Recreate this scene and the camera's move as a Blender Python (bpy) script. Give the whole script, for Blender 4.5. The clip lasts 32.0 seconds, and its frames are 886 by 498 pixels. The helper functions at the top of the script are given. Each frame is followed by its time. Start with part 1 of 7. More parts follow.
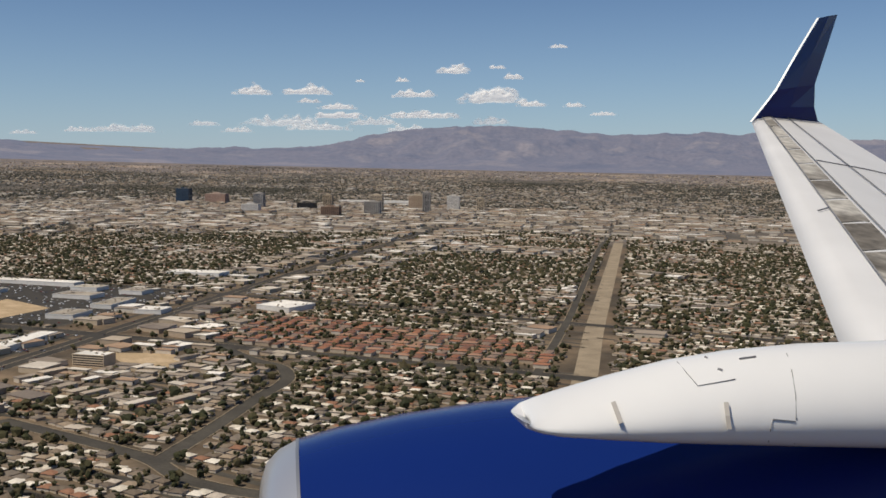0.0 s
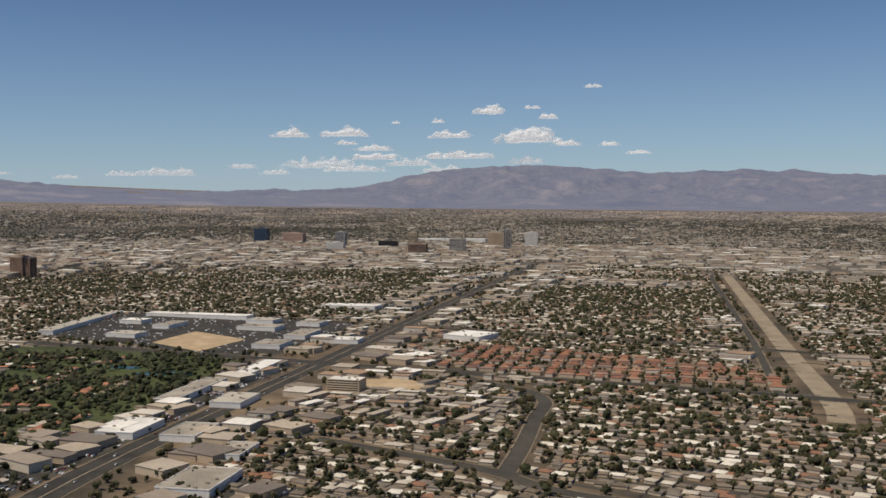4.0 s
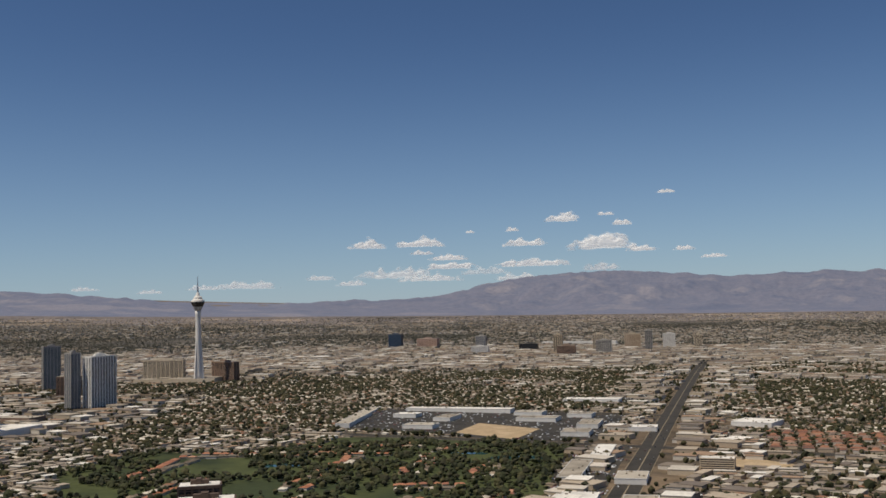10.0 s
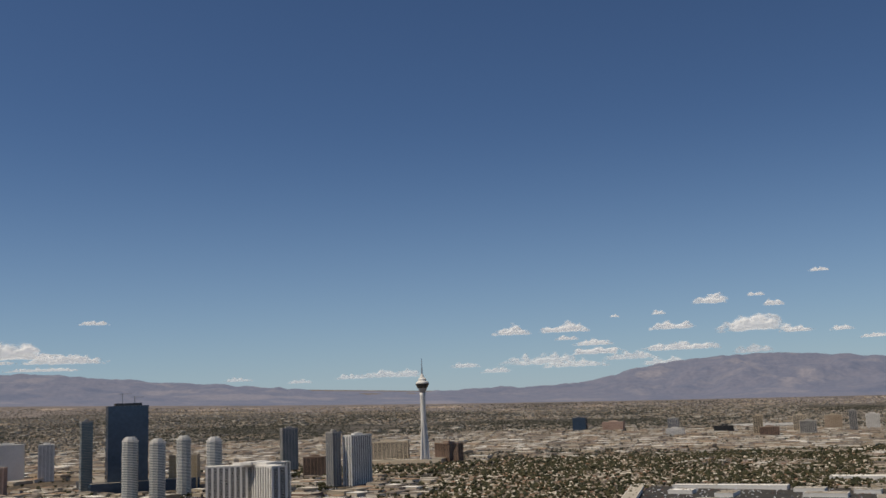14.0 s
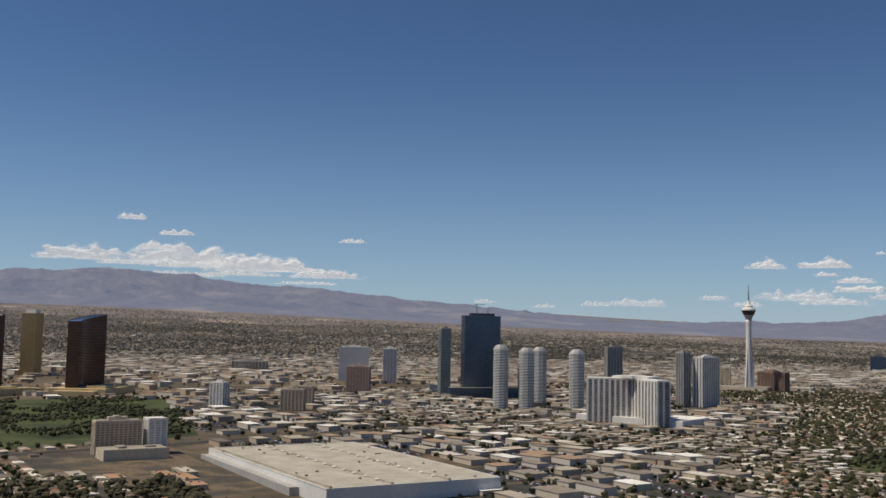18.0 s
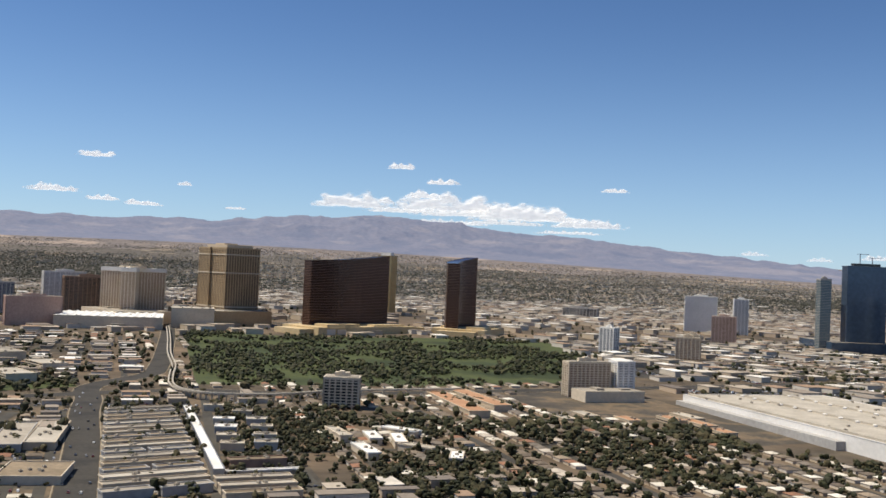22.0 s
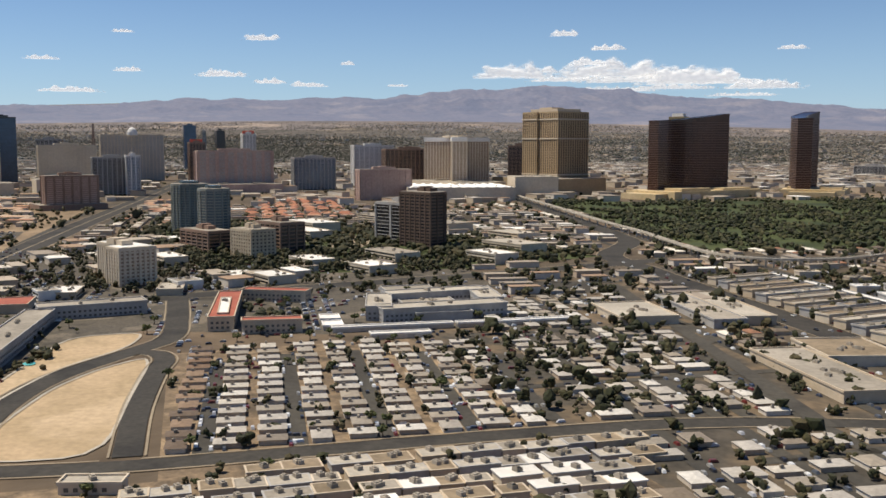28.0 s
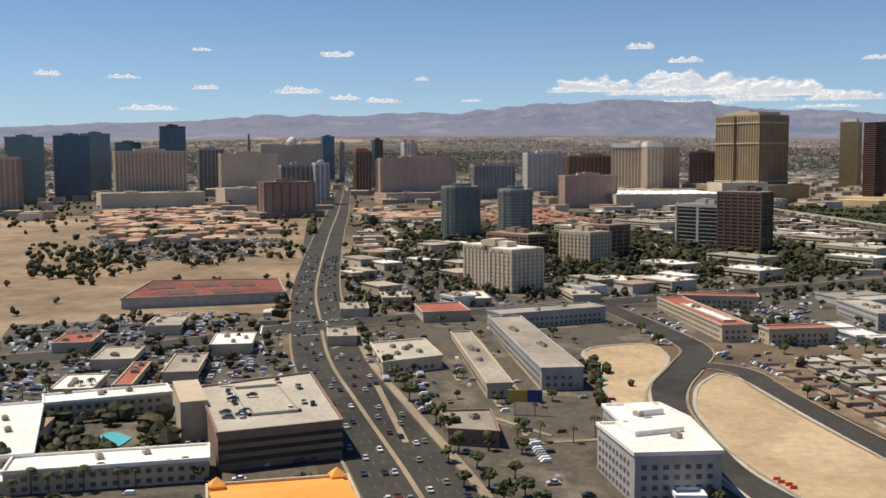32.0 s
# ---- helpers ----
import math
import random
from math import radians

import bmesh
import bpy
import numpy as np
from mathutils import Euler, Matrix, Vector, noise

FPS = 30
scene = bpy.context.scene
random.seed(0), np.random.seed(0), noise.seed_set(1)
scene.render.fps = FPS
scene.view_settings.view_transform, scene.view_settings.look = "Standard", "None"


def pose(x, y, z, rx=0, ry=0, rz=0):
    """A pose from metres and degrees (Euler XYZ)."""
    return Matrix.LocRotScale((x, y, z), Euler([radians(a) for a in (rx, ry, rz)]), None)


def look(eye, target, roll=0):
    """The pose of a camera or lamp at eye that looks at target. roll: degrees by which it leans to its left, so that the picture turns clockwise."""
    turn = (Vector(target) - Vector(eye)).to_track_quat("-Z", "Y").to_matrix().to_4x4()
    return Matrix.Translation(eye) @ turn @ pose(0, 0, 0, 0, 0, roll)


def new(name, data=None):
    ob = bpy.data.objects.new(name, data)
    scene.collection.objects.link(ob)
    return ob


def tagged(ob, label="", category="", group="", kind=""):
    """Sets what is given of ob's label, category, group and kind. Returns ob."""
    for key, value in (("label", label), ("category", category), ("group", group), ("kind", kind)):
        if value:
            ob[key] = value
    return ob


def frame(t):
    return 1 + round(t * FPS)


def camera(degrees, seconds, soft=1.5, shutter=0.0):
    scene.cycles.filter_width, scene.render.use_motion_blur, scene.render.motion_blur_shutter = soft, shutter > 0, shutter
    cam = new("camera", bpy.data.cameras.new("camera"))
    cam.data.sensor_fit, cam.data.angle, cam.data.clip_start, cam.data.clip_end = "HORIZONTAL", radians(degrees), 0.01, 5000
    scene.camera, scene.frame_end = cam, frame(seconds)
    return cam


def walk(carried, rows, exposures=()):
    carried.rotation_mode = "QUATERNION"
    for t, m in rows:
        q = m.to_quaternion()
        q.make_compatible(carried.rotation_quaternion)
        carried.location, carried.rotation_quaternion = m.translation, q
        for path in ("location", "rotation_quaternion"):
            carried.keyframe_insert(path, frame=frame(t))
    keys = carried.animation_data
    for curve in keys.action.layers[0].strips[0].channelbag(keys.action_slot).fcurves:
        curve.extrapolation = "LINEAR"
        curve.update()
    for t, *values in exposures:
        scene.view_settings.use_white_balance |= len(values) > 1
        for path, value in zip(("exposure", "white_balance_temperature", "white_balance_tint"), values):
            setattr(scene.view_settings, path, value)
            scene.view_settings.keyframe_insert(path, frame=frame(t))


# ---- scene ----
# The valley is modelled at quarter scale: one unit is four metres, so that the far ranges stay within the drawn distance.
cam = camera(47.8, 32.0, soft=1.6)
PATH = [
    (0, (617.098, 352.050, 65.485), (613.585, 361.371, 64.600), 0.27),
    (0.5, (609.179, 347.532, 65.044), (605.611, 356.838, 64.218), -0.76),
    (1, (601.259, 343.010, 64.602), (597.708, 352.323, 63.791), -0.95),
    (1.5, (593.341, 338.474, 64.161), (589.774, 347.794, 63.523), -1.33),
    (2, (585.428, 333.912, 63.716), (581.812, 343.218, 63.140), -1.03),
    (2.5, (577.521, 329.318, 63.268), (573.895, 338.621, 62.716), -0.78),
    (3, (569.629, 324.688, 62.814), (565.961, 333.978, 62.306), -0.75),
    (3.5, (561.760, 320.026, 62.354), (558.055, 329.301, 61.848), -0.26),
    (5.5, (530.912, 300.605, 60.375), (527.073, 309.833, 60.019), -1.77),
    (6, (523.371, 295.571, 59.874), (519.531, 304.800, 59.582), -2.24),
    (6.5, (515.855, 290.505, 59.373), (511.978, 299.721, 59.208), -2.17),
    (7, (508.362, 285.404, 58.872), (504.370, 294.569, 58.618), -1.16),
    (7.5, (500.887, 280.269, 58.374), (496.789, 289.387, 58.139), -1.14),
    (8, (493.427, 275.100, 57.879), (489.250, 284.185, 57.711), -1.31),
    (8.5, (485.978, 269.901, 57.388), (481.769, 278.972, 57.319), -0.81),
    (9, (478.543, 264.670, 56.898), (474.341, 273.743, 57.081), -1.08),
    (9.5, (471.123, 259.408, 56.405), (466.926, 268.476, 56.798), -1.27),
    (10, (463.721, 254.115, 55.907), (459.524, 263.171, 56.532), -1.54),
    (10.5, (456.333, 248.791, 55.405), (452.063, 257.797, 56.223), -1.91),
    (11, (448.955, 243.435, 54.898), (444.559, 252.380, 55.712), -1.83),
    (11.5, (441.590, 238.048, 54.387), (437.040, 246.915, 55.197), -2.07),
    (12, (434.238, 232.626, 53.870), (429.545, 241.414, 54.736), -2.39),
    (12.5, (426.897, 227.165, 53.346), (422.021, 235.830, 54.415), -2.57),
    (13, (419.568, 221.661, 52.814), (414.558, 230.231, 54.024), -2.43),
    (13.5, (412.252, 216.116, 52.273), (407.125, 224.597, 53.610), -2.32),
    (15.5, (383.237, 192.790, 49.900), (377.681, 200.861, 51.894), -1.35),
    (16, (376.088, 186.714, 49.307), (370.398, 194.733, 51.128), -0.89),
    (16.5, (368.955, 180.600, 48.715), (362.998, 188.473, 50.303), 0.57),
    (17, (361.839, 174.453, 48.122), (355.335, 181.931, 49.455), -0.52),
    (17.5, (354.745, 168.282, 47.532), (347.790, 175.391, 48.570), -0.29),
    (18, (347.669, 162.086, 46.943), (340.575, 169.085, 47.774), 1.09),
    (18.5, (340.607, 155.868, 46.355), (333.237, 162.593, 47.027), 0.52),
    (19, (333.562, 149.638, 45.769), (326.071, 156.227, 46.460), 0.84),
    (19.5, (326.527, 143.394, 45.182), (318.438, 149.243, 45.780), 1.30),
    (20, (319.503, 137.144, 44.596), (310.869, 142.181, 44.884), 2.37),
    (20.5, (312.481, 130.877, 44.009), (303.813, 135.844, 44.458), 2.50),
    (21, (305.460, 124.551, 43.414), (296.887, 129.671, 43.969), 3.31),
    (21.5, (298.447, 118.141, 42.807), (289.915, 123.310, 43.515), 3.35),
    (22, (291.458, 111.660, 42.188), (282.859, 116.758, 42.450), 2.43),
    (22.5, (284.504, 105.120, 41.561), (275.852, 110.133, 41.480), 1.55),
    (23, (277.600, 98.547, 40.929), (268.932, 103.511, 40.459), 1.00),
    (23.5, (270.753, 91.936, 40.292), (262.006, 96.759, 39.813), 0.81),
    (24, (263.968, 85.285, 39.648), (255.150, 89.990, 39.321), 1.43),
    (24.5, (257.248, 78.601, 38.999), (248.366, 83.192, 38.803), 1.67),
    (26.5, (231.961, 51.433, 36.357), (222.890, 55.590, 35.701), 0.33),
    (27, (225.881, 44.627, 35.698), (216.773, 48.660, 34.815), -0.10),
    (27.5, (219.841, 37.818, 35.039), (210.702, 41.752, 34.040), -0.34),
    (28, (213.847, 30.978, 34.379), (204.667, 34.809, 33.352), 0.08),
    (28.5, (207.909, 24.089, 33.724), (198.684, 27.806, 32.685), -0.00),
    (29, (202.042, 17.148, 33.075), (192.806, 20.806, 31.934), -0.32),
    (29.5, (196.252, 10.168, 32.441), (186.968, 13.692, 31.261), -0.50),
    (30, (190.550, 3.165, 31.823), (181.201, 6.536, 30.716), -0.81),
    (30.5, (184.937, -3.841, 31.228), (175.526, -0.633, 30.161), -0.97),
    (31, (179.412, -10.838, 30.653), (169.956, -7.736, 29.669), -1.02),
    (31.5, (173.961, -17.829, 30.089), (164.517, -14.681, 29.139), -0.41),
    (32, (168.539, -24.836, 29.523), (159.133, -21.552, 28.656), -0.31),
]
walk(cam, [(t, look(eye, target, roll)) for t, eye, target, roll in PATH], exposures=[(0, -0.34, 6620, 9), (6, -0.44, 6620, 9), (13, -0.48, 6700, 8.5), (16, -0.48, 6750, 8.5), (18, -0.4, 6500, 8), (20, -0.04, 6400, 8), (21, 0.17, 6400, 8), (23, 0.14, 6450, 8), (28, 0.06, 6550, 8.5), (32, 0.05, 6550, 8.5)])

U = 0.25
SUN_AZ, SUN_EL = 217.0, 62.0

# ---- light ----
world = bpy.data.worlds.new("sky")
scene.world = world
world.use_nodes = True
wn, wl = world.node_tree.nodes, world.node_tree.links
sky = wn.new("ShaderNodeTexSky")
sky.sky_type = "NISHITA"
sky.sun_disc = False
sky.sun_elevation, sky.sun_rotation = radians(SUN_EL), radians(SUN_AZ)
sky.altitude, sky.air_density, sky.dust_density, sky.ozone_density = 1000, 0.9, 0.2, 6.0
deep = wn.new("ShaderNodeGamma")
deep.inputs[1].default_value = 1.16
wl.new(sky.outputs[0], deep.inputs[0])
spot, part_z, low, curve, haze = wn.new("ShaderNodeTexCoord"), wn.new("ShaderNodeSeparateXYZ"), wn.new("ShaderNodeMapRange"), wn.new("ShaderNodeMath"), wn.new("ShaderNodeMix")
low.inputs["From Min"].default_value, low.inputs["From Max"].default_value = 0.0, 0.3
low.inputs["To Min"].default_value, low.inputs["To Max"].default_value = 1.0, 0.0
curve.operation, curve.inputs[1].default_value = "POWER", 2.2
scale = wn.new("ShaderNodeMath")
scale.operation, scale.inputs[1].default_value = "MULTIPLY", 0.62
haze.data_type = "RGBA"
haze.inputs["B"].default_value = (6.4, 8.6, 11.2, 1)
wl.new(spot.outputs["Generated"], part_z.inputs[0])
wl.new(part_z.outputs["Z"], low.inputs["Value"])
wl.new(low.outputs[0], curve.inputs[0])
wl.new(curve.outputs[0], scale.inputs[0])
wl.new(scale.outputs[0], haze.inputs["Factor"])
wl.new(deep.outputs[0], haze.inputs["A"])
wl.new(haze.outputs["Result"], wn["Background"].inputs[0])
wn["Background"].inputs[1].default_value = 0.069
sun = new("sun", bpy.data.lights.new("sun", "SUN"))
sun.data.energy, sun.data.angle, sun.data.color = 5.0, radians(0.53), (1.0, 0.91, 0.77)
sa, se = radians(SUN_AZ), radians(SUN_EL)
sun.matrix_world = look((0, 0, 0), (-math.sin(sa) * math.cos(se), -math.cos(sa) * math.cos(se), -math.sin(se)))


# ---- materials ----
def mat(name, colours, rough=0.85, grain=1.0, amount=0.25, metal=0.0, bump=0.0, pick="", stain=0.0, spec=0.3, glow=None):
    """A surface: colours of a ramp picked by object, by island or by broad noise; fine grain of the given size in metres."""
    m = bpy.data.materials.new(name)
    m.use_nodes = True
    n, l = m.node_tree.nodes, m.node_tree.links
    b = n["Principled BSDF"]
    b.inputs["Roughness"].default_value, b.inputs["Metallic"].default_value = rough, metal
    b.inputs["Specular IOR Level"].default_value = spec
    geo = n.new("ShaderNodeNewGeometry")
    fine = n.new("ShaderNodeTexNoise")
    fine.inputs["Scale"].default_value, fine.inputs["Detail"].default_value = 1 / (grain * U), 4
    l.new(geo.outputs["Position"], fine.inputs["Vector"])
    broad = n.new("ShaderNodeTexNoise")
    broad.inputs["Scale"].default_value, broad.inputs["Detail"].default_value = 1 / (grain * U * 14), 5
    l.new(geo.outputs["Position"], broad.inputs["Vector"])
    ramp = n.new("ShaderNodeValToRGB")
    el = ramp.color_ramp.elements
    while len(el) < len(colours):
        el.new(0.5)
    lo, hi = (0.0, 1.0) if pick else (0.36, 0.64)
    for i, c in enumerate(colours):
        el[i].position = lo + (hi - lo) * i / max(1, len(colours) - (0 if pick else 1))
        el[i].color = (*c, 1)
    if pick:
        ramp.color_ramp.interpolation = "CONSTANT"
    if pick == "object":
        info = n.new("ShaderNodeObjectInfo")
        l.new(info.outputs["Random"], ramp.inputs[0])
    elif pick == "island":
        l.new(geo.outputs["Random Per Island"], ramp.inputs[0])
    else:
        l.new(broad.outputs[0], ramp.inputs[0])
    mix = n.new("ShaderNodeMix")
    mix.data_type, mix.blend_type = "RGBA", "MULTIPLY"
    mix.inputs["Factor"].default_value = amount
    tone = n.new("ShaderNodeValToRGB")
    tone.color_ramp.elements[0].position, tone.color_ramp.elements[0].color = 0.3, (0.25, 0.25, 0.25, 1)
    tone.color_ramp.elements[1].position, tone.color_ramp.elements[1].color = 0.7, (1.35, 1.35, 1.35, 1)
    l.new(fine.outputs[0], tone.inputs[0])
    l.new(ramp.outputs[0], mix.inputs["A"])
    l.new(tone.outputs[0], mix.inputs["B"])
    last = mix.outputs["Result"]
    if stain:
        second = n.new("ShaderNodeMix")
        second.data_type, second.blend_type = "RGBA", "MULTIPLY"
        second.inputs["Factor"].default_value = stain
        tone2 = n.new("ShaderNodeValToRGB")
        tone2.color_ramp.elements[0].position, tone2.color_ramp.elements[0].color = 0.35, (0.45, 0.45, 0.45, 1)
        tone2.color_ramp.elements[1].position, tone2.color_ramp.elements[1].color = 0.65, (1.2, 1.2, 1.2, 1)
        l.new(broad.outputs[0], tone2.inputs[0])
        l.new(last, second.inputs["A"])
        l.new(tone2.outputs[0], second.inputs["B"])
        last = second.outputs["Result"]
    l.new(last, b.inputs["Base Color"])
    # Even emission; the far ranges use it as painted haze.
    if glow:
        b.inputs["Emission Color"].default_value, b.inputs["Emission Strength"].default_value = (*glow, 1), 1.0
    if bump:
        bp = n.new("ShaderNodeBump")
        bp.inputs["Strength"].default_value, bp.inputs["Distance"].default_value = bump, grain * U * 0.5
        l.new(fine.outputs[0], bp.inputs["Height"])
        l.new(bp.outputs[0], b.inputs["Normal"])
    return m


GROUND = mat("desert_ground", [(0.07, 0.056, 0.039), (0.17, 0.121, 0.077), (0.09, 0.071, 0.049), (0.225, 0.163, 0.104)], 0.95, 36, 0.5, bump=0.2)
ASPHALT = mat("asphalt", [(0.04, 0.036, 0.031), (0.062, 0.055, 0.045), (0.048, 0.043, 0.036)], 0.9, 3, 0.35, stain=0.2)
STREET = mat("street_asphalt", [(0.056, 0.05, 0.041), (0.082, 0.073, 0.058)], 0.9, 3, 0.3)
LOTS = mat("worn_lot_asphalt", [(0.078, 0.067, 0.051), (0.125, 0.105, 0.079), (0.09, 0.077, 0.059), (0.17, 0.14, 0.104)], 0.9, 2.2, 0.4, stain=0.25)
CONCRETE = mat("pale_concrete", [(0.39, 0.345, 0.28), (0.5, 0.445, 0.365)], 0.9, 2, 0.25)
PAVE = mat("dusty_pavement", [(0.26, 0.208, 0.142), (0.34, 0.274, 0.19)], 0.9, 2, 0.25)
DIRT = mat("graded_dirt", [(0.488, 0.356, 0.218), (0.403, 0.297, 0.176), (0.519, 0.386, 0.244)], 0.95, 3.2, 0.22, bump=0.1)
SAND = mat("open_sand", [(0.31, 0.223, 0.138), (0.21, 0.15, 0.092), (0.38, 0.278, 0.178)], 0.95, 14, 0.35, bump=0.2)
TURF = mat("golf_turf", [(0.032, 0.043, 0.016), (0.075, 0.088, 0.03), (0.042, 0.055, 0.021)], 0.95, 12, 0.3)
WATER = mat("pond_water", [(0.02, 0.07, 0.08), (0.03, 0.1, 0.11)], 0.08, 6, 0.1, spec=0.5)
LEAF = mat("foliage", [(0.03, 0.033, 0.012), (0.043, 0.044, 0.016), (0.06, 0.054, 0.022), (0.035, 0.036, 0.017), (0.078, 0.064, 0.029)], 0.8, 1.5, 0.5, pick="island", bump=0.4)
# Far copy of the foliage, paler and greyer: haze put into the colour.
LEAF_F = mat("hazed_far_foliage", [(0.05, 0.053, 0.038), (0.066, 0.066, 0.048), (0.085, 0.08, 0.058), (0.058, 0.06, 0.045)], 0.85, 3, 0.4, pick="island")
LEAF_G = mat("irrigated_foliage", [(0.036, 0.041, 0.015), (0.05, 0.054, 0.019), (0.028, 0.032, 0.013), (0.075, 0.07, 0.028), (0.042, 0.04, 0.019)], 0.8, 2.5, 0.5, pick="island", bump=0.4)
SOFTG = mat("shaded_window", [(0.09, 0.085, 0.08), (0.13, 0.12, 0.11)], 0.3, 2, 0.2, spec=0.4)
BARK = mat("bark", [(0.12, 0.085, 0.06), (0.18, 0.13, 0.09)], 0.95, 0.5, 0.4)
ROOFS = mat("house_roof", [(0.5, 0.46, 0.4), (0.36, 0.32, 0.27), (0.3, 0.26, 0.21), (0.6, 0.56, 0.5), (0.42, 0.38, 0.33), (0.33, 0.28, 0.22), (0.24, 0.2, 0.16), (0.5, 0.45, 0.38), (0.4, 0.36, 0.31), (0.46, 0.42, 0.37)], 0.9, 2, 0.25, pick="object")
ROOFS_J = mat("far_house_roof", [(0.6, 0.54, 0.44), (0.21, 0.165, 0.12), (0.16, 0.125, 0.092), (0.72, 0.66, 0.56), (0.18, 0.15, 0.118), (0.31, 0.24, 0.17), (0.14, 0.11, 0.083), (0.5, 0.43, 0.35), (0.27, 0.14, 0.085), (0.2, 0.165, 0.13)], 0.9, 2, 0.25, pick="island")
TILES_J = mat("red_tile_roof", [(0.36, 0.15, 0.085), (0.42, 0.19, 0.11), (0.31, 0.14, 0.09), (0.46, 0.25, 0.16)], 0.9, 2, 0.25, pick="island")
TILES_D = mat("brown_tile_roof", [(0.26, 0.115, 0.07), (0.31, 0.145, 0.085), (0.2, 0.1, 0.068), (0.34, 0.2, 0.135), (0.24, 0.17, 0.13)], 0.9, 2, 0.25, pick="island")
CLAY_J = mat("sandy_clay_roof", [(0.44, 0.26, 0.16), (0.5, 0.33, 0.22), (0.36, 0.19, 0.12), (0.53, 0.4, 0.29), (0.4, 0.3, 0.22)], 0.9, 2, 0.25, pick="island")
LEAF_N = mat("roadside_foliage", [(0.06, 0.075, 0.022), (0.085, 0.095, 0.03), (0.05, 0.06, 0.02), (0.1, 0.1, 0.038)], 0.8, 1.2, 0.5, pick="island", bump=0.4)
ROOFS_B = mat("brown_house_roof", [(0.2, 0.13, 0.085), (0.26, 0.18, 0.12), (0.15, 0.11, 0.08)], 0.9, 2, 0.3, pick="object")
STUCCO = mat("stucco", [(0.509, 0.416, 0.304), (0.59, 0.505, 0.399), (0.458, 0.356, 0.257), (0.631, 0.564, 0.475)], 0.9, 1.5, 0.2, pick="object")
STUCCO_J = mat("far_stucco", [(0.509, 0.416, 0.304), (0.59, 0.505, 0.399), (0.458, 0.356, 0.257), (0.631, 0.564, 0.475)], 0.9, 1.5, 0.2, pick="island")
FLAT_J = mat("flat_roof", [(0.631, 0.564, 0.475), (0.447, 0.376, 0.294), (0.325, 0.267, 0.209), (0.834, 0.782, 0.703), (0.468, 0.386, 0.294), (0.204, 0.168, 0.138), (0.265, 0.218, 0.171), (0.367, 0.247, 0.162)], 0.85, 4, 0.25, pick="island", stain=0.3)
WHITE = mat("white_membrane_roof", [(0.753, 0.713, 0.645), (0.834, 0.792, 0.731)], 0.8, 3, 0.15, stain=0.25)
GREYROOF = mat("grey_gravel_roof", [(0.3, 0.262, 0.21), (0.39, 0.34, 0.275)], 0.9, 3, 0.25, stain=0.3)
REDROOF = mat("red_clay_roof", [(0.33, 0.092, 0.06), (0.41, 0.135, 0.085)], 0.85, 1.5, 0.3)
ORANGE = mat("orange_painted_roof", [(0.75, 0.33, 0.06), (0.8, 0.37, 0.08)], 0.6, 2, 0.12)
TAN = mat("tan_stucco", [(0.5, 0.4, 0.28), (0.56, 0.46, 0.34)], 0.9, 4, 0.15)
BEIGE = mat("beige_stone", [(0.57, 0.475, 0.351), (0.641, 0.544, 0.418)], 0.85, 4, 0.15)
PALE = mat("white_stucco", [(0.7, 0.67, 0.62), (0.78, 0.75, 0.71)], 0.85, 4, 0.12)
GREYW = mat("grey_concrete", [(0.367, 0.346, 0.323), (0.438, 0.416, 0.389)], 0.9, 4, 0.2)
BROWNW = mat("brown_stone", [(0.24, 0.16, 0.115), (0.3, 0.2, 0.15)], 0.85, 4, 0.2)
PINKW = mat("pinkish_stucco", [(0.48, 0.33, 0.27), (0.54, 0.39, 0.32)], 0.85, 4, 0.2)
BLUEG = mat("blue_glass", [(0.05, 0.085, 0.14), (0.065, 0.105, 0.165)], 0.14, 8, 0.25, metal=0.35, spec=0.6)
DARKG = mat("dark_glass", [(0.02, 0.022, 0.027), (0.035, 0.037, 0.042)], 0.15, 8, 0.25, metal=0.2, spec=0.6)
BRONZE = mat("bronze_glass", [(0.055, 0.026, 0.018), (0.08, 0.036, 0.024)], 0.16, 8, 0.3, metal=0.55, spec=0.6)
GOLD = mat("gold_glass", [(0.36, 0.25, 0.12), (0.42, 0.3, 0.15)], 0.3, 8, 0.2, metal=0.5)
TEALG = mat("teal_glass", [(0.1, 0.15, 0.17), (0.13, 0.18, 0.2)], 0.16, 8, 0.2, metal=0.3, spec=0.6)
LINE = mat("bronze_band", [(0.13, 0.08, 0.06), (0.17, 0.105, 0.08)], 0.5, 4, 0.15)
STEEL = mat("steel", [(0.4, 0.4, 0.41), (0.5, 0.5, 0.5)], 0.4, 2, 0.2, metal=0.8)
CARPAINT = mat("car_paint", [(0.75, 0.75, 0.75), (0.03, 0.03, 0.035), (0.5, 0.5, 0.52), (0.8, 0.8, 0.79), (0.1, 0.11, 0.13), (0.15, 0.03, 0.025), (0.045, 0.055, 0.085), (0.3, 0.29, 0.27)], 0.3, 1, 0.05, pick="object", spec=0.5)
CARPAINT_J = mat("parked_car_paint", [(0.75, 0.75, 0.75), (0.03, 0.03, 0.035), (0.5, 0.5, 0.52), (0.8, 0.8, 0.79), (0.1, 0.11, 0.13), (0.15, 0.03, 0.025), (0.045, 0.055, 0.085), (0.3, 0.29, 0.27)], 0.3, 1, 0.05, pick="island", spec=0.5)
# Rock of the ranges: mauve tint and bluish glow stand in for haze.
HAZY_ROCK = mat("hazed_mountain_rock", [(0.085, 0.078, 0.085), (0.13, 0.11, 0.108), (0.1, 0.09, 0.095), (0.175, 0.145, 0.13)], 0.95, 60, 0.4, bump=0.4, glow=(0.085, 0.116, 0.195))


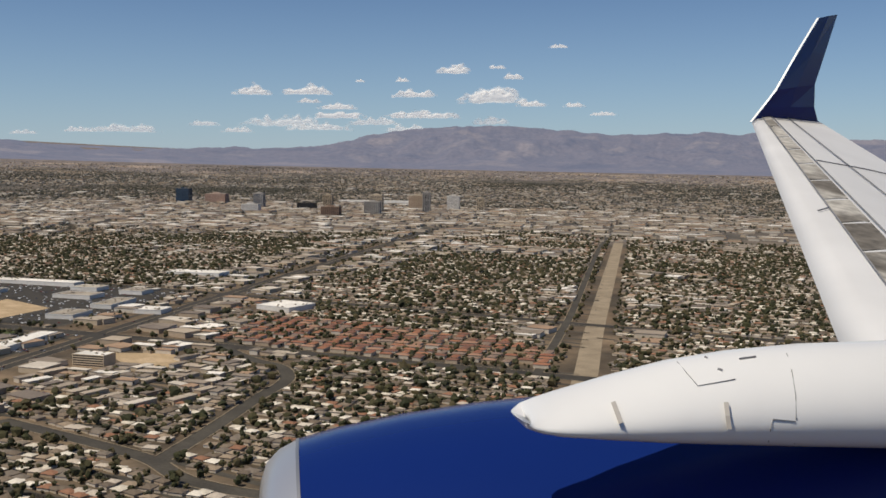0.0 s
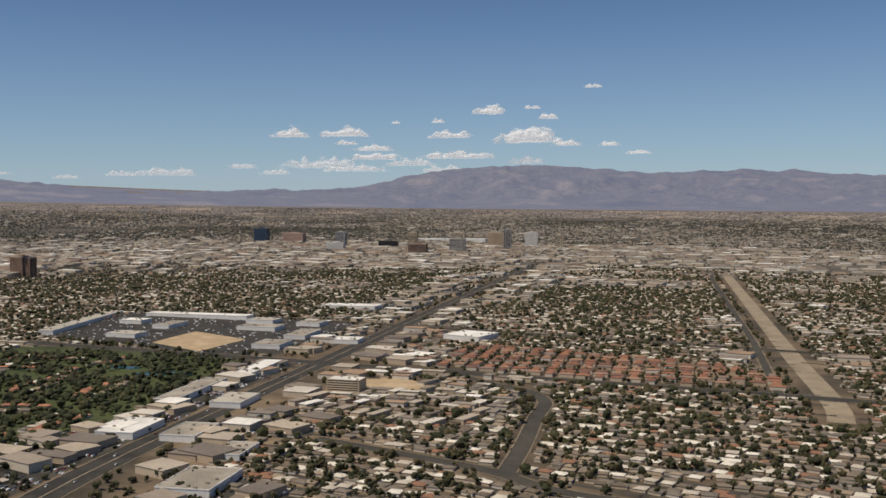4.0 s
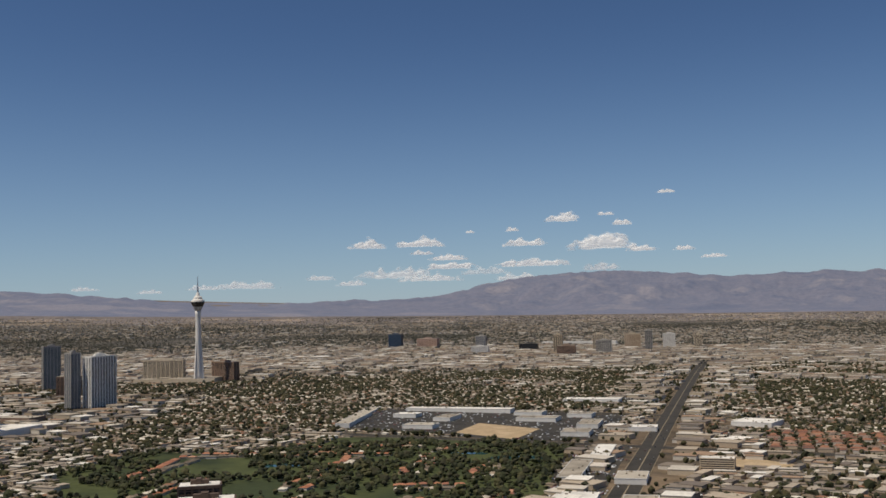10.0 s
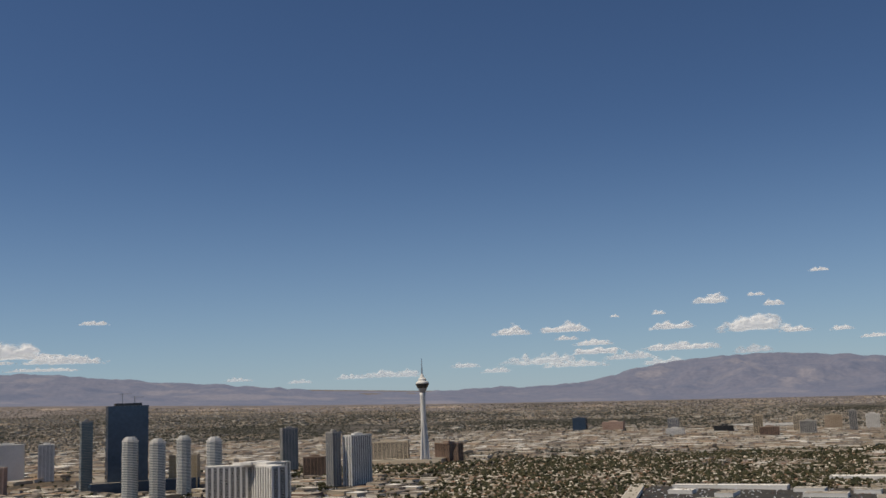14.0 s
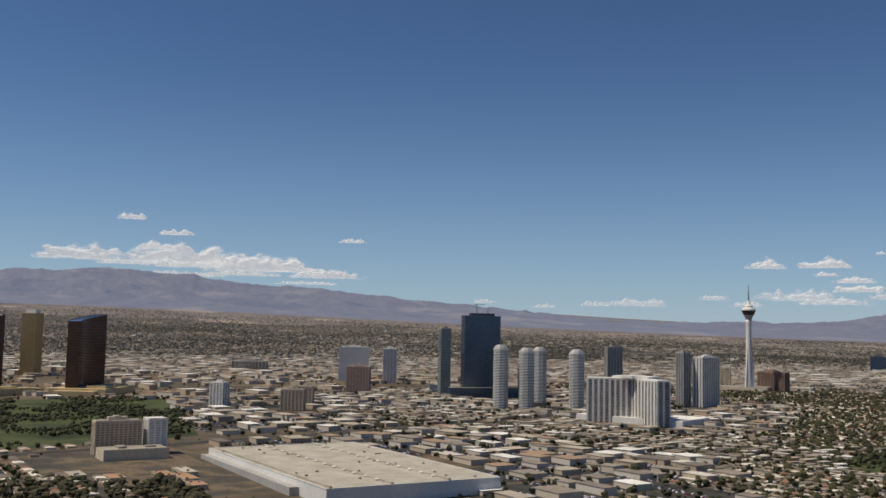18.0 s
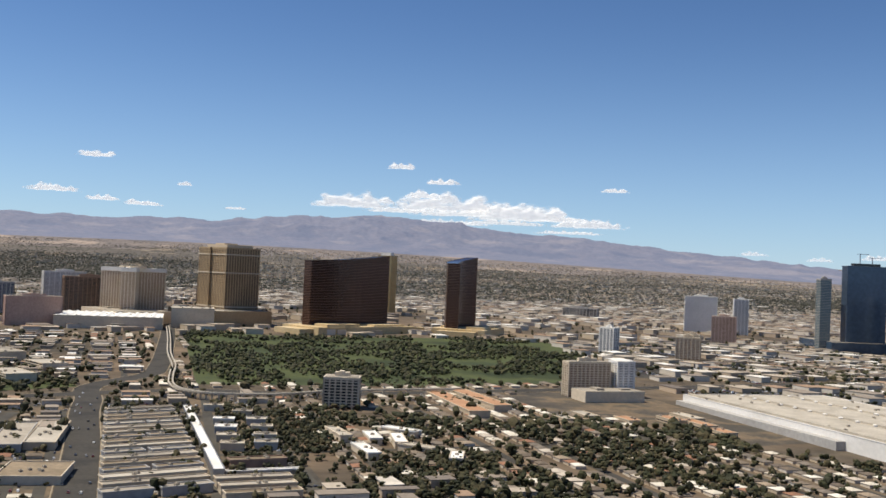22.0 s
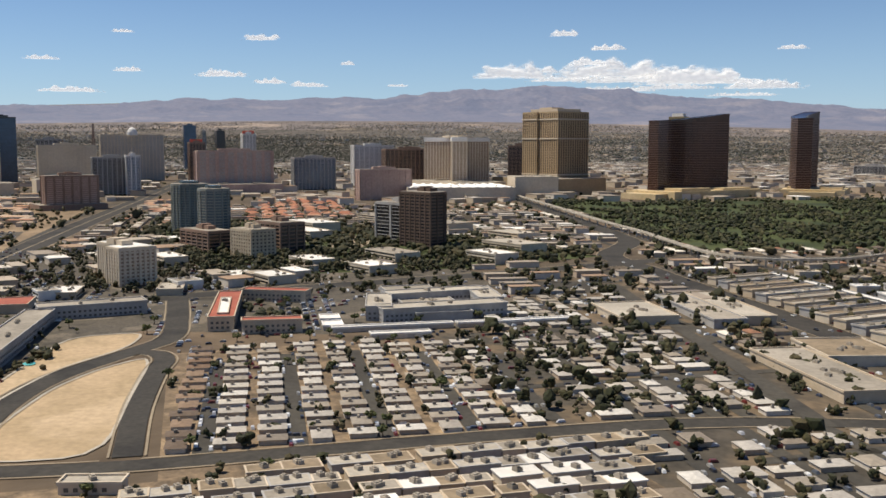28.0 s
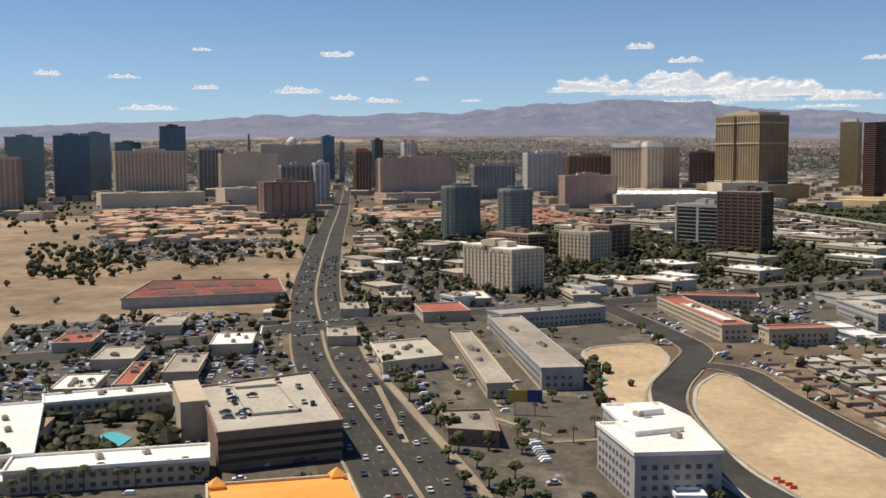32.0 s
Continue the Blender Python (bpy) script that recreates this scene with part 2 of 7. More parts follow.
def cloud_material(name):
    """White vapour: light scatters off it and through it, and an added glow brightens it; thin parts let the sky
    through, by the thickness stored in the mesh.
    """
    m = bpy.data.materials.new(name)
    m.use_nodes = True
    n, l = m.node_tree.nodes, m.node_tree.links
    n.remove(n["Principled BSDF"])
    dif, tra, clear, glow = n.new("ShaderNodeBsdfDiffuse"), n.new("ShaderNodeBsdfTranslucent"), n.new("ShaderNodeBsdfTransparent"), n.new("ShaderNodeEmission")
    dif.inputs[0].default_value = tra.inputs[0].default_value = (0.62, 0.6, 0.57, 1)
    # Added emission: lifts the dark undersides of the clouds.
    glow.inputs[0].default_value, glow.inputs[1].default_value = (0.96, 0.96, 1.0, 1), 0.42
    body, both, thin, cover = n.new("ShaderNodeMixShader"), n.new("ShaderNodeAddShader"), n.new("ShaderNodeMixShader"), n.new("ShaderNodeAttribute")
    cover.attribute_name = "cover"
    body.inputs[0].default_value = 0.45
    l.new(cover.outputs["Fac"], thin.inputs[0])
    l.new(dif.outputs[0], body.inputs[1])
    l.new(tra.outputs[0], body.inputs[2])
    l.new(body.outputs[0], both.inputs[0])
    l.new(glow.outputs[0], both.inputs[1])
    l.new(clear.outputs[0], thin.inputs[1])
    l.new(both.outputs[0], thin.inputs[2])
    l.new(thin.outputs[0], n["Material Output"].inputs[0])
    return m


CLOUD = cloud_material("cloud")
GRAVEL = mat("brown_gravel_roof", [(0.212, 0.163, 0.105), (0.297, 0.228, 0.151)], 0.92, 3, 0.3, stain=0.3)
DARKBR = mat("dark_brown_brick", [(0.1, 0.068, 0.052), (0.13, 0.088, 0.066)], 0.85, 4, 0.25)
# Soil of the far city, its colours lifted to imitate haze.
FARSOIL = mat("hazed_city_soil", [(0.072, 0.066, 0.055), (0.145, 0.122, 0.098), (0.085, 0.076, 0.063), (0.265, 0.212, 0.16)], 0.95, 45, 0.5)
FANSOIL = mat("fan_gravel", [(0.15, 0.132, 0.125), (0.22, 0.182, 0.16), (0.165, 0.143, 0.134), (0.36, 0.285, 0.23)], 0.95, 60, 0.4)
GOLDSTONE = mat("golden_brown_stone", [(0.4, 0.29, 0.17), (0.47, 0.35, 0.21)], 0.85, 4, 0.15)
YARD = mat("worn_yards", [(0.062, 0.053, 0.041), (0.09, 0.075, 0.056), (0.18, 0.13, 0.08), (0.075, 0.065, 0.05)], 0.92, 5, 0.4)
SANDYARD = mat("sandy_yards", [(0.11, 0.083, 0.056), (0.25, 0.178, 0.11), (0.15, 0.11, 0.072), (0.34, 0.245, 0.15)], 0.94, 2.2, 0.4)
GOLDSAND = mat("golden_sandstone", [(0.55, 0.42, 0.23), (0.64, 0.5, 0.3)], 0.85, 6, 0.2)
BRIGHT = mat("bright_white_roof", [(0.8, 0.78, 0.74), (0.86, 0.84, 0.8)], 0.7, 4, 0.12)
REDSIGN = mat("red_sign", [(0.7, 0.1, 0.06), (0.75, 0.14, 0.08)], 0.5, 2, 0.1)


# ---- building blocks ----
def gz(x, y=0):
    """Height of the valley floor: gently tilted, with long fans rising to the ranges."""
    dx, dy = np.asarray(x) - 1200.0, np.asarray(y) - 600.0
    d = np.hypot(dx, dy)
    west = np.maximum(0.0, (-0.94 * dx + 0.34 * dy) / np.maximum(d, 1.0))
    return 0.013 * (1500 - x) + 3.9e-6 * np.maximum(0.0, d - 4500.0) ** 2 * (0.3 + 0.7 * west ** 6)


def mesh(name, v, f, m, mi=None, smooth=False):
    me = bpy.data.meshes.new(name)
    a = np.asarray(v, float) * U
    if isinstance(f, np.ndarray):
        me.vertices.add(len(a))
        me.vertices.foreach_set("co", a.ravel())
        me.loops.add(f.size)
        me.loops.foreach_set("vertex_index", f.ravel().astype(np.int32))
        me.polygons.add(len(f))
        me.polygons.foreach_set("loop_start", np.arange(0, f.size, f.shape[1], dtype=np.int32))
        me.polygons.foreach_set("use_smooth", np.zeros(len(f), bool))
        me.update(calc_edges=True)
    else:
        me.from_pydata(a.tolist(), [], [tuple(q) for q in f])
    for one in m if isinstance(m, (list, tuple)) else [m]:
        me.materials.append(one)
    if mi is not None:
        me.polygons.foreach_set("material_index", np.asarray(mi, np.int32))
    if smooth:
        me.polygons.foreach_set("use_smooth", np.ones(len(me.polygons), bool))
    me.update()
    return me


def put(name, me, at=(0, 0, 0), rot=0.0, parent=None, label="", size=(1, 1, 1)):
    ob = new(name, me)
    ob.location = (at[0] * U, at[1] * U, at[2] * U)
    ob.rotation_euler = (0, 0, radians(rot))
    ob.scale = size
    if parent:
        ob.parent = parent
    if label:
        ob["label"] = label
    return ob


def box(x0, y0, z0, x1, y1, z1):
    v = [(x0, y0, z0), (x1, y0, z0), (x1, y1, z0), (x0, y1, z0), (x0, y0, z1), (x1, y0, z1), (x1, y1, z1), (x0, y1, z1)]
    return v, [(3, 2, 1, 0), (4, 5, 6, 7), (0, 1, 5, 4), (1, 2, 6, 5), (2, 3, 7, 6), (3, 0, 4, 7)]


def prism(poly, z0, z1):
    n = len(poly)
    v = [(x, y, z0) for x, y in poly] + [(x, y, z1) for x, y in poly]
    f = [tuple(range(n - 1, -1, -1)), tuple(range(n, 2 * n))]
    return v, f + [(i, (i + 1) % n, n + (i + 1) % n, n + i) for i in range(n)]


def lathe(profile, n=24):
    v = [(r * math.cos(2 * math.pi * i / n), r * math.sin(2 * math.pi * i / n), z) for r, z in profile for i in range(n)]
    f = [(k * n + i, k * n + (i + 1) % n, (k + 1) * n + (i + 1) % n, (k + 1) * n + i) for k in range(len(profile) - 1) for i in range(n)]
    return v, f + [tuple(range(n - 1, -1, -1)), tuple(range(len(v) - n, len(v)))]


def merge(*pieces):
    v, f = [], []
    for a, b in pieces:
        f += [tuple(i + len(v) for i in q) for q in b]
        v += list(a)
    return v, f


def offset(poly, d):
    out, n = [], len(poly)
    for i in range(n):
        (ax, ay), (bx, by), (cx, cy) = poly[i - 1], poly[i], poly[(i + 1) % n]
        n1 = Vector((by - ay, ax - bx)).normalized()
        n2 = Vector((cy - by, bx - cx)).normalized()
        m = n1 + n2
        m = m / max(0.3, m.length_squared) * 2
        out.append((bx + d * m.x, by + d * m.y))
    return out


def rect(w, d):
    return [(-w / 2, -d / 2), (w / 2, -d / 2), (w / 2, d / 2), (-w / 2, d / 2)]


def ring(r, n=12, sx=1.0):
    return [(sx * r * math.cos(2 * math.pi * i / n), r * math.sin(2 * math.pi * i / n)) for i in range(n)]


def arc_slab(w, d, sag, n=9):
    """A curved slab: concave towards -y."""
    front = [(-w / 2 + w * i / n, sag * math.sin(math.pi * i / n)) for i in range(n + 1)]
    return front + [(x, y + d) for x, y in reversed(front)]


def wing3(reach, width, n=3):
    """A plan of three wings."""
    out = []
    for k in range(n):
        a = 2 * math.pi * k / n + math.pi / 2
        c, s = math.cos(a), math.sin(a)
        for u, v in ((reach, -width / 2), (reach, width / 2)):
            out.append((u * c - v * s, u * s + v * c))
        b = a + math.pi / n
        r = width / 2 / math.sin(math.pi / n)
        out.append((r * math.cos(b), r * math.sin(b)))
    return out


def tower(name, label, category, x, y, rot, poly, h, floors, wall, glass, pier=0.0, pierw=1.2, band=1.3, roof=None, plant=True, podium=None, near=False):
    """A high building: glass walls, a band at each storey, piers, a roof with its plant room."""
    z = gz(x)
    top = tagged(put(name, None, (x, y, z), rot), label, category)
    put("glass_wall", mesh("glass_wall", *prism(poly, 0, h), glass), parent=top)
    step = h / floors
    edge = offset(poly, 0.5)
    me = mesh("floor_band", *prism(edge, -band / 2, band / 2), wall)
    if near:
        for k in range(1, floors):
            put("floor_band", me, (0, 0, k * step), parent=top)
    else:
        bpy.data.meshes.remove(me)
        tagged(put("storey_banding", mesh("storey_banding", *merge(*[prism(edge, k * step - band / 2, k * step + band / 2) for k in range(1, floors)]), wall), parent=top), kind="stuff")
    spots = []
    if pier:
        pm = mesh("pier", *box(-pierw / 2, -0.9, 0, pierw / 2, 0.9, h), wall)
        n = len(poly)
        for i in range(n):
            (ax, ay), (bx, by) = poly[i], poly[(i + 1) % n]
            length = math.hypot(bx - ax, by - ay)
            count = max(1, round(length / pier))
            if length < pier * 0.6:
                continue
            for k in range(count + 1):
                if k == count and n > 6:
                    continue
                t = k / count
                spots.append((ax + (bx - ax) * t, ay + (by - ay) * t, math.atan2(by - ay, bx - ax)))
        if near:
            for a, b, r in spots:
                put("pier", pm, (a, b, 0), math.degrees(r), top)
        else:
            bpy.data.meshes.remove(pm)
            w, q = pierw / 2, 0.9
            tagged(put("facade_ribbing", mesh("facade_ribbing", *merge(*[prism([(a + u * math.cos(r) - v * math.sin(r), b + u * math.sin(r) + v * math.cos(r)) for u, v in ((-w, -q), (w, -q), (w, q), (-w, q))], 0, h - 0.4) for a, b, r in spots]), wall), parent=top), kind="stuff")
    put("parapet", mesh("parapet", *prism(offset(poly, 0.9), h - 1.5, h + 1.5), wall), parent=top)
    put("roof", mesh("roof", *prism(offset(poly, -0.8), h + 1.5, h + 1.9), roof or GREYROOF), parent=top)
    if plant:
        xs, ys = [p[0] for p in poly], [p[1] for p in poly]
        cx, cy = sum(xs) / len(xs), sum(ys) / len(ys)
        w, d = (max(xs) - min(xs)) * 0.22, (max(ys) - min(ys)) * 0.16
        put("plant_room", mesh("plant_room", *merge(box(cx - w, cy - d, h + 1.9, cx + w, cy + d, h + 6), box(cx - w * 0.4, cy - d * 1.3, h + 1.9, cx + w * 0.2, cy + d * 1.2, h + 7.5)), wall), parent=top)
    if podium:
        pw, pd, ph, ox, oy = podium
        put("podium", mesh("podium", *box(ox - pw / 2, oy - pd / 2, -3, ox + pw / 2, oy + pd / 2, ph), wall), parent=top)
        put("podium_roof", mesh("podium_roof", *merge(box(ox - pw / 2 + 1, oy - pd / 2 + 1, ph, ox + pw / 2 - 1, oy + pd / 2 - 1, ph + 0.4), box(ox - pw / 4, oy - pd / 4, ph, ox - pw / 8, oy + pd / 4, ph + 3), box(ox + pw / 6, oy - pd / 5, ph, ox + pw / 3, oy, ph + 2.5)), roof or GREYROOF), parent=top)
    return top


def strip(points, width, lift=0.0, lo=0.0):
    """A ribbon along a line on the ground."""
    v, f = [], []
    p = [Vector((a, b)) for a, b in points]
    for i, q in enumerate(p):
        d = (p[min(i + 1, len(p) - 1)] - p[max(i - 1, 0)]).normalized()
        s = Vector((-d.y, d.x)) * width / 2
        for e in (q + s, q - s):
            v.append((e.x, e.y, float(gz(e.x, e.y)) + lift))
        if i:
            k = 2 * i
            f.append((k - 2, k - 1, k + 1, k))
    return v, f


def smooth_line(points, step=6):
    """A rounded line through the points."""
    p = [Vector(a) for a in points]
    out = []
    for i in range(len(p) - 1):
        a, b, c, d = p[max(i - 1, 0)], p[i], p[i + 1], p[min(i + 2, len(p) - 1)]
        for k in range(step):
            t = k / step
            out.append(tuple(0.5 * (2 * b + (c - a) * t + (2 * a - 5 * b + 4 * c - d) * t * t + (3 * b - a - 3 * c + d) * t ** 3)))
    return out + [tuple(p[-1])]


def patch(poly, lift):
    return [(x, y, float(gz(x, y)) + lift) for x, y in poly], [tuple(range(len(poly)))]


def inside(poly, x, y):
    r = np.zeros(np.shape(x), bool)
    for i in range(len(poly)):
        (ax, ay), (bx, by) = poly[i - 1], poly[i]
        c = ((ay > y) != (by > y))
        if ay != by:
            r ^= c & (x < (bx - ax) * (y - ay) / (by - ay) + ax)
    return r


def near_line(points, x, y):
    """Distance to a broken line."""
    best = np.full(np.shape(x), 1e9)
    for (ax, ay), (bx, by) in zip(points[:-1], points[1:]):
        dx, dy = bx - ax, by - ay
        t = np.clip(((x - ax) * dx + (y - ay) * dy) / (dx * dx + dy * dy), 0, 1)
        best = np.minimum(best, np.hypot(x - ax - t * dx, y - ay - t * dy))
    return best


FLIGHT = [(2468, 1408), (1650, 730), (1150, 430), (674, -99)]

# ---- ground, ranges, clouds ----
zone, gr = [], random.Random(3)
gv, gf = [(1200.0, 600.0, gz(1200.0, 600.0))], []
RINGS = [1500, 2500, 3000, 3500, 4000, 4500] + list(range(5000, 18001, 500))
for k, r in enumerate(RINGS):
    for i in range(160):
        x, y = 1200 + r * math.cos(2 * math.pi * i / 160), 600 + r * math.sin(2 * math.pi * i / 160)
        gv.append((x, y, float(gz(x, y))))
        a, b = 1 + k * 160 + i, 1 + k * 160 + (i + 1) % 160
        gf.append((a - 160, a, b, b - 160) if k else (0, a, b))
        far = r + 900 * noise.noise(Vector((x / 2200, y / 2200, 0.3))) + gr.uniform(-250, 250)
        zone.append(0 if far < 4100 else 1 if far < 11300 else 2)
tagged(put("ground", mesh("ground", gv, gf, [GROUND, FARSOIL, FANSOIL], zone, smooth=True)), "tan desert valley floor with dust and dry soil", "ground", kind="structure")

RIDGE_WEST = [(-180, 1.2), (-120, 1.5), (-97, 1.7), (-92.8, 1.78), (-90.9, 2.03), (-89.1, 1.99), (-87.1, 1.85), (-84.1, 2.23), (-82.3, 2.51), (-81.1, 2.4), (-79.2, 2.43), (-77.4, 2.34), (-75.5, 2.52), (-73.6, 2.58), (-71.7, 2.45), (-70.1, 2.76), (-68.5, 2.9), (-66.5, 3.08), (-65, 3.03), (-63.6, 3.22), (-62.2, 3.28), (-60.8, 3.2), (-59.3, 3.07), (-57.6, 3.0), (-56, 2.75), (-54.5, 2.6), (-53, 2.55), (-51.6, 2.5), (-50, 2.35), (-48.9, 2.25), (-47, 2.1), (-45, 1.9), (-43, 1.73), (-41, 1.55), (-39, 1.42), (-37.4, 1.14), (-36, 0.96), (-34.3, 0.82), (-32, 0.6)]
RIDGE_NORTH = [(-47, 1.7), (-43, 1.3), (-41.5, 1.18), (-40, 1.0), (-38.5, 0.81), (-36, 0.78), (-34, 0.86), (-32.5, 0.95), (-31, 1.0), (-29.5, 0.98), (-28, 0.96), (-26.3, 1.03), (-24.8, 1.28), (-23.3, 1.65), (-21.5, 2.0), (-20, 2.13), (-18.5, 2.22), (-17, 2.2), (-15.5, 2.25), (-14.3, 2.24), (-13.3, 2.1), (-12, 1.95), (-10.7, 1.85), (-9.1, 1.77), (-8, 1.73), (-6.9, 1.82), (-5.4, 1.85), (-4, 1.83), (-2.8, 1.8), (0, 1.6), (10, 1.2), (42, 0.8)]
RIDGE_BACK = [(-180, 1.2), (-120, 1.5), (30, 0.8), (120, 0.8), (180, 1.2)]


def range_mesh(ridge, b0, b1, cols, rows, CX, CY):
    v, f = [], []
    for i in range(cols + 1):
        b = b0 + (b1 - b0) * i / cols
        base = np.interp((b + 180) % 360 - 180, [r[0] for r in ridge], [r[1] for r in ridge])
        jag = 0.12 * noise.fractal(Vector((b * 0.8, 3.1, 0)), 0.85, 2.1, 7)
        base *= min(1, 0.25 + (b - b0) / 6, 0.25 + (b1 - b) / 6)
        crest = 165 + 17700 * math.tan(radians(base + jag * min(1, base)))
        for j in range(rows + 1):
            s = j / rows
            r = 13000 + 4800 * s
            x, y = CX + r * math.sin(radians(b)), CY + r * math.cos(radians(b))
            g = float(gz(x, y))
            n = noise.ridged_multi_fractal(Vector((x / 2100, y / 2100, 0.7)), 0.8, 2.2, 7, 1.0, 2.0) - 1.0
            rise = 0.22 * s + 0.78 * max(0, (s - 0.25) / 0.75) ** 1.6
            z = g + (crest - g) * rise + (crest - g) * 0.34 * n * min(1, max(0, s - 0.12) * 2) * (1 - s ** 6)
            v.append((x, y, max(z, g - 2 + 3 * s) if s < 1 else crest))
        if i:
            k = i * (rows + 1)
            f += [(k + j - rows - 1, k + j - rows, k + j + 1, k + j) for j in range(rows)]
    return v, f


tagged(put("mountain_range", mesh("mountain_range", *range_mesh(RIDGE_WEST, -142, -33, 1000, 40, 1050.0, 250.0), HAZY_ROCK, smooth=True)), "long bare desert mountain range, brown rock ridges tinted mauve as haze", "mountain", kind="structure")
tagged(put("mountain_range", mesh("mountain_range_north", *range_mesh(RIDGE_NORTH, -47, 42, 700, 36, 2050.0, 1080.0), HAZY_ROCK, smooth=True)), "bare rounded desert mountain massif with mauve haze in its colour", "mountain", kind="structure")
tagged(put("mountain_range", mesh("mountain_range_back", *range_mesh(RIDGE_BACK, 40, 220, 160, 10, 1500.0, 700.0), HAZY_ROCK, smooth=True)), "low bare hills closing the valley", "mountain", kind="structure")

CLOUDS_WEST = [(-93.1, 4.6, 1.4, 0.3), (-89.4, 4.5, 1.6, 0.25), (-85.3, 6.0, 1.1, 0.2), (-85.1, 4.0, 1.4, 0.25), (-78, 5.9, 2.0, 0.4), (-80.1, 3.9, 2.6, 0.4), (-77.6, 3.5, 1.7, 0.3), (-75.5, 3.35, 2.0, 0.3), (-73.3, 4.5, 0.8, 0.2), (-61.2, 6.2, 1.5, 0.4), (-58.8, 5.4, 1.8, 0.35), (-63.8, 4.3, 4.2, 0.8), (-58.6, 4.35, 5.5, 0.9), (-54.2, 3.9, 5.5, 0.8), (-50.5, 3.3, 4.0, 0.5), (-57, 3.7, 7, 0.5), (-55.5, 3.9, 4.0, 0.45), (-55.3, 3.2, 4.5, 0.3), (-52.2, 3.5, 3.4, 0.35), (-51.5, 2.75, 3.6, 0.22), (-58.5, 3.1, 4.5, 0.3), (-59.5, 4.6, 3.0, 0.4), (-61, 3.7, 4.0, 0.35), (-49, 5.2, 1.4, 0.25), (-88, 2.9, 3.0, 0.3), (-70.5, 3.3, 1.2, 0.15)]
CLOUDS_NORTH = [(-29.6, 4.2, 2.0, 0.55), (-26.6, 4.2, 2.6, 0.5), (-24.9, 2.9, 2.8, 0.5), (-26.5, 3.6, 1.3, 0.25), (-20.6, 4.1, 2.2, 0.5), (-18.4, 5.4, 1.9, 0.5), (-21.3, 4.8, 0.7, 0.25), (-16.3, 4.0, 3.4, 0.7), (-16, 5.5, 0.9, 0.2), (-15.1, 5.0, 1.0, 0.35), (-14, 3.5, 1.6, 0.35), (-12.6, 6.6, 1.0, 0.2), (-20.2, 2.9, 4.0, 0.45), (-16.3, 2.55, 2.0, 0.3), (-32.3, 2.3, 1.6, 0.2), (-36.4, 2.0, 3.2, 0.3), (-38.8, 1.9, 1.6, 0.2), (-28, 2.5, 4.2, 0.4), (-11.7, 3.4, 1.1, 0.25), (-10.1, 2.9, 1.4, 0.2), (-23.7, 4.7, 0.5, 0.15), (-45, 1.9, 1.4, 0.15), (-41.6, 1.7, 1.2, 0.15), (-26, 2.2, 3.5, 0.3), (-25, 3.3, 2.0, 0.35), (-21, 2.1, 2.5, 0.25), (-30.5, 1.95, 1.6, 0.2), (-23, 2.5, 2.6, 0.3)]

bm = bmesh.new()
bmesh.ops.create_icosphere(bm, subdivisions=1, radius=1.0)
ICO_V = np.array([v.co[:] for v in bm.verts])
ICO_F = np.array([[v.index for v in f.verts] for f in bm.faces])
bm.free()


def cloud_mesh(W, H, seed, faint):
    """A cumulus: a billowing front and back over a flat base, frayed to nothing at the rim."""
    nx, nz = int(np.clip(46 * W / H * 0.5, 30, 150)), 26
    tops = np.random.default_rng(seed).uniform(0.3, 1.0, 60)
    v, cover = [], []
    for face in (-1, 1):
        for i in range(nx + 1):
            u = -1.2 + 2.4 * i / nx
            lump = float(np.interp((u + 1.2) * W / (0.55 * H), np.arange(60), tops))
            top = max(0.08, lump * (1 - min(1, abs(u) / 1.12) ** 3))
            for k in range(nz + 1):
                z = -0.4 + 1.6 * k / nz
                p = Vector((u * W / H * 1.7, z * 2.6, seed * 7.3))
                billow = noise.fractal(p, 0.8, 2.1, 5)
                fine = noise.fractal(p * 3.1, 0.7, 2.1, 3)
                d = 1 - (z / top) ** 2 if z > 0 else 1 - (z / 0.24) ** 2
                d = min(d, 1.6 * (1.12 - abs(u))) + 0.62 * billow + 0.09 * fine + 0.06
                d = min(1, max(0, d))
                v.append((u * W, face * H * (0.42 * d + 0.1 * billow * d), z * H))
                edge = min(1, d * 1.0)
                rim = i in (0, nx) or k in (0, nz)
                cover.append(0 if rim else edge * edge * (3 - 2 * edge) * faint)
    a = np.arange(nx)[:, None] * (nz + 1) + np.arange(nz)[None]
    q = np.stack([a, a + nz + 1, a + nz + 2, a + 1], -1).reshape(-1, 4)
    c = np.array(cover)
    q = np.concatenate([q, (q + (nx + 1) * (nz + 1))[:, ::-1]])
    q = q[c[q].max(1) > 0.004]
    me = mesh("cloud", v, q, CLOUD, smooth=True)
    me.attributes.new("cover", "FLOAT", "POINT").data.foreach_set("value", c)
    return me


for n_cloud, (b, e, w, h) in enumerate(CLOUDS_WEST + CLOUDS_NORTH):
    CX, CY = (1050.0, 250.0) if n_cloud < len(CLOUDS_WEST) else (2000.0, 1040.0)
    r = 18200.0 + 35 * n_cloud
    deg = r * math.radians(1)
    W, H = w * deg * 0.5, h * deg * (1.25 if h > 0.6 else 1.5 if e < 2.7 else 1.0)
    me = cloud_mesh(W, H, n_cloud + 1, 0.6 if e < 2.7 else 0.95)
    tagged(put("cloud", me, (CX + r * math.sin(radians(b)), CY + r * math.cos(radians(b)), 170 + r * math.tan(radians(e)) - H * 0.4), -b), "small white fair-weather cumulus cloud with a flat base" if e >= 2.7 else "faint hazy cloud low over the distant range", "cloud", "clouds over the ranges", "structure")

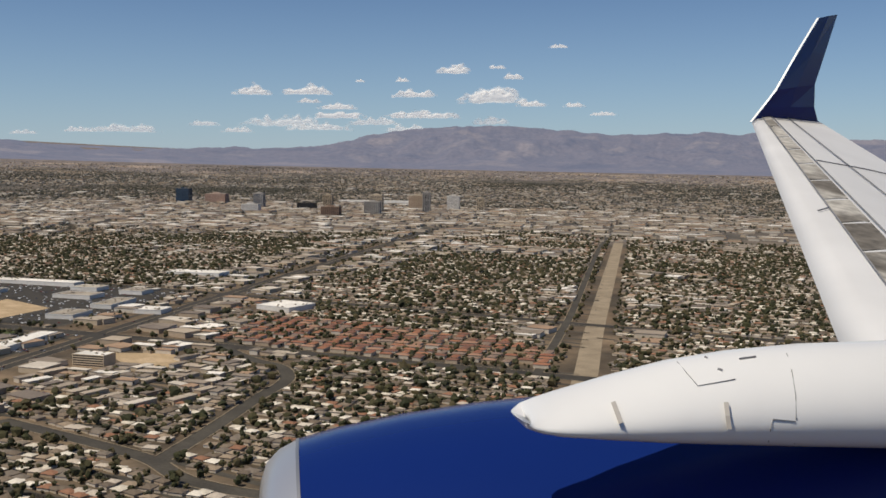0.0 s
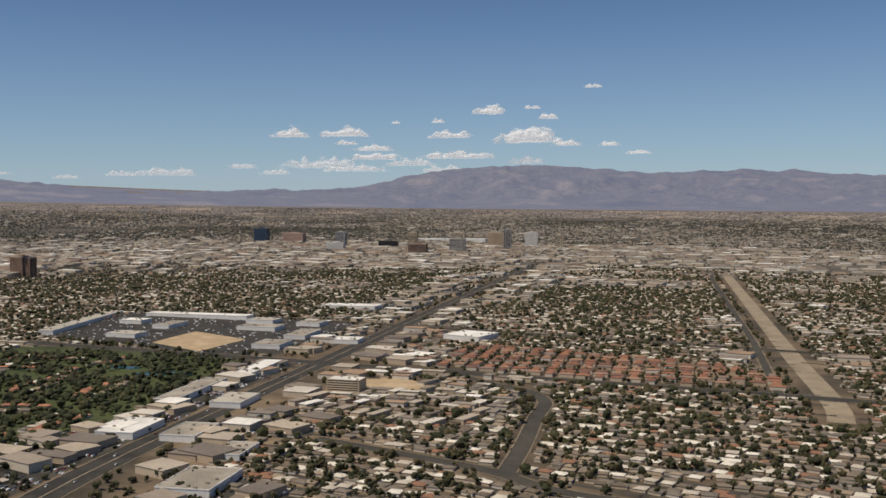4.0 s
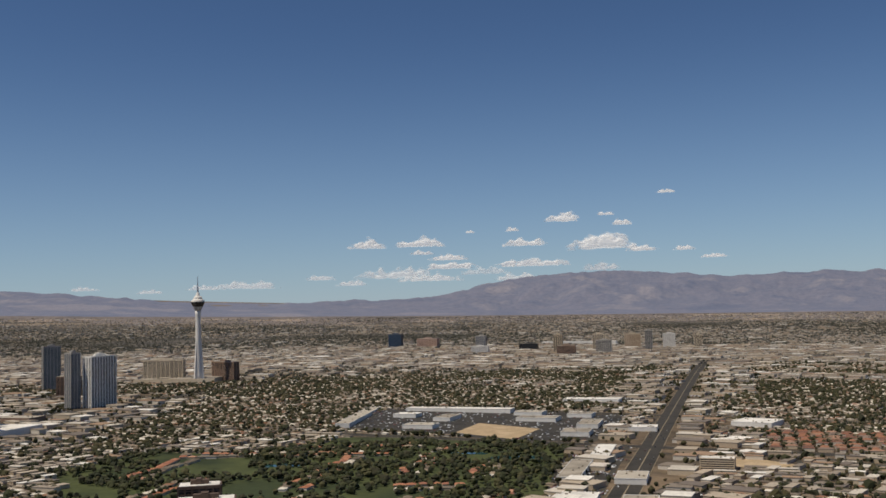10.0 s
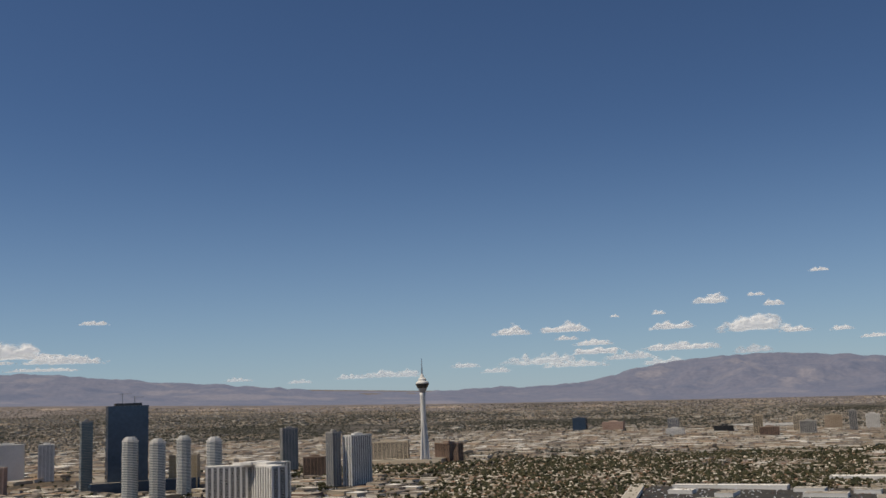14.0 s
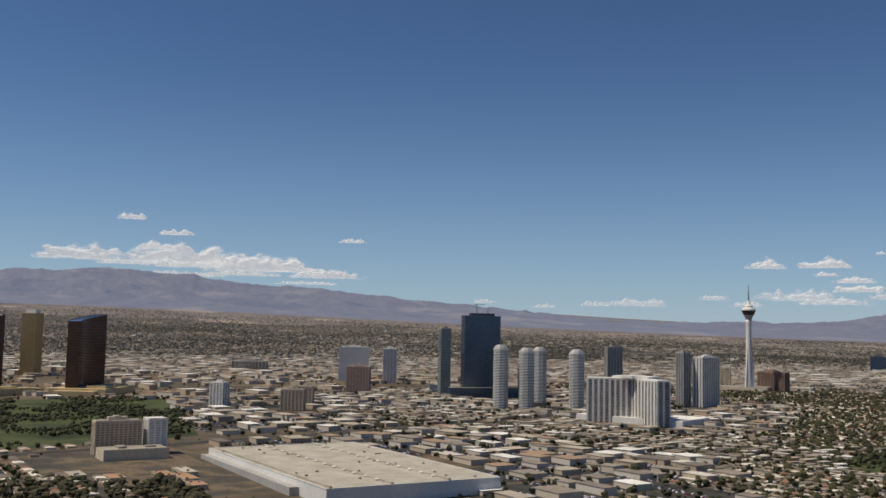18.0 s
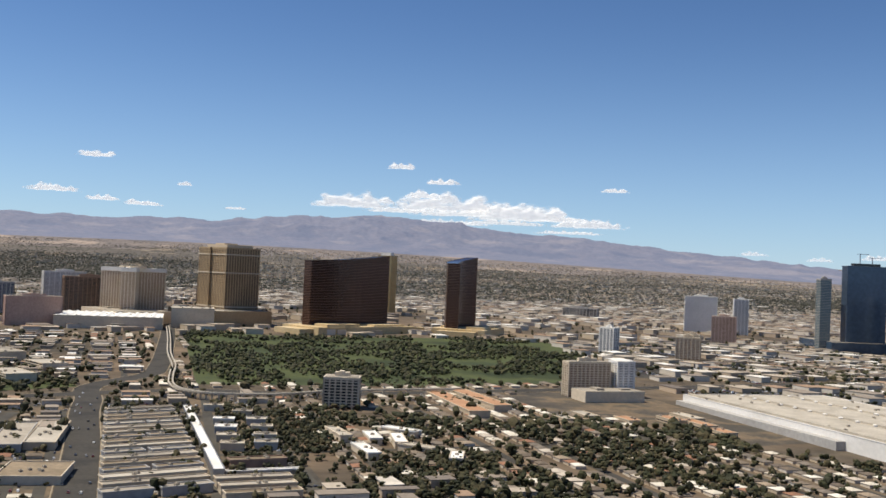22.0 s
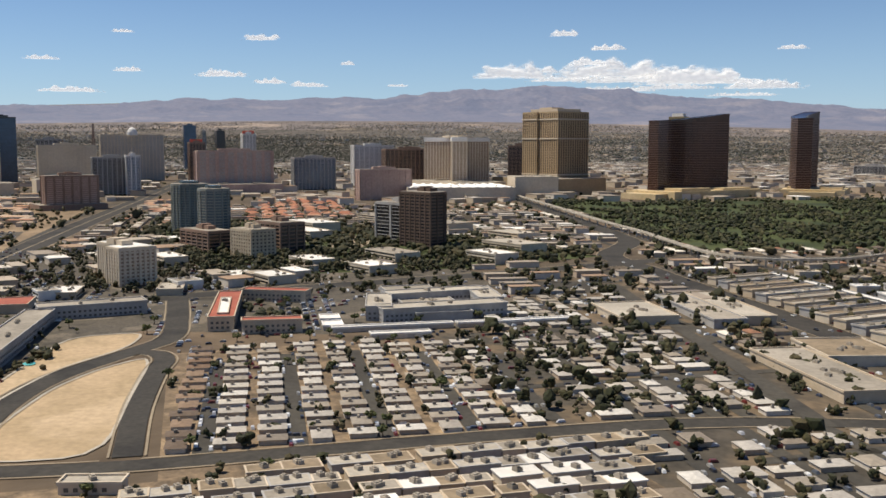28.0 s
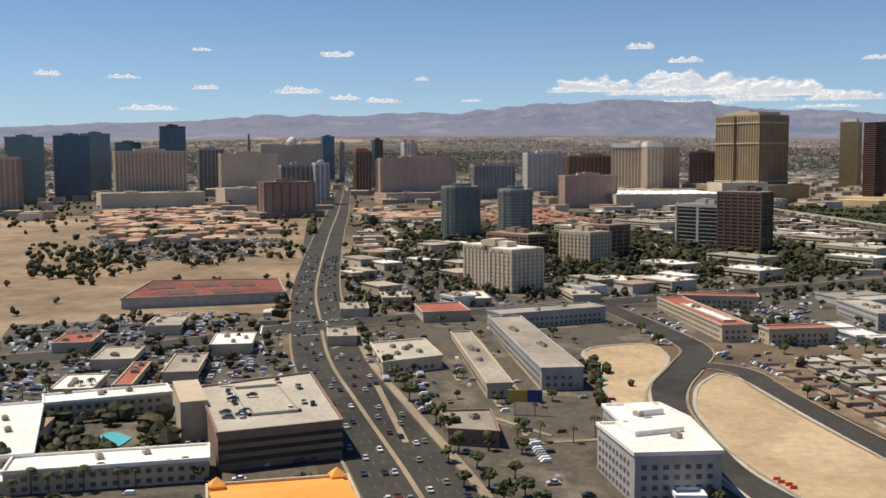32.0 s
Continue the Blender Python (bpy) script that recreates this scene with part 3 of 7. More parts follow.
# ---- plan of roads and open land ----
ROAD_MAIN = smooth_line([(1650, 1700), (1575, 1960), (1495, 2466), (1409, 3029), (1200, 4430), (1050, 5600)], 4)
ROAD_CROSS_A = [(300, 2560), (1300, 2600), (1900, 2614), (3300, 2640)]
ROAD_FAR_A = [(-1500, 3150), (800, 3075), (1600, 3050), (3300, 2960)]
ROAD_WASH = [(2140, 2620), (2069, 3098), (1841, 4424), (1760, 5000)]
WASH = smooth_line([(2215, 2480), (2205, 2600), (2142, 2948), (2064, 3415), (1956, 4063), (1856, 4663)], 4)
CURVE_1 = smooth_line([(1700, 2180), (1800, 2160), (1882, 2142), (1925, 2128), (1980, 2098), (2055, 2090), (2160, 2110), (2300, 2105)], 5)
CURVE_2 = smooth_line([(1927, 2130), (1910, 2240), (1885, 2370), (1870, 2460), (1825, 2522), (1771, 2545), (1690, 2600)], 5)
FLAMINGO = smooth_line([(760, -66), (500, -22), (390, -7), (274, 3), (178, 12), (60, 33), (-123, 70), (-600, 190), (-1110, 323), (-2600, 700), (-5000, 1300)], 4)
ROAD_C = smooth_line([(900, 490), (760, 515), (619, 549), (326, 615), (130, 655), (49, 675), (-60, 700), (-160, 790), (-245, 827), (-500, 905), (-975, 1041), (-1800, 1260)], 5)
PARADISE = smooth_line([(110, -700), (124, -147), (79, 16), (60, 180), (28, 505), (-9, 782), (55, 966), (75, 1462), (90, 2000), (120, 2700), (60, 3600)], 4)
FRONT = smooth_line([(425, -40), (439, 31), (445, 89), (461, 161), (478, 312), (500, 420), (560, 540)], 4)
SCURVE = smooth_line([(446, 92), (400, 98), (358, 108), (318, 124), (285, 146), (250, 178), (215, 205), (150, 218), (66, 230)], 5)
LOOP = smooth_line([(449, 157), (380, 168), (310, 184), (280, 193), (262, 192), (254, 184)], 5)
SIDE = [(520, 450), (291, 531), (120, 590)]
LONGST = [(49, 802), (514, 668), (760, 600)]
STRIPRD = smooth_line([(-1800, -1500), (-1560, -300), (-1480, 200), (-1330, 800), (-1150, 1350), (-1000, 1900), (-760, 2600), (-420, 3500), (-100, 4500)], 4)
FREEWAY = smooth_line([(-2900, -1500), (-2500, 300), (-2300, 1500), (-1900, 2600), (-1400, 3600), (-900, 4800), (300, 5400), (2500, 5500)], 4)
ROADS = [(ROAD_MAIN, 34), (ROAD_CROSS_A, 28), (ROAD_FAR_A, 24), (ROAD_WASH, 12), (CURVE_1, 17), (CURVE_2, 17), (FLAMINGO, 35), (ROAD_C, 27), (PARADISE, 27), (FRONT, 13), (SCURVE, 15), (LOOP, 12), (SIDE, 10), (LONGST, 10), (STRIPRD, 36), (FREEWAY, 44)]

GOLF_A = [(900, 2316), (942, 2556), (1083, 2590), (1350, 2575), (1389, 2394), (1450, 2157), (1425, 2012), (1331, 1880), (1018, 1830), (742, 2083), (720, 2300)]
GOLF_B = [(-900, 1050), (-60, 825), (10, 1126), (5, 1490), (-298, 1640), (-640, 1800), (-740, 1600), (-760, 1250)]
REDAPTS = [(1656, 2640), (1620, 2860), (2003, 2840), (2130, 2760), (2160, 2650), (1905, 2630)]
MALL = [(840, 2660), (790, 3010), (1030, 3040), (1330, 3030), (1370, 2640), (1235, 2615)]
BROWNLOT = [(1101, 2674), (1085, 2823), (1228, 2773), (1235, 2623)]
DIRT_0 = [(1565, 2500), (1650, 2535), (1700, 2500), (1697, 2441), (1640, 2450)]
LOT_A = [(432, 86), (400, 89), (350, 96), (322, 100), (250, 125), (193, 146), (192, 192), (236, 178), (280, 136), (345, 104), (400, 92)]
LOT_B = [(437, 102), (400, 104), (363, 117), (325, 132), (290, 156), (268, 184), (290, 183), (350, 168), (444, 148)]
DESERT = [(160, -30), (-123, 50), (-330, 100), (-560, 150), (-1000, 250), (-1100, 60), (-900, -900), (160, -900)]
CLUBLAND = [(-560, 500), (-60, 690), (-20, 520), (-40, 330), (-80, 280), (-420, 250), (-620, 330)]
EXPO = [(-920, 800), (-880, 1040), (-1150, 1150), (-1250, 900)]
NEARB = [(560, -90), (570, 170), (565, 310), (480, 335), (280, 345), (268, 470), (90, 490), (80, 60), (150, -140)]
MIDB = [(80, 60), (90, 490), (-40, 520), (-420, 250), (-330, 110), (-120, 80)]
PARK_B = [(432, -40), (437, 84), (330, 92), (235, 122), (186, 190), (240, 300), (252, 470), (100, 480), (60, 230), (100, 30)]
PARK_C = [(440, -170), (420, -40), (95, 0), (20, 10), (10, -150)]
PARK_D = [(-420, 0), (-440, 110), (-540, 120), (-530, -10)]
BLAND = [(640, 335), (268, 345), (95, 495), (40, 660), (20, 800), (60, 850), (640, 720), (780, 600)]
BROW = [(620, 330), (268, 345), (150, 490), (105, 600), (330, 600), (620, 535)]
ROWLAND = [(640, 335), (560, 90), (470, 95), (482, 165), (300, 192), (262, 200), (268, 345)]
PARK_E = [(-650, -110), (-330, -70), (-330, 60), (-640, 10)]
STRIPLAND = [(-1050, -500), (-850, 150), (-880, 420), (-820, 800), (-760, 1100), (-760, 1700), (-560, 1850), (-700, 2400), (-400, 3000), (-1200, 3000), (-2200, 1500), (-2300, -500)]
TOWERS_AT = [(-107, 2314, 45), (-63, 2350, 45), (-177, 2532, 45), (-18, 2472, 45), (235, 2335, 125), (-372, 2530, 90), (-330, 2590, 120), (70, 2840, 60), (-449, 3217, 50), (-220, 3060, 45), (-280, 3560, 130), (-140, 3640, 70), (-960, 2660, 80), (200, 1280, 130), (400, 1400, 230), (1267, 1751, 60), (200, 920, 45), (-640, 2340, 80), (-420, 1790, 50), (-290, 1880, 70), (1610, 2430, 45), (1580, 2950, 60)]


def free(x, y, margin=0.0, parks=True):
    """Where nothing of the plan above lies."""
    ok = np.ones(np.shape(x), bool)
    for line, w in ROADS:
        ok &= near_line(line, x, y) > w / 2 + margin
    ok &= near_line(WASH, x, y) > 26 + margin
    for poly in (GOLF_A, GOLF_B, REDAPTS, MALL, LOT_A, LOT_B, DESERT, CLUBLAND, EXPO, NEARB, MIDB, DIRT_0, STRIPLAND) if parks else (LOT_A, LOT_B):
        ok &= ~inside(poly, x, y)
    for cx, cy, r in TOWERS_AT:
        ok &= np.hypot(x - cx, y - cy) > r
    return ok


def side(x, y):
    """Metres to the north-west of the line of flight."""
    return (x - 2468) * -0.643 + (y - 1408) * 0.766


def value(x, y, size, seed):
    """Smooth noise from 0 to 1."""
    g = np.random.default_rng(seed).random((64, 64))
    u, v = np.asarray(x) / size + 500, np.asarray(y) / size + 500
    i, j = np.floor(u).astype(int), np.floor(v).astype(int)
    a, b = u - i, v - j
    a, b = a * a * (3 - 2 * a), b * b * (3 - 2 * b)
    p = lambda m, n: g[(i + m) % 64, (j + n) % 64]
    return (p(0, 0) * (1 - a) + p(1, 0) * a) * (1 - b) + (p(0, 1) * (1 - a) + p(1, 1) * a) * b


def clear_runs(edge, line, step=7.0):
    """The stretches of an edge line that lie on no other road."""
    pts = []
    for (ax, ay), (bx, by) in zip(edge[:-1], edge[1:]):
        n = max(1, int(math.hypot(bx - ax, by - ay) / step))
        pts += [(ax + (bx - ax) * k / n, ay + (by - ay) * k / n) for k in range(n)]
    pts.append(edge[-1])
    px, py = np.array([p[0] for p in pts]), np.array([p[1] for p in pts])
    ok = np.ones(len(pts), bool)
    for other, w in ROADS:
        if other is not line:
            ok &= near_line(other, px, py) > w / 2 + 0.2
    runs, run = [], []
    for p, k in zip(pts, ok):
        if k:
            run.append(p)
        elif run:
            runs.append(run)
            run = []
    return [r for r in runs + [run] if len(r) > 1]


def rounded(poly, times=2):
    """The same outline with its corners cut round."""
    for k in range(times):
        poly = [q for (ax, ay), (bx, by) in zip(poly, poly[1:] + poly[:1]) for q in ((ax * 0.8 + bx * 0.2, ay * 0.8 + by * 0.2), (ax * 0.2 + bx * 0.8, ay * 0.2 + by * 0.8))]
    return poly


for n_road, (line, w) in enumerate(ROADS):
    name = "road"
    m = STREET if w < 20 and line not in (FRONT, SCURVE, LOOP) else ASPHALT
    tagged(put(name, mesh(name, *strip(line, w, 0.3 + 0.01 * n_road), m)), "dark asphalt street across the desert city" if w < 20 else "wide dark asphalt arterial road", "road", kind="structure")
    if w > 11:
        for s in (-1, 1):
            p = [Vector(q) for q in line]
            edge = []
            for i, q in enumerate(p):
                d = (p[min(i + 1, len(p) - 1)] - p[max(i - 1, 0)]).normalized()
                edge.append((q.x - d.y * s * (w / 2 + 1.2), q.y + d.x * s * (w / 2 + 1.2)))
            runs = clear_runs(edge, line)
            if runs:
                tagged(put("pavement", mesh("pavement", *merge(*[strip(r, 1.1, 0.52) for r in runs]), PAVE)), "pale concrete pavement along the road", "pavement", kind="structure")
for line, w in ((FLAMINGO, 1.8), (ROAD_MAIN, 1.6), (STRIPRD, 3.0)):
    tagged(put("median", mesh("median", *merge(*[strip(r, w, 0.54) for r in clear_runs(line, line)]), PAVE)), "narrow pale concrete median in the road", "median", kind="structure")
LOT_A, LOT_B = rounded(LOT_A), rounded(LOT_B)
for name, poly, m, lift, label in (("golf_course", GOLF_A, TURF, 0.12, "green golf course turf among houses"), ("golf_course", GOLF_B, TURF, 0.12, "large dark green golf course beside the hotel towers"), ("parking_lot", MALL, ASPHALT, 0.14, "dark asphalt parking lot of a shopping centre"), ("vacant_lot", BROWNLOT, DIRT, 0.24, "bare brown graded lot"), ("vacant_lot", DIRT_0, DIRT, 0.16, "bare sandy vacant lot"), ("vacant_lot", LOT_A, DIRT, 0.2, "pale graded sand lot beside a curved street"), ("vacant_lot", LOT_B, DIRT, 0.2, "pale graded sand lot with kerbs"), ("desert_land", DESERT, SAND, 0.08, "open sandy land with scattered trees"), ("office_park", CLUBLAND, TURF, 0.1, "green lawns of an office park"), ("parking_lot", PARK_B, LOTS, 0.1, "worn grey asphalt parking and yards"), ("parking_lot", MIDB, LOTS, 0.07, "asphalt lots and drives between offices"), ("parking_lot", PARK_C, LOTS, 0.14, "asphalt parking lot beside the wide road"), ("parking_lot", PARK_E, YARD, 0.13, "worn asphalt parking lot with rows of cars"), ("yards", ROWLAND, SANDYARD, 0.05, "dusty yards and drives between small houses"), ("yards", BLAND, YARD, 0.06, "worn asphalt and dirt yards between low buildings"), ("parking_lot", PARK_D, LOTS, 0.14, "asphalt parking lot full of cars")):
    tagged(put(name, mesh(name, *patch(poly, lift), m)), label, name.replace("_", " "), kind="structure")
tagged(put("wash", mesh("wash", *strip(WASH, 31, 0.2), PAVE)), "sandy drainage channel running between houses", "drainage channel", kind="structure")
for line in (LOT_A, LOT_B):
    tagged(put("kerb", mesh("kerb", *strip(line + line[:1], 1.7, 0.5), CONCRETE)), "pale concrete kerb round the graded lot", "kerb", kind="structure")
for cx, cy, a, b, r in ((1315, 2435, 44, 17, 20), (1018, 2250, 34, 14, 30), (1225, 2450, 30, 12, 10)):
    pond = [(cx + a * math.cos(t) * math.cos(radians(r)) - b * math.sin(t) * math.sin(radians(r)), cy + a * math.cos(t) * math.sin(radians(r)) + b * math.sin(t) * math.cos(radians(r)) + 3 * math.sin(3 * t)) for t in np.linspace(0, 2 * math.pi, 24, endpoint=False)]
    tagged(put("pond", mesh("pond", *patch(pond, 0.3), WATER)), "small blue-green golf course pond", "pond", kind="structure")

# ---- houses, blocks and trees of the districts ----
houses, flats, shops, trees, parked, lots, streets = [], [], [], [], [], [], []
ZONES = [((2300.0, 2000.0), (0.9995, 0.03), (-0.17, 0.985), lambda x, y: (y > 1650) | (x > 1400)), ((600.0, 500.0), (-0.977, 0.213), (0.12, 0.993), lambda x, y: ~((y > 1650) | (x > 1400)))]
CU, CV = 126.0, 124.0
rng = np.random.default_rng(11)
for (ox, oy), ux, uy, mine in ZONES:
    ang = math.degrees(math.atan2(ux[1], ux[0]))
    for ci in range(-40, 45):
        for cj in range(-32, 34):
            mx, my = ox + (ci + .5) * CU * ux[0] + (cj + .5) * CV * uy[0], oy + (ci + .5) * CU * ux[1] + (cj + .5) * CV * uy[1]
            d = side(mx, my)
            if d < 150 or d > 3400 or not mine(mx, my) or math.hypot(mx - 1500, my - 700) > 4200:
                continue
            if math.degrees(math.atan2(mx - 2500, my - 1000)) > 8:
                continue
            lu = float(value(mx, my, 420, 3))
            if mx < 700 and 830 < my < 1330:
                lu = 0.5
            kind = "shop" if lu < 0.24 else "flat" if lu > 0.76 else "house"
            if mx < 700 and 350 < my < 830:
                kind = "flat" if lu > 0.3 else "shop"
            if mx < 760 and 1330 < my < 3050 and mx + 0.4 * my < 1450:
                kind = "shop" if lu < 0.62 else "flat"
            if abs(mx - float(np.interp(my, [1700, 2466, 3029, 4430], [1650, 1495, 1409, 1200]))) < 130 and lu < 0.75:
                kind = "shop"
            if mx > 230 and 330 < my < 575 and side(mx, my) < 640:
                kind = "house"

            def at(u, v):
                u, v = np.asarray(u) + ci * CU, np.asarray(v) + cj * CV
                return ox + u * ux[0] + v * uy[0], oy + u * ux[1] + v * uy[1]

            for v in (31.0, 93.0):
                streets.append((*at(0, v), *at(CU, v), 8.0))
            if ci % 2 == 0:
                streets.append((*at(0, 0), *at(0, CV), 8.0))
            if kind == "house":
                u, v = np.meshgrid(np.arange(8, CU, 15.6), [14.5, 47.5, 76.5, 109.5])
                u = u.ravel() + rng.uniform(-2, 2, u.size)
                x, y = at(u, v.ravel())
                ok = rng.random(x.size) < 0.95
                for a, b in zip(x[ok], y[ok]):
                    houses.append((a, b, ang + (180 if rng.random() < .5 else 0) + rng.normal(0, 2), rng.uniform(10.5, 13.5), rng.uniform(8.5, 13)))
                tu, tv = rng.uniform(0, CU, 62), rng.uniform(0, CV, 62)
            elif kind == "flat":
                u, v = np.meshgrid(np.arange(12, CU, 25.0), np.arange(21, CV, 41.0)) if ux[0] < 0 else np.meshgrid(np.arange(22, CU, 41.0), np.arange(14, CV, 24.0))
                x, y = at(u.ravel() + rng.uniform(-3, 3, u.size), v.ravel())
                ok = rng.random(x.size) < 0.84
                for a, b in zip(x[ok], y[ok]):
                    flats.append((a, b, ang + (90 if ux[0] < 0 else 0) + (90 if rng.random() < 0.16 else 0) + rng.normal(0, 1.5), rng.uniform(16, 37), rng.uniform(9, 14), rng.uniform(3.6, 6)))
                tu, tv = rng.uniform(0, CU, 40), rng.uniform(0, CV, 40)
            else:
                u, v = np.meshgrid([34.0, 94.0], [30.0, 92.0])
                x, y = at(u.ravel(), v.ravel())
                ok = rng.random(x.size) < 0.8
                for a, b in zip(x[ok], y[ok]):
                    shops.append((a, b, ang, rng.uniform(26, 50), rng.uniform(18, 36), rng.uniform(5, 8.5)))
                x, y = at(63, 62)
                lots.append((x, y, ang, 118, 112))
                pu, pv = np.meshgrid(np.arange(4, CU, 3.1), [3, 8, 56, 61, 66, 119])
                keep = rng.random(pu.size) < 0.4
                x, y = at(pu.ravel()[keep], pv.ravel()[keep])
                parked += [(a, b, ang + 90) for a, b in zip(x, y)]
                tu, tv = rng.uniform(0, CU, 22), rng.uniform(0, CV, 22)
            x, y = at(tu, tv)
            trees += list(zip(x, y, np.abs(rng.normal(2.2, 1.0, len(x))) + 1.1))


def kept(items, margin):
    p = np.array([q[:2] for q in items])
    ok = free(p[:, 0], p[:, 1], margin)
    return [q for q, k in zip(items, ok) if k]


houses, flats, shops, lots, parked, trees = kept(houses, 9), kept(flats, 11), kept(shops, 22), kept(lots, 60), kept(parked, 3), kept(trees, 3)
lc = np.array(lots)[:, :2]
parked = [q for q in parked if np.min(np.abs(lc - np.array(q[:2])).max(1)) < 64]

def outside(items, poly):
    p = np.array([q[:2] for q in items])
    return [q for q, k in zip(items, inside(poly, p[:, 0], p[:, 1])) if not k]


APTS = [(120, 670), (560, 572), (545, 668), (525, 735), (132, 850), (80, 800)]
houses, flats, shops = outside(outside(houses, BROW), APTS), outside(outside(flats, BROW), APTS), outside(outside(shops, BROW), APTS)
tp = np.array(trees)
trees = [t for t, k in zip(trees, rng.random(len(trees)) < 0.2 + 1.25 * value(tp[:, 0], tp[:, 1], 300, 9)) if k]


def scatter(poly, n, seed):
    r = np.random.default_rng(seed)
    xs, ys = [p[0] for p in poly], [p[1] for p in poly]
    x, y = r.uniform(min(xs), max(xs), n), r.uniform(min(ys), max(ys), n)
    k = inside(poly, x, y)
    for line, w in ROADS:
        k &= near_line(line, x, y) > w / 2 + 4
    for cx, cy, q in TOWERS_AT:
        k &= np.hypot(x - cx, y - cy) > q * 0.5
    return x[k], y[k]


golf = []
x, y = scatter(GOLF_B, 13000, 1)
k = (value(x, y, 70, 21) > 0.36) & (rng.random(len(x)) < 0.25 + value(x, y, 25, 27) * 1.1)
golf += [(a, b, rng.uniform(1.6, 3.9)) for a, b in zip(x[k], y[k])]
x, y = scatter(GOLF_A, 5600, 2)
k = (value(x, y, 90, 22) > 0.33) & ((value(x, y, 58, 23) < 0.54) | (rng.random(len(x)) < 0.45))
golf += [(a, b, rng.uniform(2.6, 5)) for a, b in zip(x[k], y[k])]
villas = []
for ax, ay, bx, by in ((1309, 1866, 1316, 2096), (1250, 1888, 1273, 2018), (1144, 2074, 1080, 2360), (1415, 1990, 1391, 2170), (819, 2262, 1127, 2412), (1257, 2140, 1349, 2187), (1190, 1900, 1170, 2060), (1010, 1900, 980, 2120), (900, 2050, 850, 2250), (1230, 2240, 1160, 2520), (1330, 2250, 1300, 2370), (1080, 1880, 1060, 2020), (960, 2420, 1130, 2500)):
    length, turn = math.hypot(bx - ax, by - ay), math.atan2(by - ay, bx - ax)
    for k in range(int(length / 15)):
        for sgn in (-1, 1):
            q = (k + 0.5) * 15 / length
            off = sgn * (11 + 5 * math.sin(k * 0.7)) + rng.uniform(-2, 2)
            a, b = ax + (bx - ax) * q - math.sin(turn) * off, ay + (by - ay) * q + math.cos(turn) * off
            if rng.random() < 0.88 and min(math.hypot(a - 1315, b - 2435), math.hypot(a - 1018, b - 2250), math.hypot(a - 1225, b - 2450)) > 45:
                villas.append((a, b, math.degrees(turn) + rng.normal(0, 9), rng.uniform(11, 16), rng.uniform(9, 13)))
x, y = scatter(CLUBLAND, 2300, 3)
trees += [(a, b, rng.uniform(2.4, 5)) for a, b in zip(x, y)]
x, y = scatter(DESERT, 800, 4)
k = value(x, y, 120, 24) > 0.6
trees += [(a, b, rng.uniform(2.2, 4.6)) for a, b in zip(x[k], y[k])]
x, y = scatter(BLAND, 1000, 41)
trees += [(a, b, rng.uniform(1.2, 2.7)) for a, b in zip(x, y)]
x, y = scatter(BLAND, 1500, 42)
parked += [(a, b, rng.choice((78.0, 168.0))) for a, b in zip(x, y)]
x, y = scatter([(40, 660), (640, 720), (760, 620), (820, 1000), (150, 880)], 700, 49)
trees += [(a, b, rng.uniform(1.8, 3.6)) for a, b in zip(x, y)]
x, y = scatter(ROWLAND, 260, 48)
trees += [(a, b, rng.uniform(1.2, 3.0)) for a, b in zip(x, y)]
for poly, n_, s_ in (([(-520, -170), (-200, -150), (-220, -60), (-500, -50)], 150, 43), ([(-470, -50), (-250, -30), (-300, 95), (-480, 130)], 130, 44), ([(-900, -60), (-560, -40), (-560, 140), (-900, 200)], 200, 45), ([(-1300, -300), (-700, -300), (-700, -100), (-1300, -100)], 90, 46)):
    x, y = scatter(poly, n_, s_)
    trees += [(a, b, rng.uniform(2.2, 4.4)) for a, b in zip(x, y)]
x, y = scatter(MALL, 800, 51)
k = ~inside(BROWNLOT, x, y)
x, y = x[k], y[k]
parked += [(a, b, rng.choice((5.0, 95.0))) for a, b in zip(x, y)]
x, y = scatter([(-650, -110), (-330, -70), (-330, 60), (-640, 10)], 800, 47)
parked += [(a, b, rng.choice((78.0, 168.0))) for a, b in zip(x, y)]
x, y = scatter(MIDB, 1700, 14)
trees += [(a, b, rng.uniform(1.6, 3.8)) for a, b in zip(x, y)]
x, y = scatter(STRIPLAND, 1900, 6)
trees += [(a, b, rng.uniform(2, 4.5)) for a, b in zip(x, y)]
x, y = scatter(STRIPLAND, 900, 8)
for a, b in zip(x, y):
    if not (GOLF_B and inside(GOLF_B, np.array([a]), np.array([b]))[0]):
        shops.append((a, b, rng.uniform(-15, 15), rng.uniform(18, 66), rng.uniform(14, 42), rng.uniform(5, 13)))
x, y = scatter([(90, 790), (132, 844), (492, 741), (474, 692)], 620, 61)
trees += [(a, b, rng.uniform(1.5, 3.2)) for a, b in zip(x, y)]
x, y = scatter([(151, 837), (236, 871), (401, 807), (391, 771)], 500, 62)
trees += [(a, b, rng.uniform(1.8, 3.8)) for a, b in zip(x, y)]
x, y = scatter([(551, 755), (582, 846), (440, 941), (400, 830)], 700, 63)
trees += [(a, b, rng.uniform(1.8, 3.8)) for a, b in zip(x, y)]
GROVE = [(150, 880), (640, 760), (820, 1000), (700, 1250), (330, 1230), (120, 1080)]
x, y = scatter(GROVE, 3600, 16)
k = value(x, y, 80, 25) > 0.4
trees += [(a, b, rng.uniform(2.4, 4.6)) for a, b in zip(x[k], y[k])]
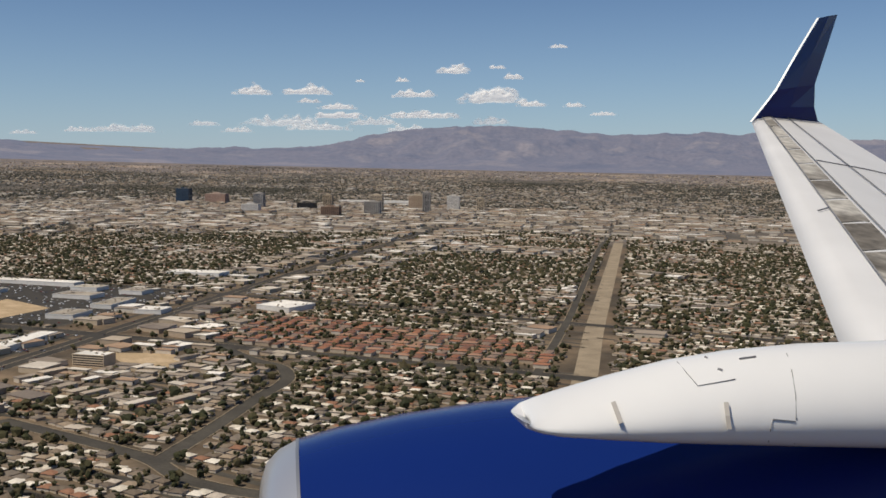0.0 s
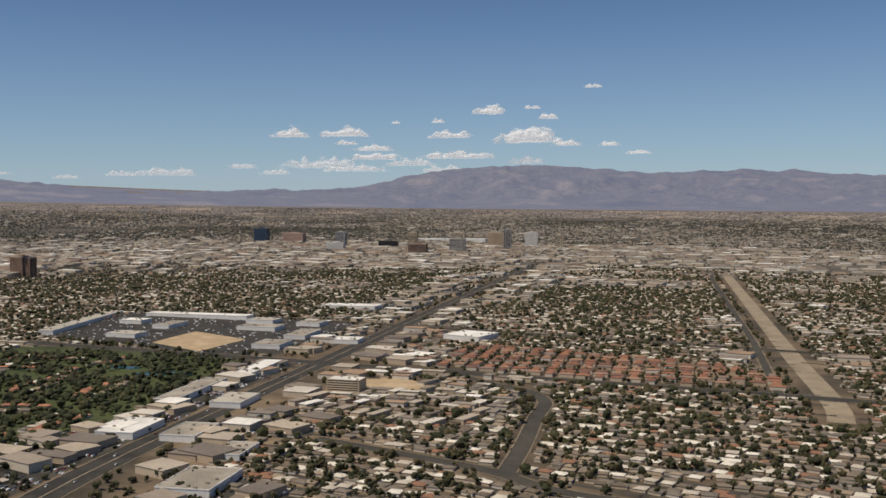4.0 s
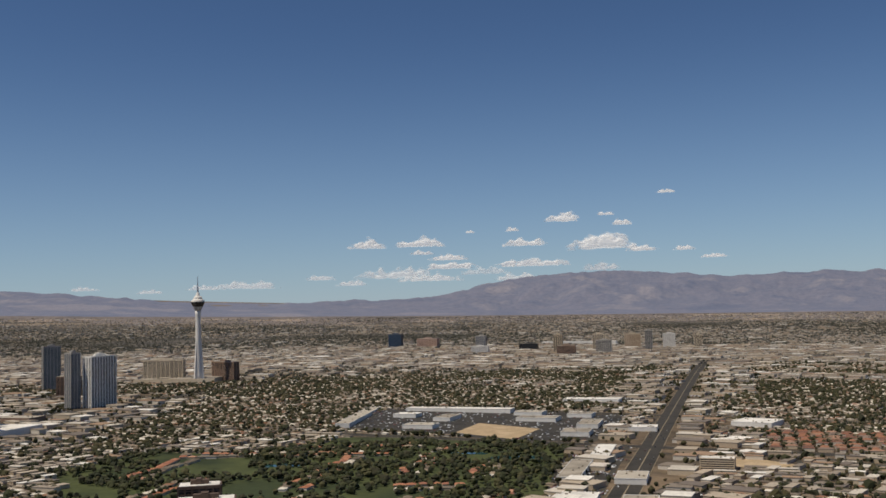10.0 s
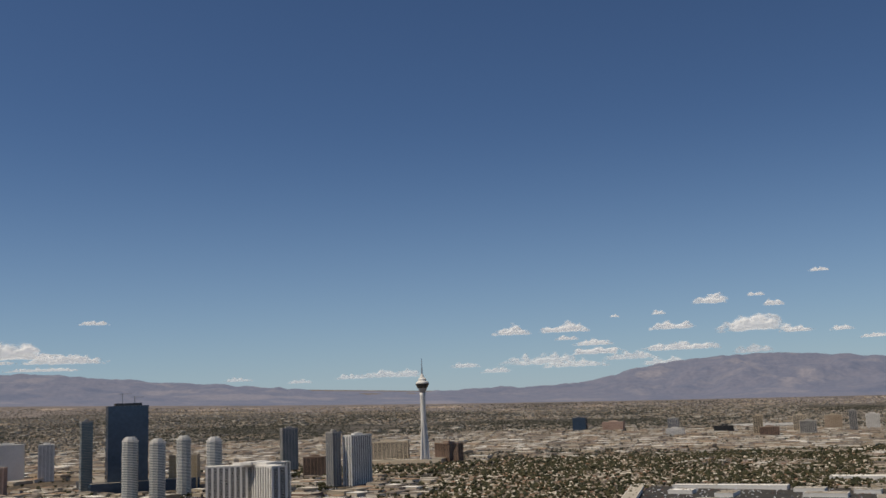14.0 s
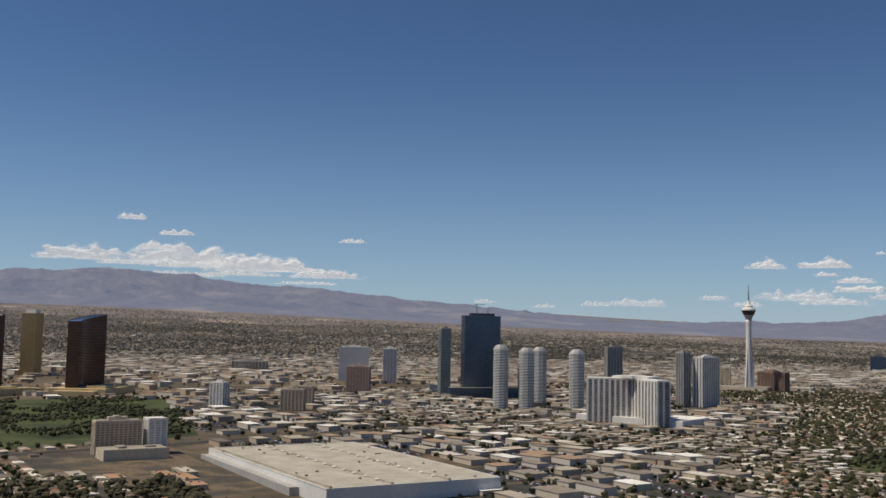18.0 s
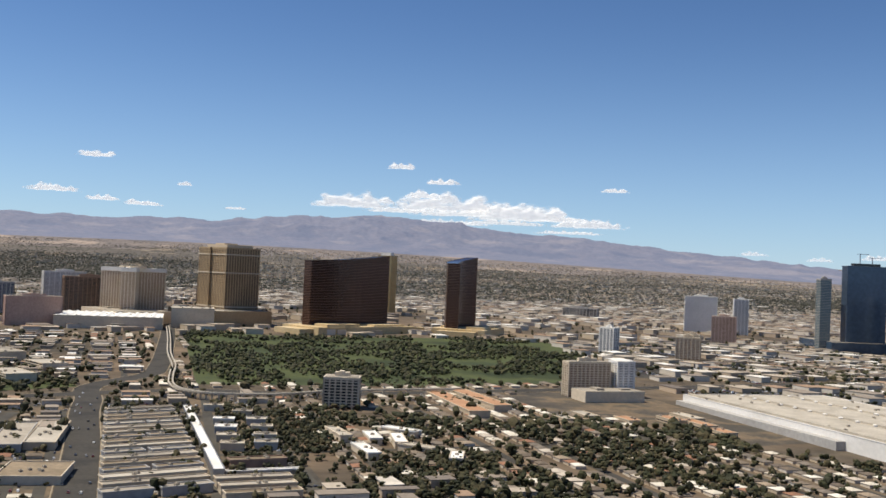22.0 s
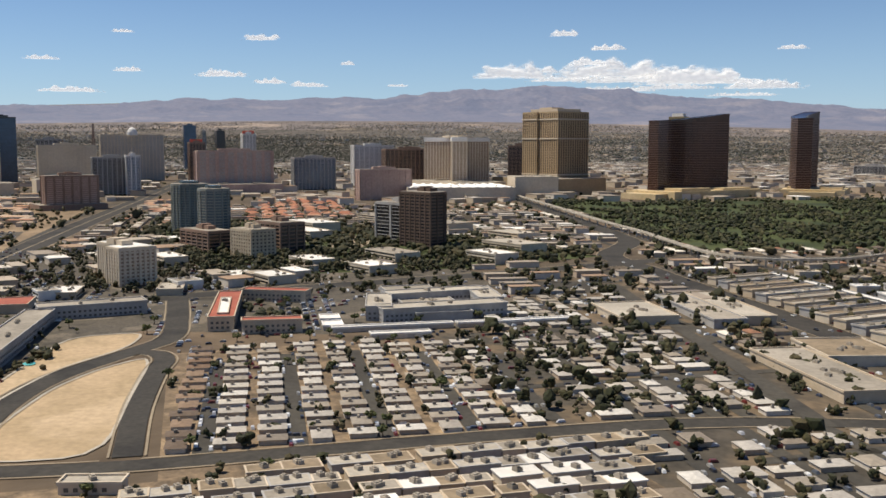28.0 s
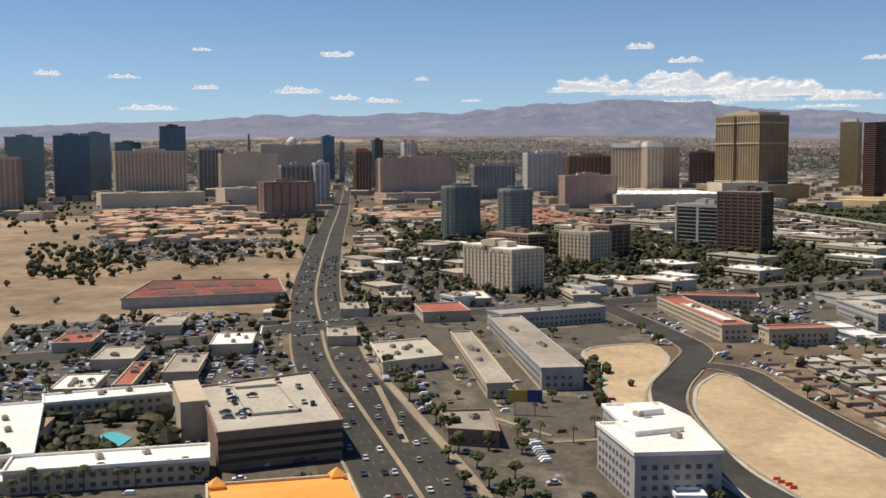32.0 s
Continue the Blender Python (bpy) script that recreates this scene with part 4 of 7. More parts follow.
for a, b in [(rng.uniform(-380, 80), rng.uniform(100, 480)) for q in range(70)]:
    if inside(MIDB, np.array([a]), np.array([b]))[0] and free(np.array([a]), np.array([b]), 16, False)[0] and math.hypot(a + 45, b - 204) > 60 and math.hypot(a + 195, b - 345) > 75:
        shops.append((a, b, 12.0, rng.uniform(18, 40), rng.uniform(12, 24), rng.uniform(4, 7)))
# red-roofed apartments in rows
red = []
for i in range(26):
    for j in range(11):
        a, b = 1610 + i * 24 - j * 3, 2640 + j * 21
        if inside(REDAPTS, np.array([a]), np.array([b]))[0] and rng.random() < 0.88:
            red.append((a, b, 3 if (i + j) % 3 else 93, rng.uniform(15, 22), rng.uniform(9, 12)))
x, y = scatter(REDAPTS, 760, 12)
trees += [(a, b, rng.uniform(2, 4)) for a, b in zip(x, y)]
# the far city
fx, fy = rng.uniform(-11500, 5200, 150000), rng.uniform(-4200, 13500, 150000)
dist = near_line(FLIGHT, fx, fy)
bear = np.degrees(np.arctan2(fx - 2500, fy - 1000))
k = (side(fx, fy) > 3200) & (dist < 12500) & (bear < 12) & (rng.random(len(fx)) < np.clip(1.5 - dist / 8500, 0.22, 1)) & (dist < 12200) & (value(fx, fy, 1500, 31) > 0.3) & (rng.random(len(fx)) < 0.35 + value(fx, fy, 500, 35))
fx, fy, dist = fx[k], fy[k], dist[k]
works = near_line(FREEWAY, fx, fy) < 950
ext = np.random.default_rng(77)
wi = ext.integers(0, len(FREEWAY) - 1, 7500)
wt = ext.random(7500)
fw = np.array(FREEWAY)
gx, gy = (fw[wi] * (1 - wt[:, None]) + fw[wi + 1] * wt[:, None] + ext.uniform(-1000, 1000, (7500, 2))).T
k = (side(gx, gy) > 2300) & (near_line(FREEWAY, gx, gy) > 45) & (near_line(STRIPRD, gx, gy) > 120) & ~inside(STRIPLAND, gx, gy) & free(gx, gy, 12)
yards = [(a, b, ext.uniform(-15, 15), ext.uniform(16, 70), ext.uniform(12, 40), ext.uniform(4, 9)) for a, b in zip(gx[k], gy[k])]
town = [(a, b, rng.uniform(-12, 12), rng.uniform(10, 26), rng.uniform(9, 20), rng.uniform(3.5, 6)) for a, b in zip(fx, fy)]
big = rng.random(len(town)) < np.where(works, 0.26, 0.05)
town = [(a, b, r, w * 3, d * 2.6, h * 1.5) if q else (a, b, r, w, d, h) for (a, b, r, w, d, h), q in zip(town, big)]
tx, ty = rng.uniform(-11500, 5200, 560000), rng.uniform(-4200, 13500, 560000)
dist = near_line(FLIGHT, tx, ty)
bear = np.degrees(np.arctan2(tx - 2500, ty - 1000))
k = (side(tx, ty) > 3200) & (dist < 12500) & (bear < 12) & (rng.random(len(tx)) < np.clip(1.75 - dist / 6500, 0.14, 1) * (0.25 + 3.0 * value(tx, ty, 900, 33) ** 2.0) * np.where(near_line(FREEWAY, tx, ty) < 950, 0.22, 1.0))
fartrees = [(a, b, rng.uniform(2.4, 5.0)) for a, b in zip(tx[k], ty[k])]


def order(items):
    p = np.array([q[:2] for q in items])
    return [items[i] for i in np.argsort(near_line(FLIGHT, p[:, 0], p[:, 1]))]


def frames_of(items):
    a = np.array([q[:5] for q in items], float)
    c, s = np.cos(np.radians(a[:, 2])), np.sin(np.radians(a[:, 2]))
    return a, c, s


def joined(name, items, heights, roof, wall, label, category, hip=0.0, over=0.5):
    """Many low buildings in one mesh: walls, then flat or hipped roofs."""
    a, c, s = frames_of(items)
    n = len(a)
    h = np.asarray(heights, float) * np.ones(n)
    lx = np.array([-1, 1, 1, -1]) * 0.5
    ly = np.array([-1, -1, 1, 1]) * 0.5

    def corners(grow, z):
        X, Y = lx[None] * (a[:, 3:4] + 2 * grow), ly[None] * (a[:, 4:5] + 2 * grow)
        px, py = a[:, :1] + X * c[:, None] - Y * s[:, None], a[:, 1:2] + X * s[:, None] + Y * c[:, None]
        return np.stack([px, py, np.broadcast_to(np.reshape(z, (-1, 1)), px.shape)], -1)

    g = gz(a[:, 0], a[:, 1])
    lo, hi = corners(0, g - 2), corners(0, g + h)
    v = np.concatenate([lo, hi], 1).reshape(-1, 3)
    f = (np.arange(n)[:, None, None] * 8 + np.array([[0, 1, 5, 4], [1, 2, 6, 5], [2, 3, 7, 6], [3, 0, 4, 7]])[None]).reshape(-1, 4)
    tagged(put(name + "_walls", mesh(name + "_walls", v, f, wall)), label, category, kind="stuff")
    if hip:
        e = corners(over, g + h - 0.1)
        half = np.maximum(0.5, (a[:, 3] - a[:, 4]) / 2 + 1)
        rx = np.stack([-half, half], 1)
        rp = np.stack([a[:, :1] + rx * c[:, None], a[:, 1:2] + rx * s[:, None], np.broadcast_to((g + h + hip)[:, None], rx.shape)], -1)
        v = np.concatenate([e, rp], 1).reshape(-1, 3)
        base = np.arange(n) * 6
        f = np.concatenate([base[:, None] + np.array([0, 1, 5, 4]), base[:, None] + np.array([2, 3, 4, 5])]).tolist() + np.concatenate([base[:, None] + np.array([1, 2, 5]), base[:, None] + np.array([3, 0, 4])]).tolist()
    else:
        lo, hi = corners(over, g + h), corners(over, g + h + 0.6)
        v = np.concatenate([lo, hi], 1).reshape(-1, 3)
        f = (np.arange(n)[:, None, None] * 8 + np.array([[0, 1, 5, 4], [1, 2, 6, 5], [2, 3, 7, 6], [3, 0, 4, 7], [4, 5, 6, 7]])[None]).reshape(-1, 4)
    tagged(put(name + "_roofs", mesh(name + "_roofs", v, f, roof)), label, category, kind="stuff")


def blobs(name, items, label, squash=0.85, seed=5, lift=0.0, leaf=LEAF):
    """Many small tree crowns in one mesh: uneven clumps."""
    r = np.random.default_rng(seed)
    a = np.array(items, float)
    n = len(a)
    sx, sy, sz = r.uniform(0.75, 1.25, (3, n))
    p = ICO_V[None] * (1 + 0.24 * r.standard_normal((n, len(ICO_V), 1)))
    p = p * (a[:, 2] * sx)[:, None, None] * np.stack([np.ones(n), sy / sx, squash * sz], 1)[:, None, :]
    p[:, :, 0] += a[:, :1]
    p[:, :, 1] += a[:, 1:2]
    p[:, :, 2] += (gz(a[:, 0], a[:, 1]) + a[:, 2] * (1.0 + lift * r.uniform(0, 2, n)))[:, None]
    f = (np.arange(n)[:, None, None] * len(ICO_V) + ICO_F[None]).reshape(-1, 3)
    tagged(put(name, mesh(name, p.reshape(-1, 3), f, leaf)), label, "trees", kind="stuff")


trees = outside(trees, [(-24, -90), (-18, 32), (-110, 42), (-136, -64)])
houses, trees, flats, shops = order(houses), order(trees), order(flats), order(shops)
N_HOUSE, N_TREE, N_FLAT, N_SHOP = 50, 180, 150, 80
joined("far_houses", houses[N_HOUSE:], 2.9, ROOFS_J, STUCCO_J, "rows of small stucco desert houses with low roofs", "houses", hip=1.3)
joined("pale_villas", villas[1::2], 3.4, ROOFS_J, STUCCO_J, "stucco villas with pale and brown roofs by the golf course", "houses", hip=1.7)
joined("villas", villas[::2], 3.4, TILES_J, STUCCO_J, "stucco villas with orange tile roofs by the golf course", "houses", hip=1.7)
joined("red_roof_apartments", red, 5.2, TILES_D, STUCCO_J, "two-storey apartments with red-brown tile roofs", "apartments", hip=1.6)
joined("far_apartments", flats[N_FLAT:], [q[5] for q in flats[N_FLAT:]], FLAT_J, STUCCO_J, "long flat-roofed apartment blocks", "apartments")
joined("far_shops", shops[N_SHOP:], [q[5] for q in shops[N_SHOP:]], FLAT_J, STUCCO_J, "low flat-roofed shops and warehouses", "shops")
joined("far_workshops", yards, [q[5] for q in yards], FLAT_J, STUCCO_J, "low workshops and stores along the freeway", "buildings")
joined("far_town", town, [q[5] for q in town], FLAT_J, STUCCO_J, "distant low buildings of the desert city", "buildings")
clumps = []
for a, b, s in trees[N_TREE:N_TREE + 12000]:
    for k in range(5):
        t = rng.uniform(0, 2 * math.pi)
        clumps.append((a + 0.55 * s * math.cos(t), b + 0.55 * s * math.sin(t), s * rng.uniform(0.38, 0.66)))
blobs("street_trees", clumps, "dusty dark green trees between the houses", 1.0, 7, 0.9)
blobs("park_trees", trees[N_TREE + 12000:], "dark green trees of streets and parks", 0.85, 5)
blobs("golf_trees", golf, "green irrigated trees of the golf courses", 0.85, 8, 0.2, LEAF_G)
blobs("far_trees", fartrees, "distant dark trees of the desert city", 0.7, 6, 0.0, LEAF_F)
if lots:
    pieces = []
    for a, b, r, w, d in lots:
        c, s = math.cos(radians(r)), math.sin(radians(r))
        pieces.append(patch([(a + X * w * c - Y * d * s, b + X * w * s + Y * d * c) for X, Y in ((-.5, -.5), (.5, -.5), (.5, .5), (-.5, .5))], 0.1))
    tagged(put("parking_lots", mesh("parking_lots", *merge(*pieces), ASPHALT)), "grey asphalt parking lots round low shops", "parking lot", kind="structure")
sv, sf = [], []
st = np.array(streets)
clear = np.ones(len(st), bool)
for t in (0.2, 0.5, 0.8):
    clear &= free(st[:, 0] * (1 - t) + st[:, 2] * t, st[:, 1] * (1 - t) + st[:, 3] * t, 0)
for (ax, ay, bx, by, w), ok in zip(streets, clear):
    if ok:
        q, g = strip([(ax, ay), (bx, by)], w, 0.2)
        sf += [tuple(i + len(sv) for i in e) for e in g]
        sv += q
tagged(put("street", mesh("street", sv, sf, STREET)), "grey asphalt residential streets", "street", kind="structure")

# ---- near houses, blocks, trees ----
def house_meshes(w, d):
    wall = mesh("wall", *box(-w / 2, -d / 2, -2, w / 2, d / 2, 2.6), STUCCO)
    e, r = 0.6, max(0.6, (w - d) / 2 + 1)
    v = [(-w / 2 - e, -d / 2 - e, 2.5), (w / 2 + e, -d / 2 - e, 2.5), (w / 2 + e, d / 2 + e, 2.5), (-w / 2 - e, d / 2 + e, 2.5), (-r, 0, 3.5), (r, 0, 3.5)]
    roof = mesh("roof", v, [(0, 1, 5, 4), (2, 3, 4, 5), (1, 2, 5), (3, 0, 4), (3, 2, 1, 0)], ROOFS)
    return wall, roof


HOUSES = [house_meshes(13, 10), house_meshes(15, 12), house_meshes(14, 13)]
unit = mesh("cooling_unit", *merge(box(-0.9, -0.7, 0, 0.9, 0.7, 1.1), box(-0.5, -0.4, 1.1, 0.5, 0.4, 1.3)), GREYROOF)
drive = mesh("driveway", *box(-2.6, -4, -0.5, 2.6, 4, 0.18), CONCRETE)
for i, (a, b, r, w, d) in enumerate(houses[:N_HOUSE]):
    wall, roof = HOUSES[i % 3]
    h = tagged(put("house", wall, (a, b, gz(a)), r), "small single-storey stucco house with a low hipped roof", "house", "houses in rows")
    put("roof", roof, parent=h)
    if i < 200:
        put("cooling_unit", unit, (rng.uniform(-4, 4), 1.6, 3.4), parent=h)
        put("driveway", drive, (rng.uniform(-3, 3), -9.5, 0), parent=h)

rooftop = mesh("cooling_unit", *merge(box(-1.6, -1.1, 0, 1.6, 1.1, 1.5), box(-0.8, -0.6, 1.5, 0.8, 0.6, 1.9)), GREYROOF)


def low_block(name, label, category, x, y, rot, w, d, h, wall, roof, group="", units=3, seed=0, windows=True):
    """A flat-roofed block: walls, roof within a parapet, window bands, rooftop units."""
    r = random.Random(seed)
    top = tagged(put(name, mesh("wall", *box(-w / 2, -d / 2, -2, w / 2, d / 2, h), wall), (x, y, gz(x)), rot), label, category, group)
    put("roof", mesh("roof", *box(-w / 2 + 0.4, -d / 2 + 0.4, h, w / 2 - 0.4, d / 2 - 0.4, h + 0.25), roof), parent=top)
    p = merge(box(-w / 2 - .3, -d / 2 - .3, h - .2, w / 2 + .3, -d / 2 + .4, h + .8), box(-w / 2 - .3, d / 2 - .4, h - .2, w / 2 + .3, d / 2 + .3, h + .8), box(-w / 2 - .3, -d / 2, h - .2, -w / 2 + .4, d / 2, h + .8), box(w / 2 - .4, -d / 2, h - .2, w / 2 + .3, d / 2, h + .8))
    put("parapet", mesh("parapet", *p, wall), parent=top)
    if windows:
        for k in range(max(1, int(h // 3))):
            z = 1.2 + 3 * k
            if z + 1.4 < h:
                put("window_band", mesh("window_band", *box(-w / 2 + 1, -d / 2 - 0.08, z, w / 2 - 1, d / 2 + 0.08, z + 1.3), DARKG), parent=top)
    for k in range(units):
        put("cooling_unit", rooftop, (r.uniform(-w / 2 + 3, w / 2 - 3), r.uniform(-d / 2 + 2.5, d / 2 - 2.5), h + 0.25), r.choice((0, 90)), top)
    return top


TONES = (GREYROOF, CONCRETE, GREYROOF, WHITE, GRAVEL, CONCRETE, GREYROOF)
for i, (a, b, r, w, d, h) in enumerate(flats[:N_FLAT]):
    low_block("apartment_block", "long two-storey stucco apartment block with a flat gravel roof", "apartments", a, b, r, round(w), round(d), 3.3 + (i * 7 % 5) * 0.4, (TAN, GREYW, BROWNW, BEIGE)[i % 4], REDROOF if i % 13 == 5 else TONES[i * 3 % 7], "apartment blocks", 2, i)
for i, (a, b, r, w, d, h) in enumerate(shops[:N_SHOP]):
    low_block("shop_building", "low flat-roofed commercial building with a parking lot", "shop", a, b, r, round(w), round(d), round(h), (TAN, PALE, GREYW)[i % 3], TONES[(i * 3) % 7], "low commercial buildings", 4, i)


def tree_meshes(seed, palm=False):
    r = np.random.default_rng(seed)
    trunk = lathe([(0.34, -0.6), (0.26, 1.2), (0.18, 3.2), (0.05, 4.6)], 6)
    limbs = []
    for k in range(4):
        t = k * 1.6 + r.uniform(0, 1)
        e = Vector((math.cos(t) * 1.7, math.sin(t) * 1.7, 4.4))
        limbs.append(([(0.1, 0, 2.4), (-0.1, 0.05, 2.4), (0, -0.1, 2.5), tuple(e)], [(0, 1, 3), (1, 2, 3), (2, 0, 3)]))
    vs, fs = [], []
    for k in range(26):
        t, u = r.uniform(0, 2 * math.pi), r.uniform(0, 1) ** 0.6
        c = np.array([math.cos(t) * 2.4 * u, math.sin(t) * 2.4 * u, 4.3 + r.uniform(-1.2, 1.9) * (1.15 - u)])
        p = ICO_V * (1 + 0.35 * r.standard_normal((len(ICO_V), 1))) * r.uniform(0.5, 1.05) + c
        fs += (ICO_F + sum(len(q) for q in vs)).tolist()
        vs.append(p)
    return mesh("trunk", *merge(trunk, *limbs), BARK), mesh("crown", np.concatenate(vs), fs, LEAF_N)


TREES = [tree_meshes(k) for k in range(4)]
for i, (a, b, s) in enumerate(trees[:N_TREE]):
    t, c = TREES[i % 4]
    k = s / 3.0
    top = tagged(put("tree", t, (a, b, gz(a)), i * 47 % 360, size=(k, k, k)), "dusty dark green shade tree with an uneven crown", "tree", "street trees")
    put("crown", c, parent=top)

# ---- cars ----
def car_meshes():
    body = [(-2.25, 0.35), (-2.3, 0.8), (-1.3, 0.95), (1.2, 0.95), (2.2, 0.78), (2.25, 0.35)]
    v = [(x, s * 0.9, z) for s in (-1, 1) for x, z in body]
    f = [(0, 1, 2, 3, 4, 5), (11, 10, 9, 8, 7, 6)] + [(i, 6 + i, 6 + (i + 1) % 6, (i + 1) % 6) for i in range(6)]
    cab = [(-1.7, 0.9), (-1.15, 1.45), (0.35, 1.45), (1.1, 0.9)]
    cv = [(x, s * (0.78 if z > 1 else 0.86), z) for s in (-1, 1) for x, z in cab]
    cf = [(0, 1, 2, 3), (7, 6, 5, 4)] + [(i, 4 + i, 4 + (i + 1) % 4, (i + 1) % 4) for i in range(4)]
    roof = box(-1.1, -0.74, 1.43, 0.32, 0.74, 1.5)
    ring8 = [(0.33 * math.cos(t), 0.33 + 0.33 * math.sin(t)) for t in np.linspace(0, 2 * math.pi, 8, endpoint=False)]
    wheel = [(p, 0, q) for p, q in ring8] + [(p, 0.2, q) for p, q in ring8], [tuple(range(8)), tuple(range(15, 7, -1))] + [(i, 8 + i, 8 + (i + 1) % 8, (i + 1) % 8) for i in range(8)]
    return mesh("body", *merge((v, f), roof), CARPAINT), mesh("glazing", cv, cf, DARKG), mesh("wheel", *wheel, DARKG)


CAR, CAB, WHEEL = car_meshes()


def car(x, y, rot, group="cars on the road", label="ordinary passenger car on the asphalt road", lift=0.33):
    c = tagged(put("car", CAR, (x, y, gz(x) + lift), rot), label, "car", group)
    put("glazing", CAB, parent=c)
    for wx in (-1.4, 1.4):
        for wy in (-0.85, 0.65):
            put("wheel", WHEEL, (wx, wy, 0), parent=c)


def drive_line(line, offsets, gap, reach, seed):
    r = random.Random(seed)
    for o in offsets:
        run = r.uniform(0, gap)
        for (ax, ay), (bx, by) in zip(line[:-1], line[1:]):
            L = math.hypot(bx - ax, by - ay)
            while run < L:
                x, y = ax + (bx - ax) * run / L, ay + (by - ay) * run / L
                dx, dy = (bx - ax) / L, (by - ay) / L
                if reach(x, y):
                    car(x - dy * o, y + dx * o, math.degrees(math.atan2(dy, dx)) + (180 if o > 0 else 0))
                run += gap * r.uniform(0.4, 1.8)
            run -= L


drive_line(FLAMINGO, (-14, -10.5, -7, -3.8, 3.8, 7, 10.5, 14), 38, lambda x, y: -330 < x < 560, 1)
drive_line(ROAD_C, (-9, -4, 4, 9), 70, lambda x, y: 0 < x < 700, 2)
drive_line(ROAD_MAIN, (-12, -6, 6, 12), 140, lambda x, y: 1850 < y < 2900, 3)
drive_line(PARADISE, (-8, 8), 60, lambda x, y: -150 < y < 400, 4)
pa, pf = [], []
for a, b, r in parked:
    c, s = math.cos(radians(r)), math.sin(radians(r))
    for (X, Y, Z) in ((-2.1, -.85, .3), (2.1, -.85, .3), (2.1, .85, .3), (-2.1, .85, .3), (-1.5, -.7, 1.4), (1.0, -.7, 1.4), (1.0, .7, 1.4), (-1.5, .7, 1.4)):
        pa.append((a + X * c - Y * s, b + X * s + Y * c, float(gz(a, b)) + Z))
    k = len(pa) - 8
    pf += [(k + 4, k + 5, k + 6, k + 7), (k, k + 1, k + 5, k + 4), (k + 1, k + 2, k + 6, k + 5), (k + 2, k + 3, k + 7, k + 6), (k + 3, k, k + 4, k + 7)]
tagged(put("parked_cars", mesh("parked_cars", pa, pf, CARPAINT_J)), "parked cars in the lots of low shops", "cars", kind="stuff")

CLAYBR = mat("orange_brown_roof", [(0.4, 0.22, 0.12), (0.46, 0.26, 0.15)], 0.9, 2, 0.25)


def plan_block(name, label, category, poly, h, wall, roof, openings=SOFTG, units=2, steps=(), group="", rim=1.1):
    """A building over a ground plan: walls, roof, parapet, a row of windows along each side at each storey, rooftop units."""
    cx, cy = sum(p[0] for p in poly) / len(poly), sum(p[1] for p in poly) / len(poly)
    local = [(a - cx, b - cy) for a, b in poly]
    if sum(local[i - 1][0] * local[i][1] - local[i][0] * local[i - 1][1] for i in range(len(local))) < 0:
        local.reverse()
    top = tagged(put(name, mesh("wall", *prism(local, -2, h), wall), (cx, cy, gz(cx))), label, category, group)
    put("roof", mesh("roof", *prism(offset(local, 0.3), h, h + 0.5), roof), parent=top)
    inner, outer = offset(local, -0.3), offset(local, 0.5)
    n = len(local)
    v = [(a, b, h + z) for ring_, z in ((outer, 0.1), (outer, rim + 0.2), (inner, rim + 0.2), (inner, 0.4)) for a, b in ring_]
    put("parapet", mesh("parapet", v, [(k * n + i, k * n + (i + 1) % n, (k + 1) * n + (i + 1) % n, (k + 1) * n + i) for k in range(3) for i in range(n)], wall if roof is not WHITE else roof), parent=top)
    if openings:
        for i in range(n):
            (ax, ay), (bx, by) = local[i], local[(i + 1) % n]
            length = math.hypot(bx - ax, by - ay)
            if length < 9:
                continue
            dx, dy = (bx - ax) / length, (by - ay) / length
            wins = []
            for k in range(max(1, int(h // 3.2))):
                for q in range(int((length - 3) / 3.4)):
                    u = 2 + q * 3.4
                    z0 = 1.0 + 3.2 * k
                    wins.append(([(ax + dx * e + dy * o, ay + dy * e - dx * o, z) for o in (-0.2, 0.12) for e, z in ((u, z0), (u + 1.7, z0), (u + 1.7, z0 + 1.5), (u, z0 + 1.5))], [(4, 5, 6, 7), (0, 4, 7, 3), (1, 2, 6, 5), (3, 7, 6, 2), (0, 1, 5, 4)]))
            tagged(put("window_row", mesh("window_row", *merge(*wins), openings), parent=top), kind="stuff")
    for a, b, c, d, z in steps:
        put("roof_step", mesh("roof_step", *box(a - cx, b - cy, h, c - cx, d - cy, h + z), roof), parent=top)
    r = random.Random(len(poly) * 7 + int(h * 10))
    for k in range(units):
        t = r.uniform(0.2, 0.8)
        i = r.randrange(n)
        a, b = local[i], local[(i + n // 2) % n]
        put("cooling_unit", rooftop, (a[0] * (1 - t) * 0.7 + b[0] * t * 0.7, a[1] * (1 - t) * 0.7 + b[1] * t * 0.7, h + 0.5), 12, top)
    return top


def bar(ax, ay, bx, by, w):
    """The plan of a wing from a to b."""
    d = Vector((bx - ax, by - ay)).normalized() * w / 2
    return [(ax + d.y, ay - d.x), (bx + d.y, by - d.x), (bx - d.y, by + d.x), (ax - d.y, ay + d.x)]


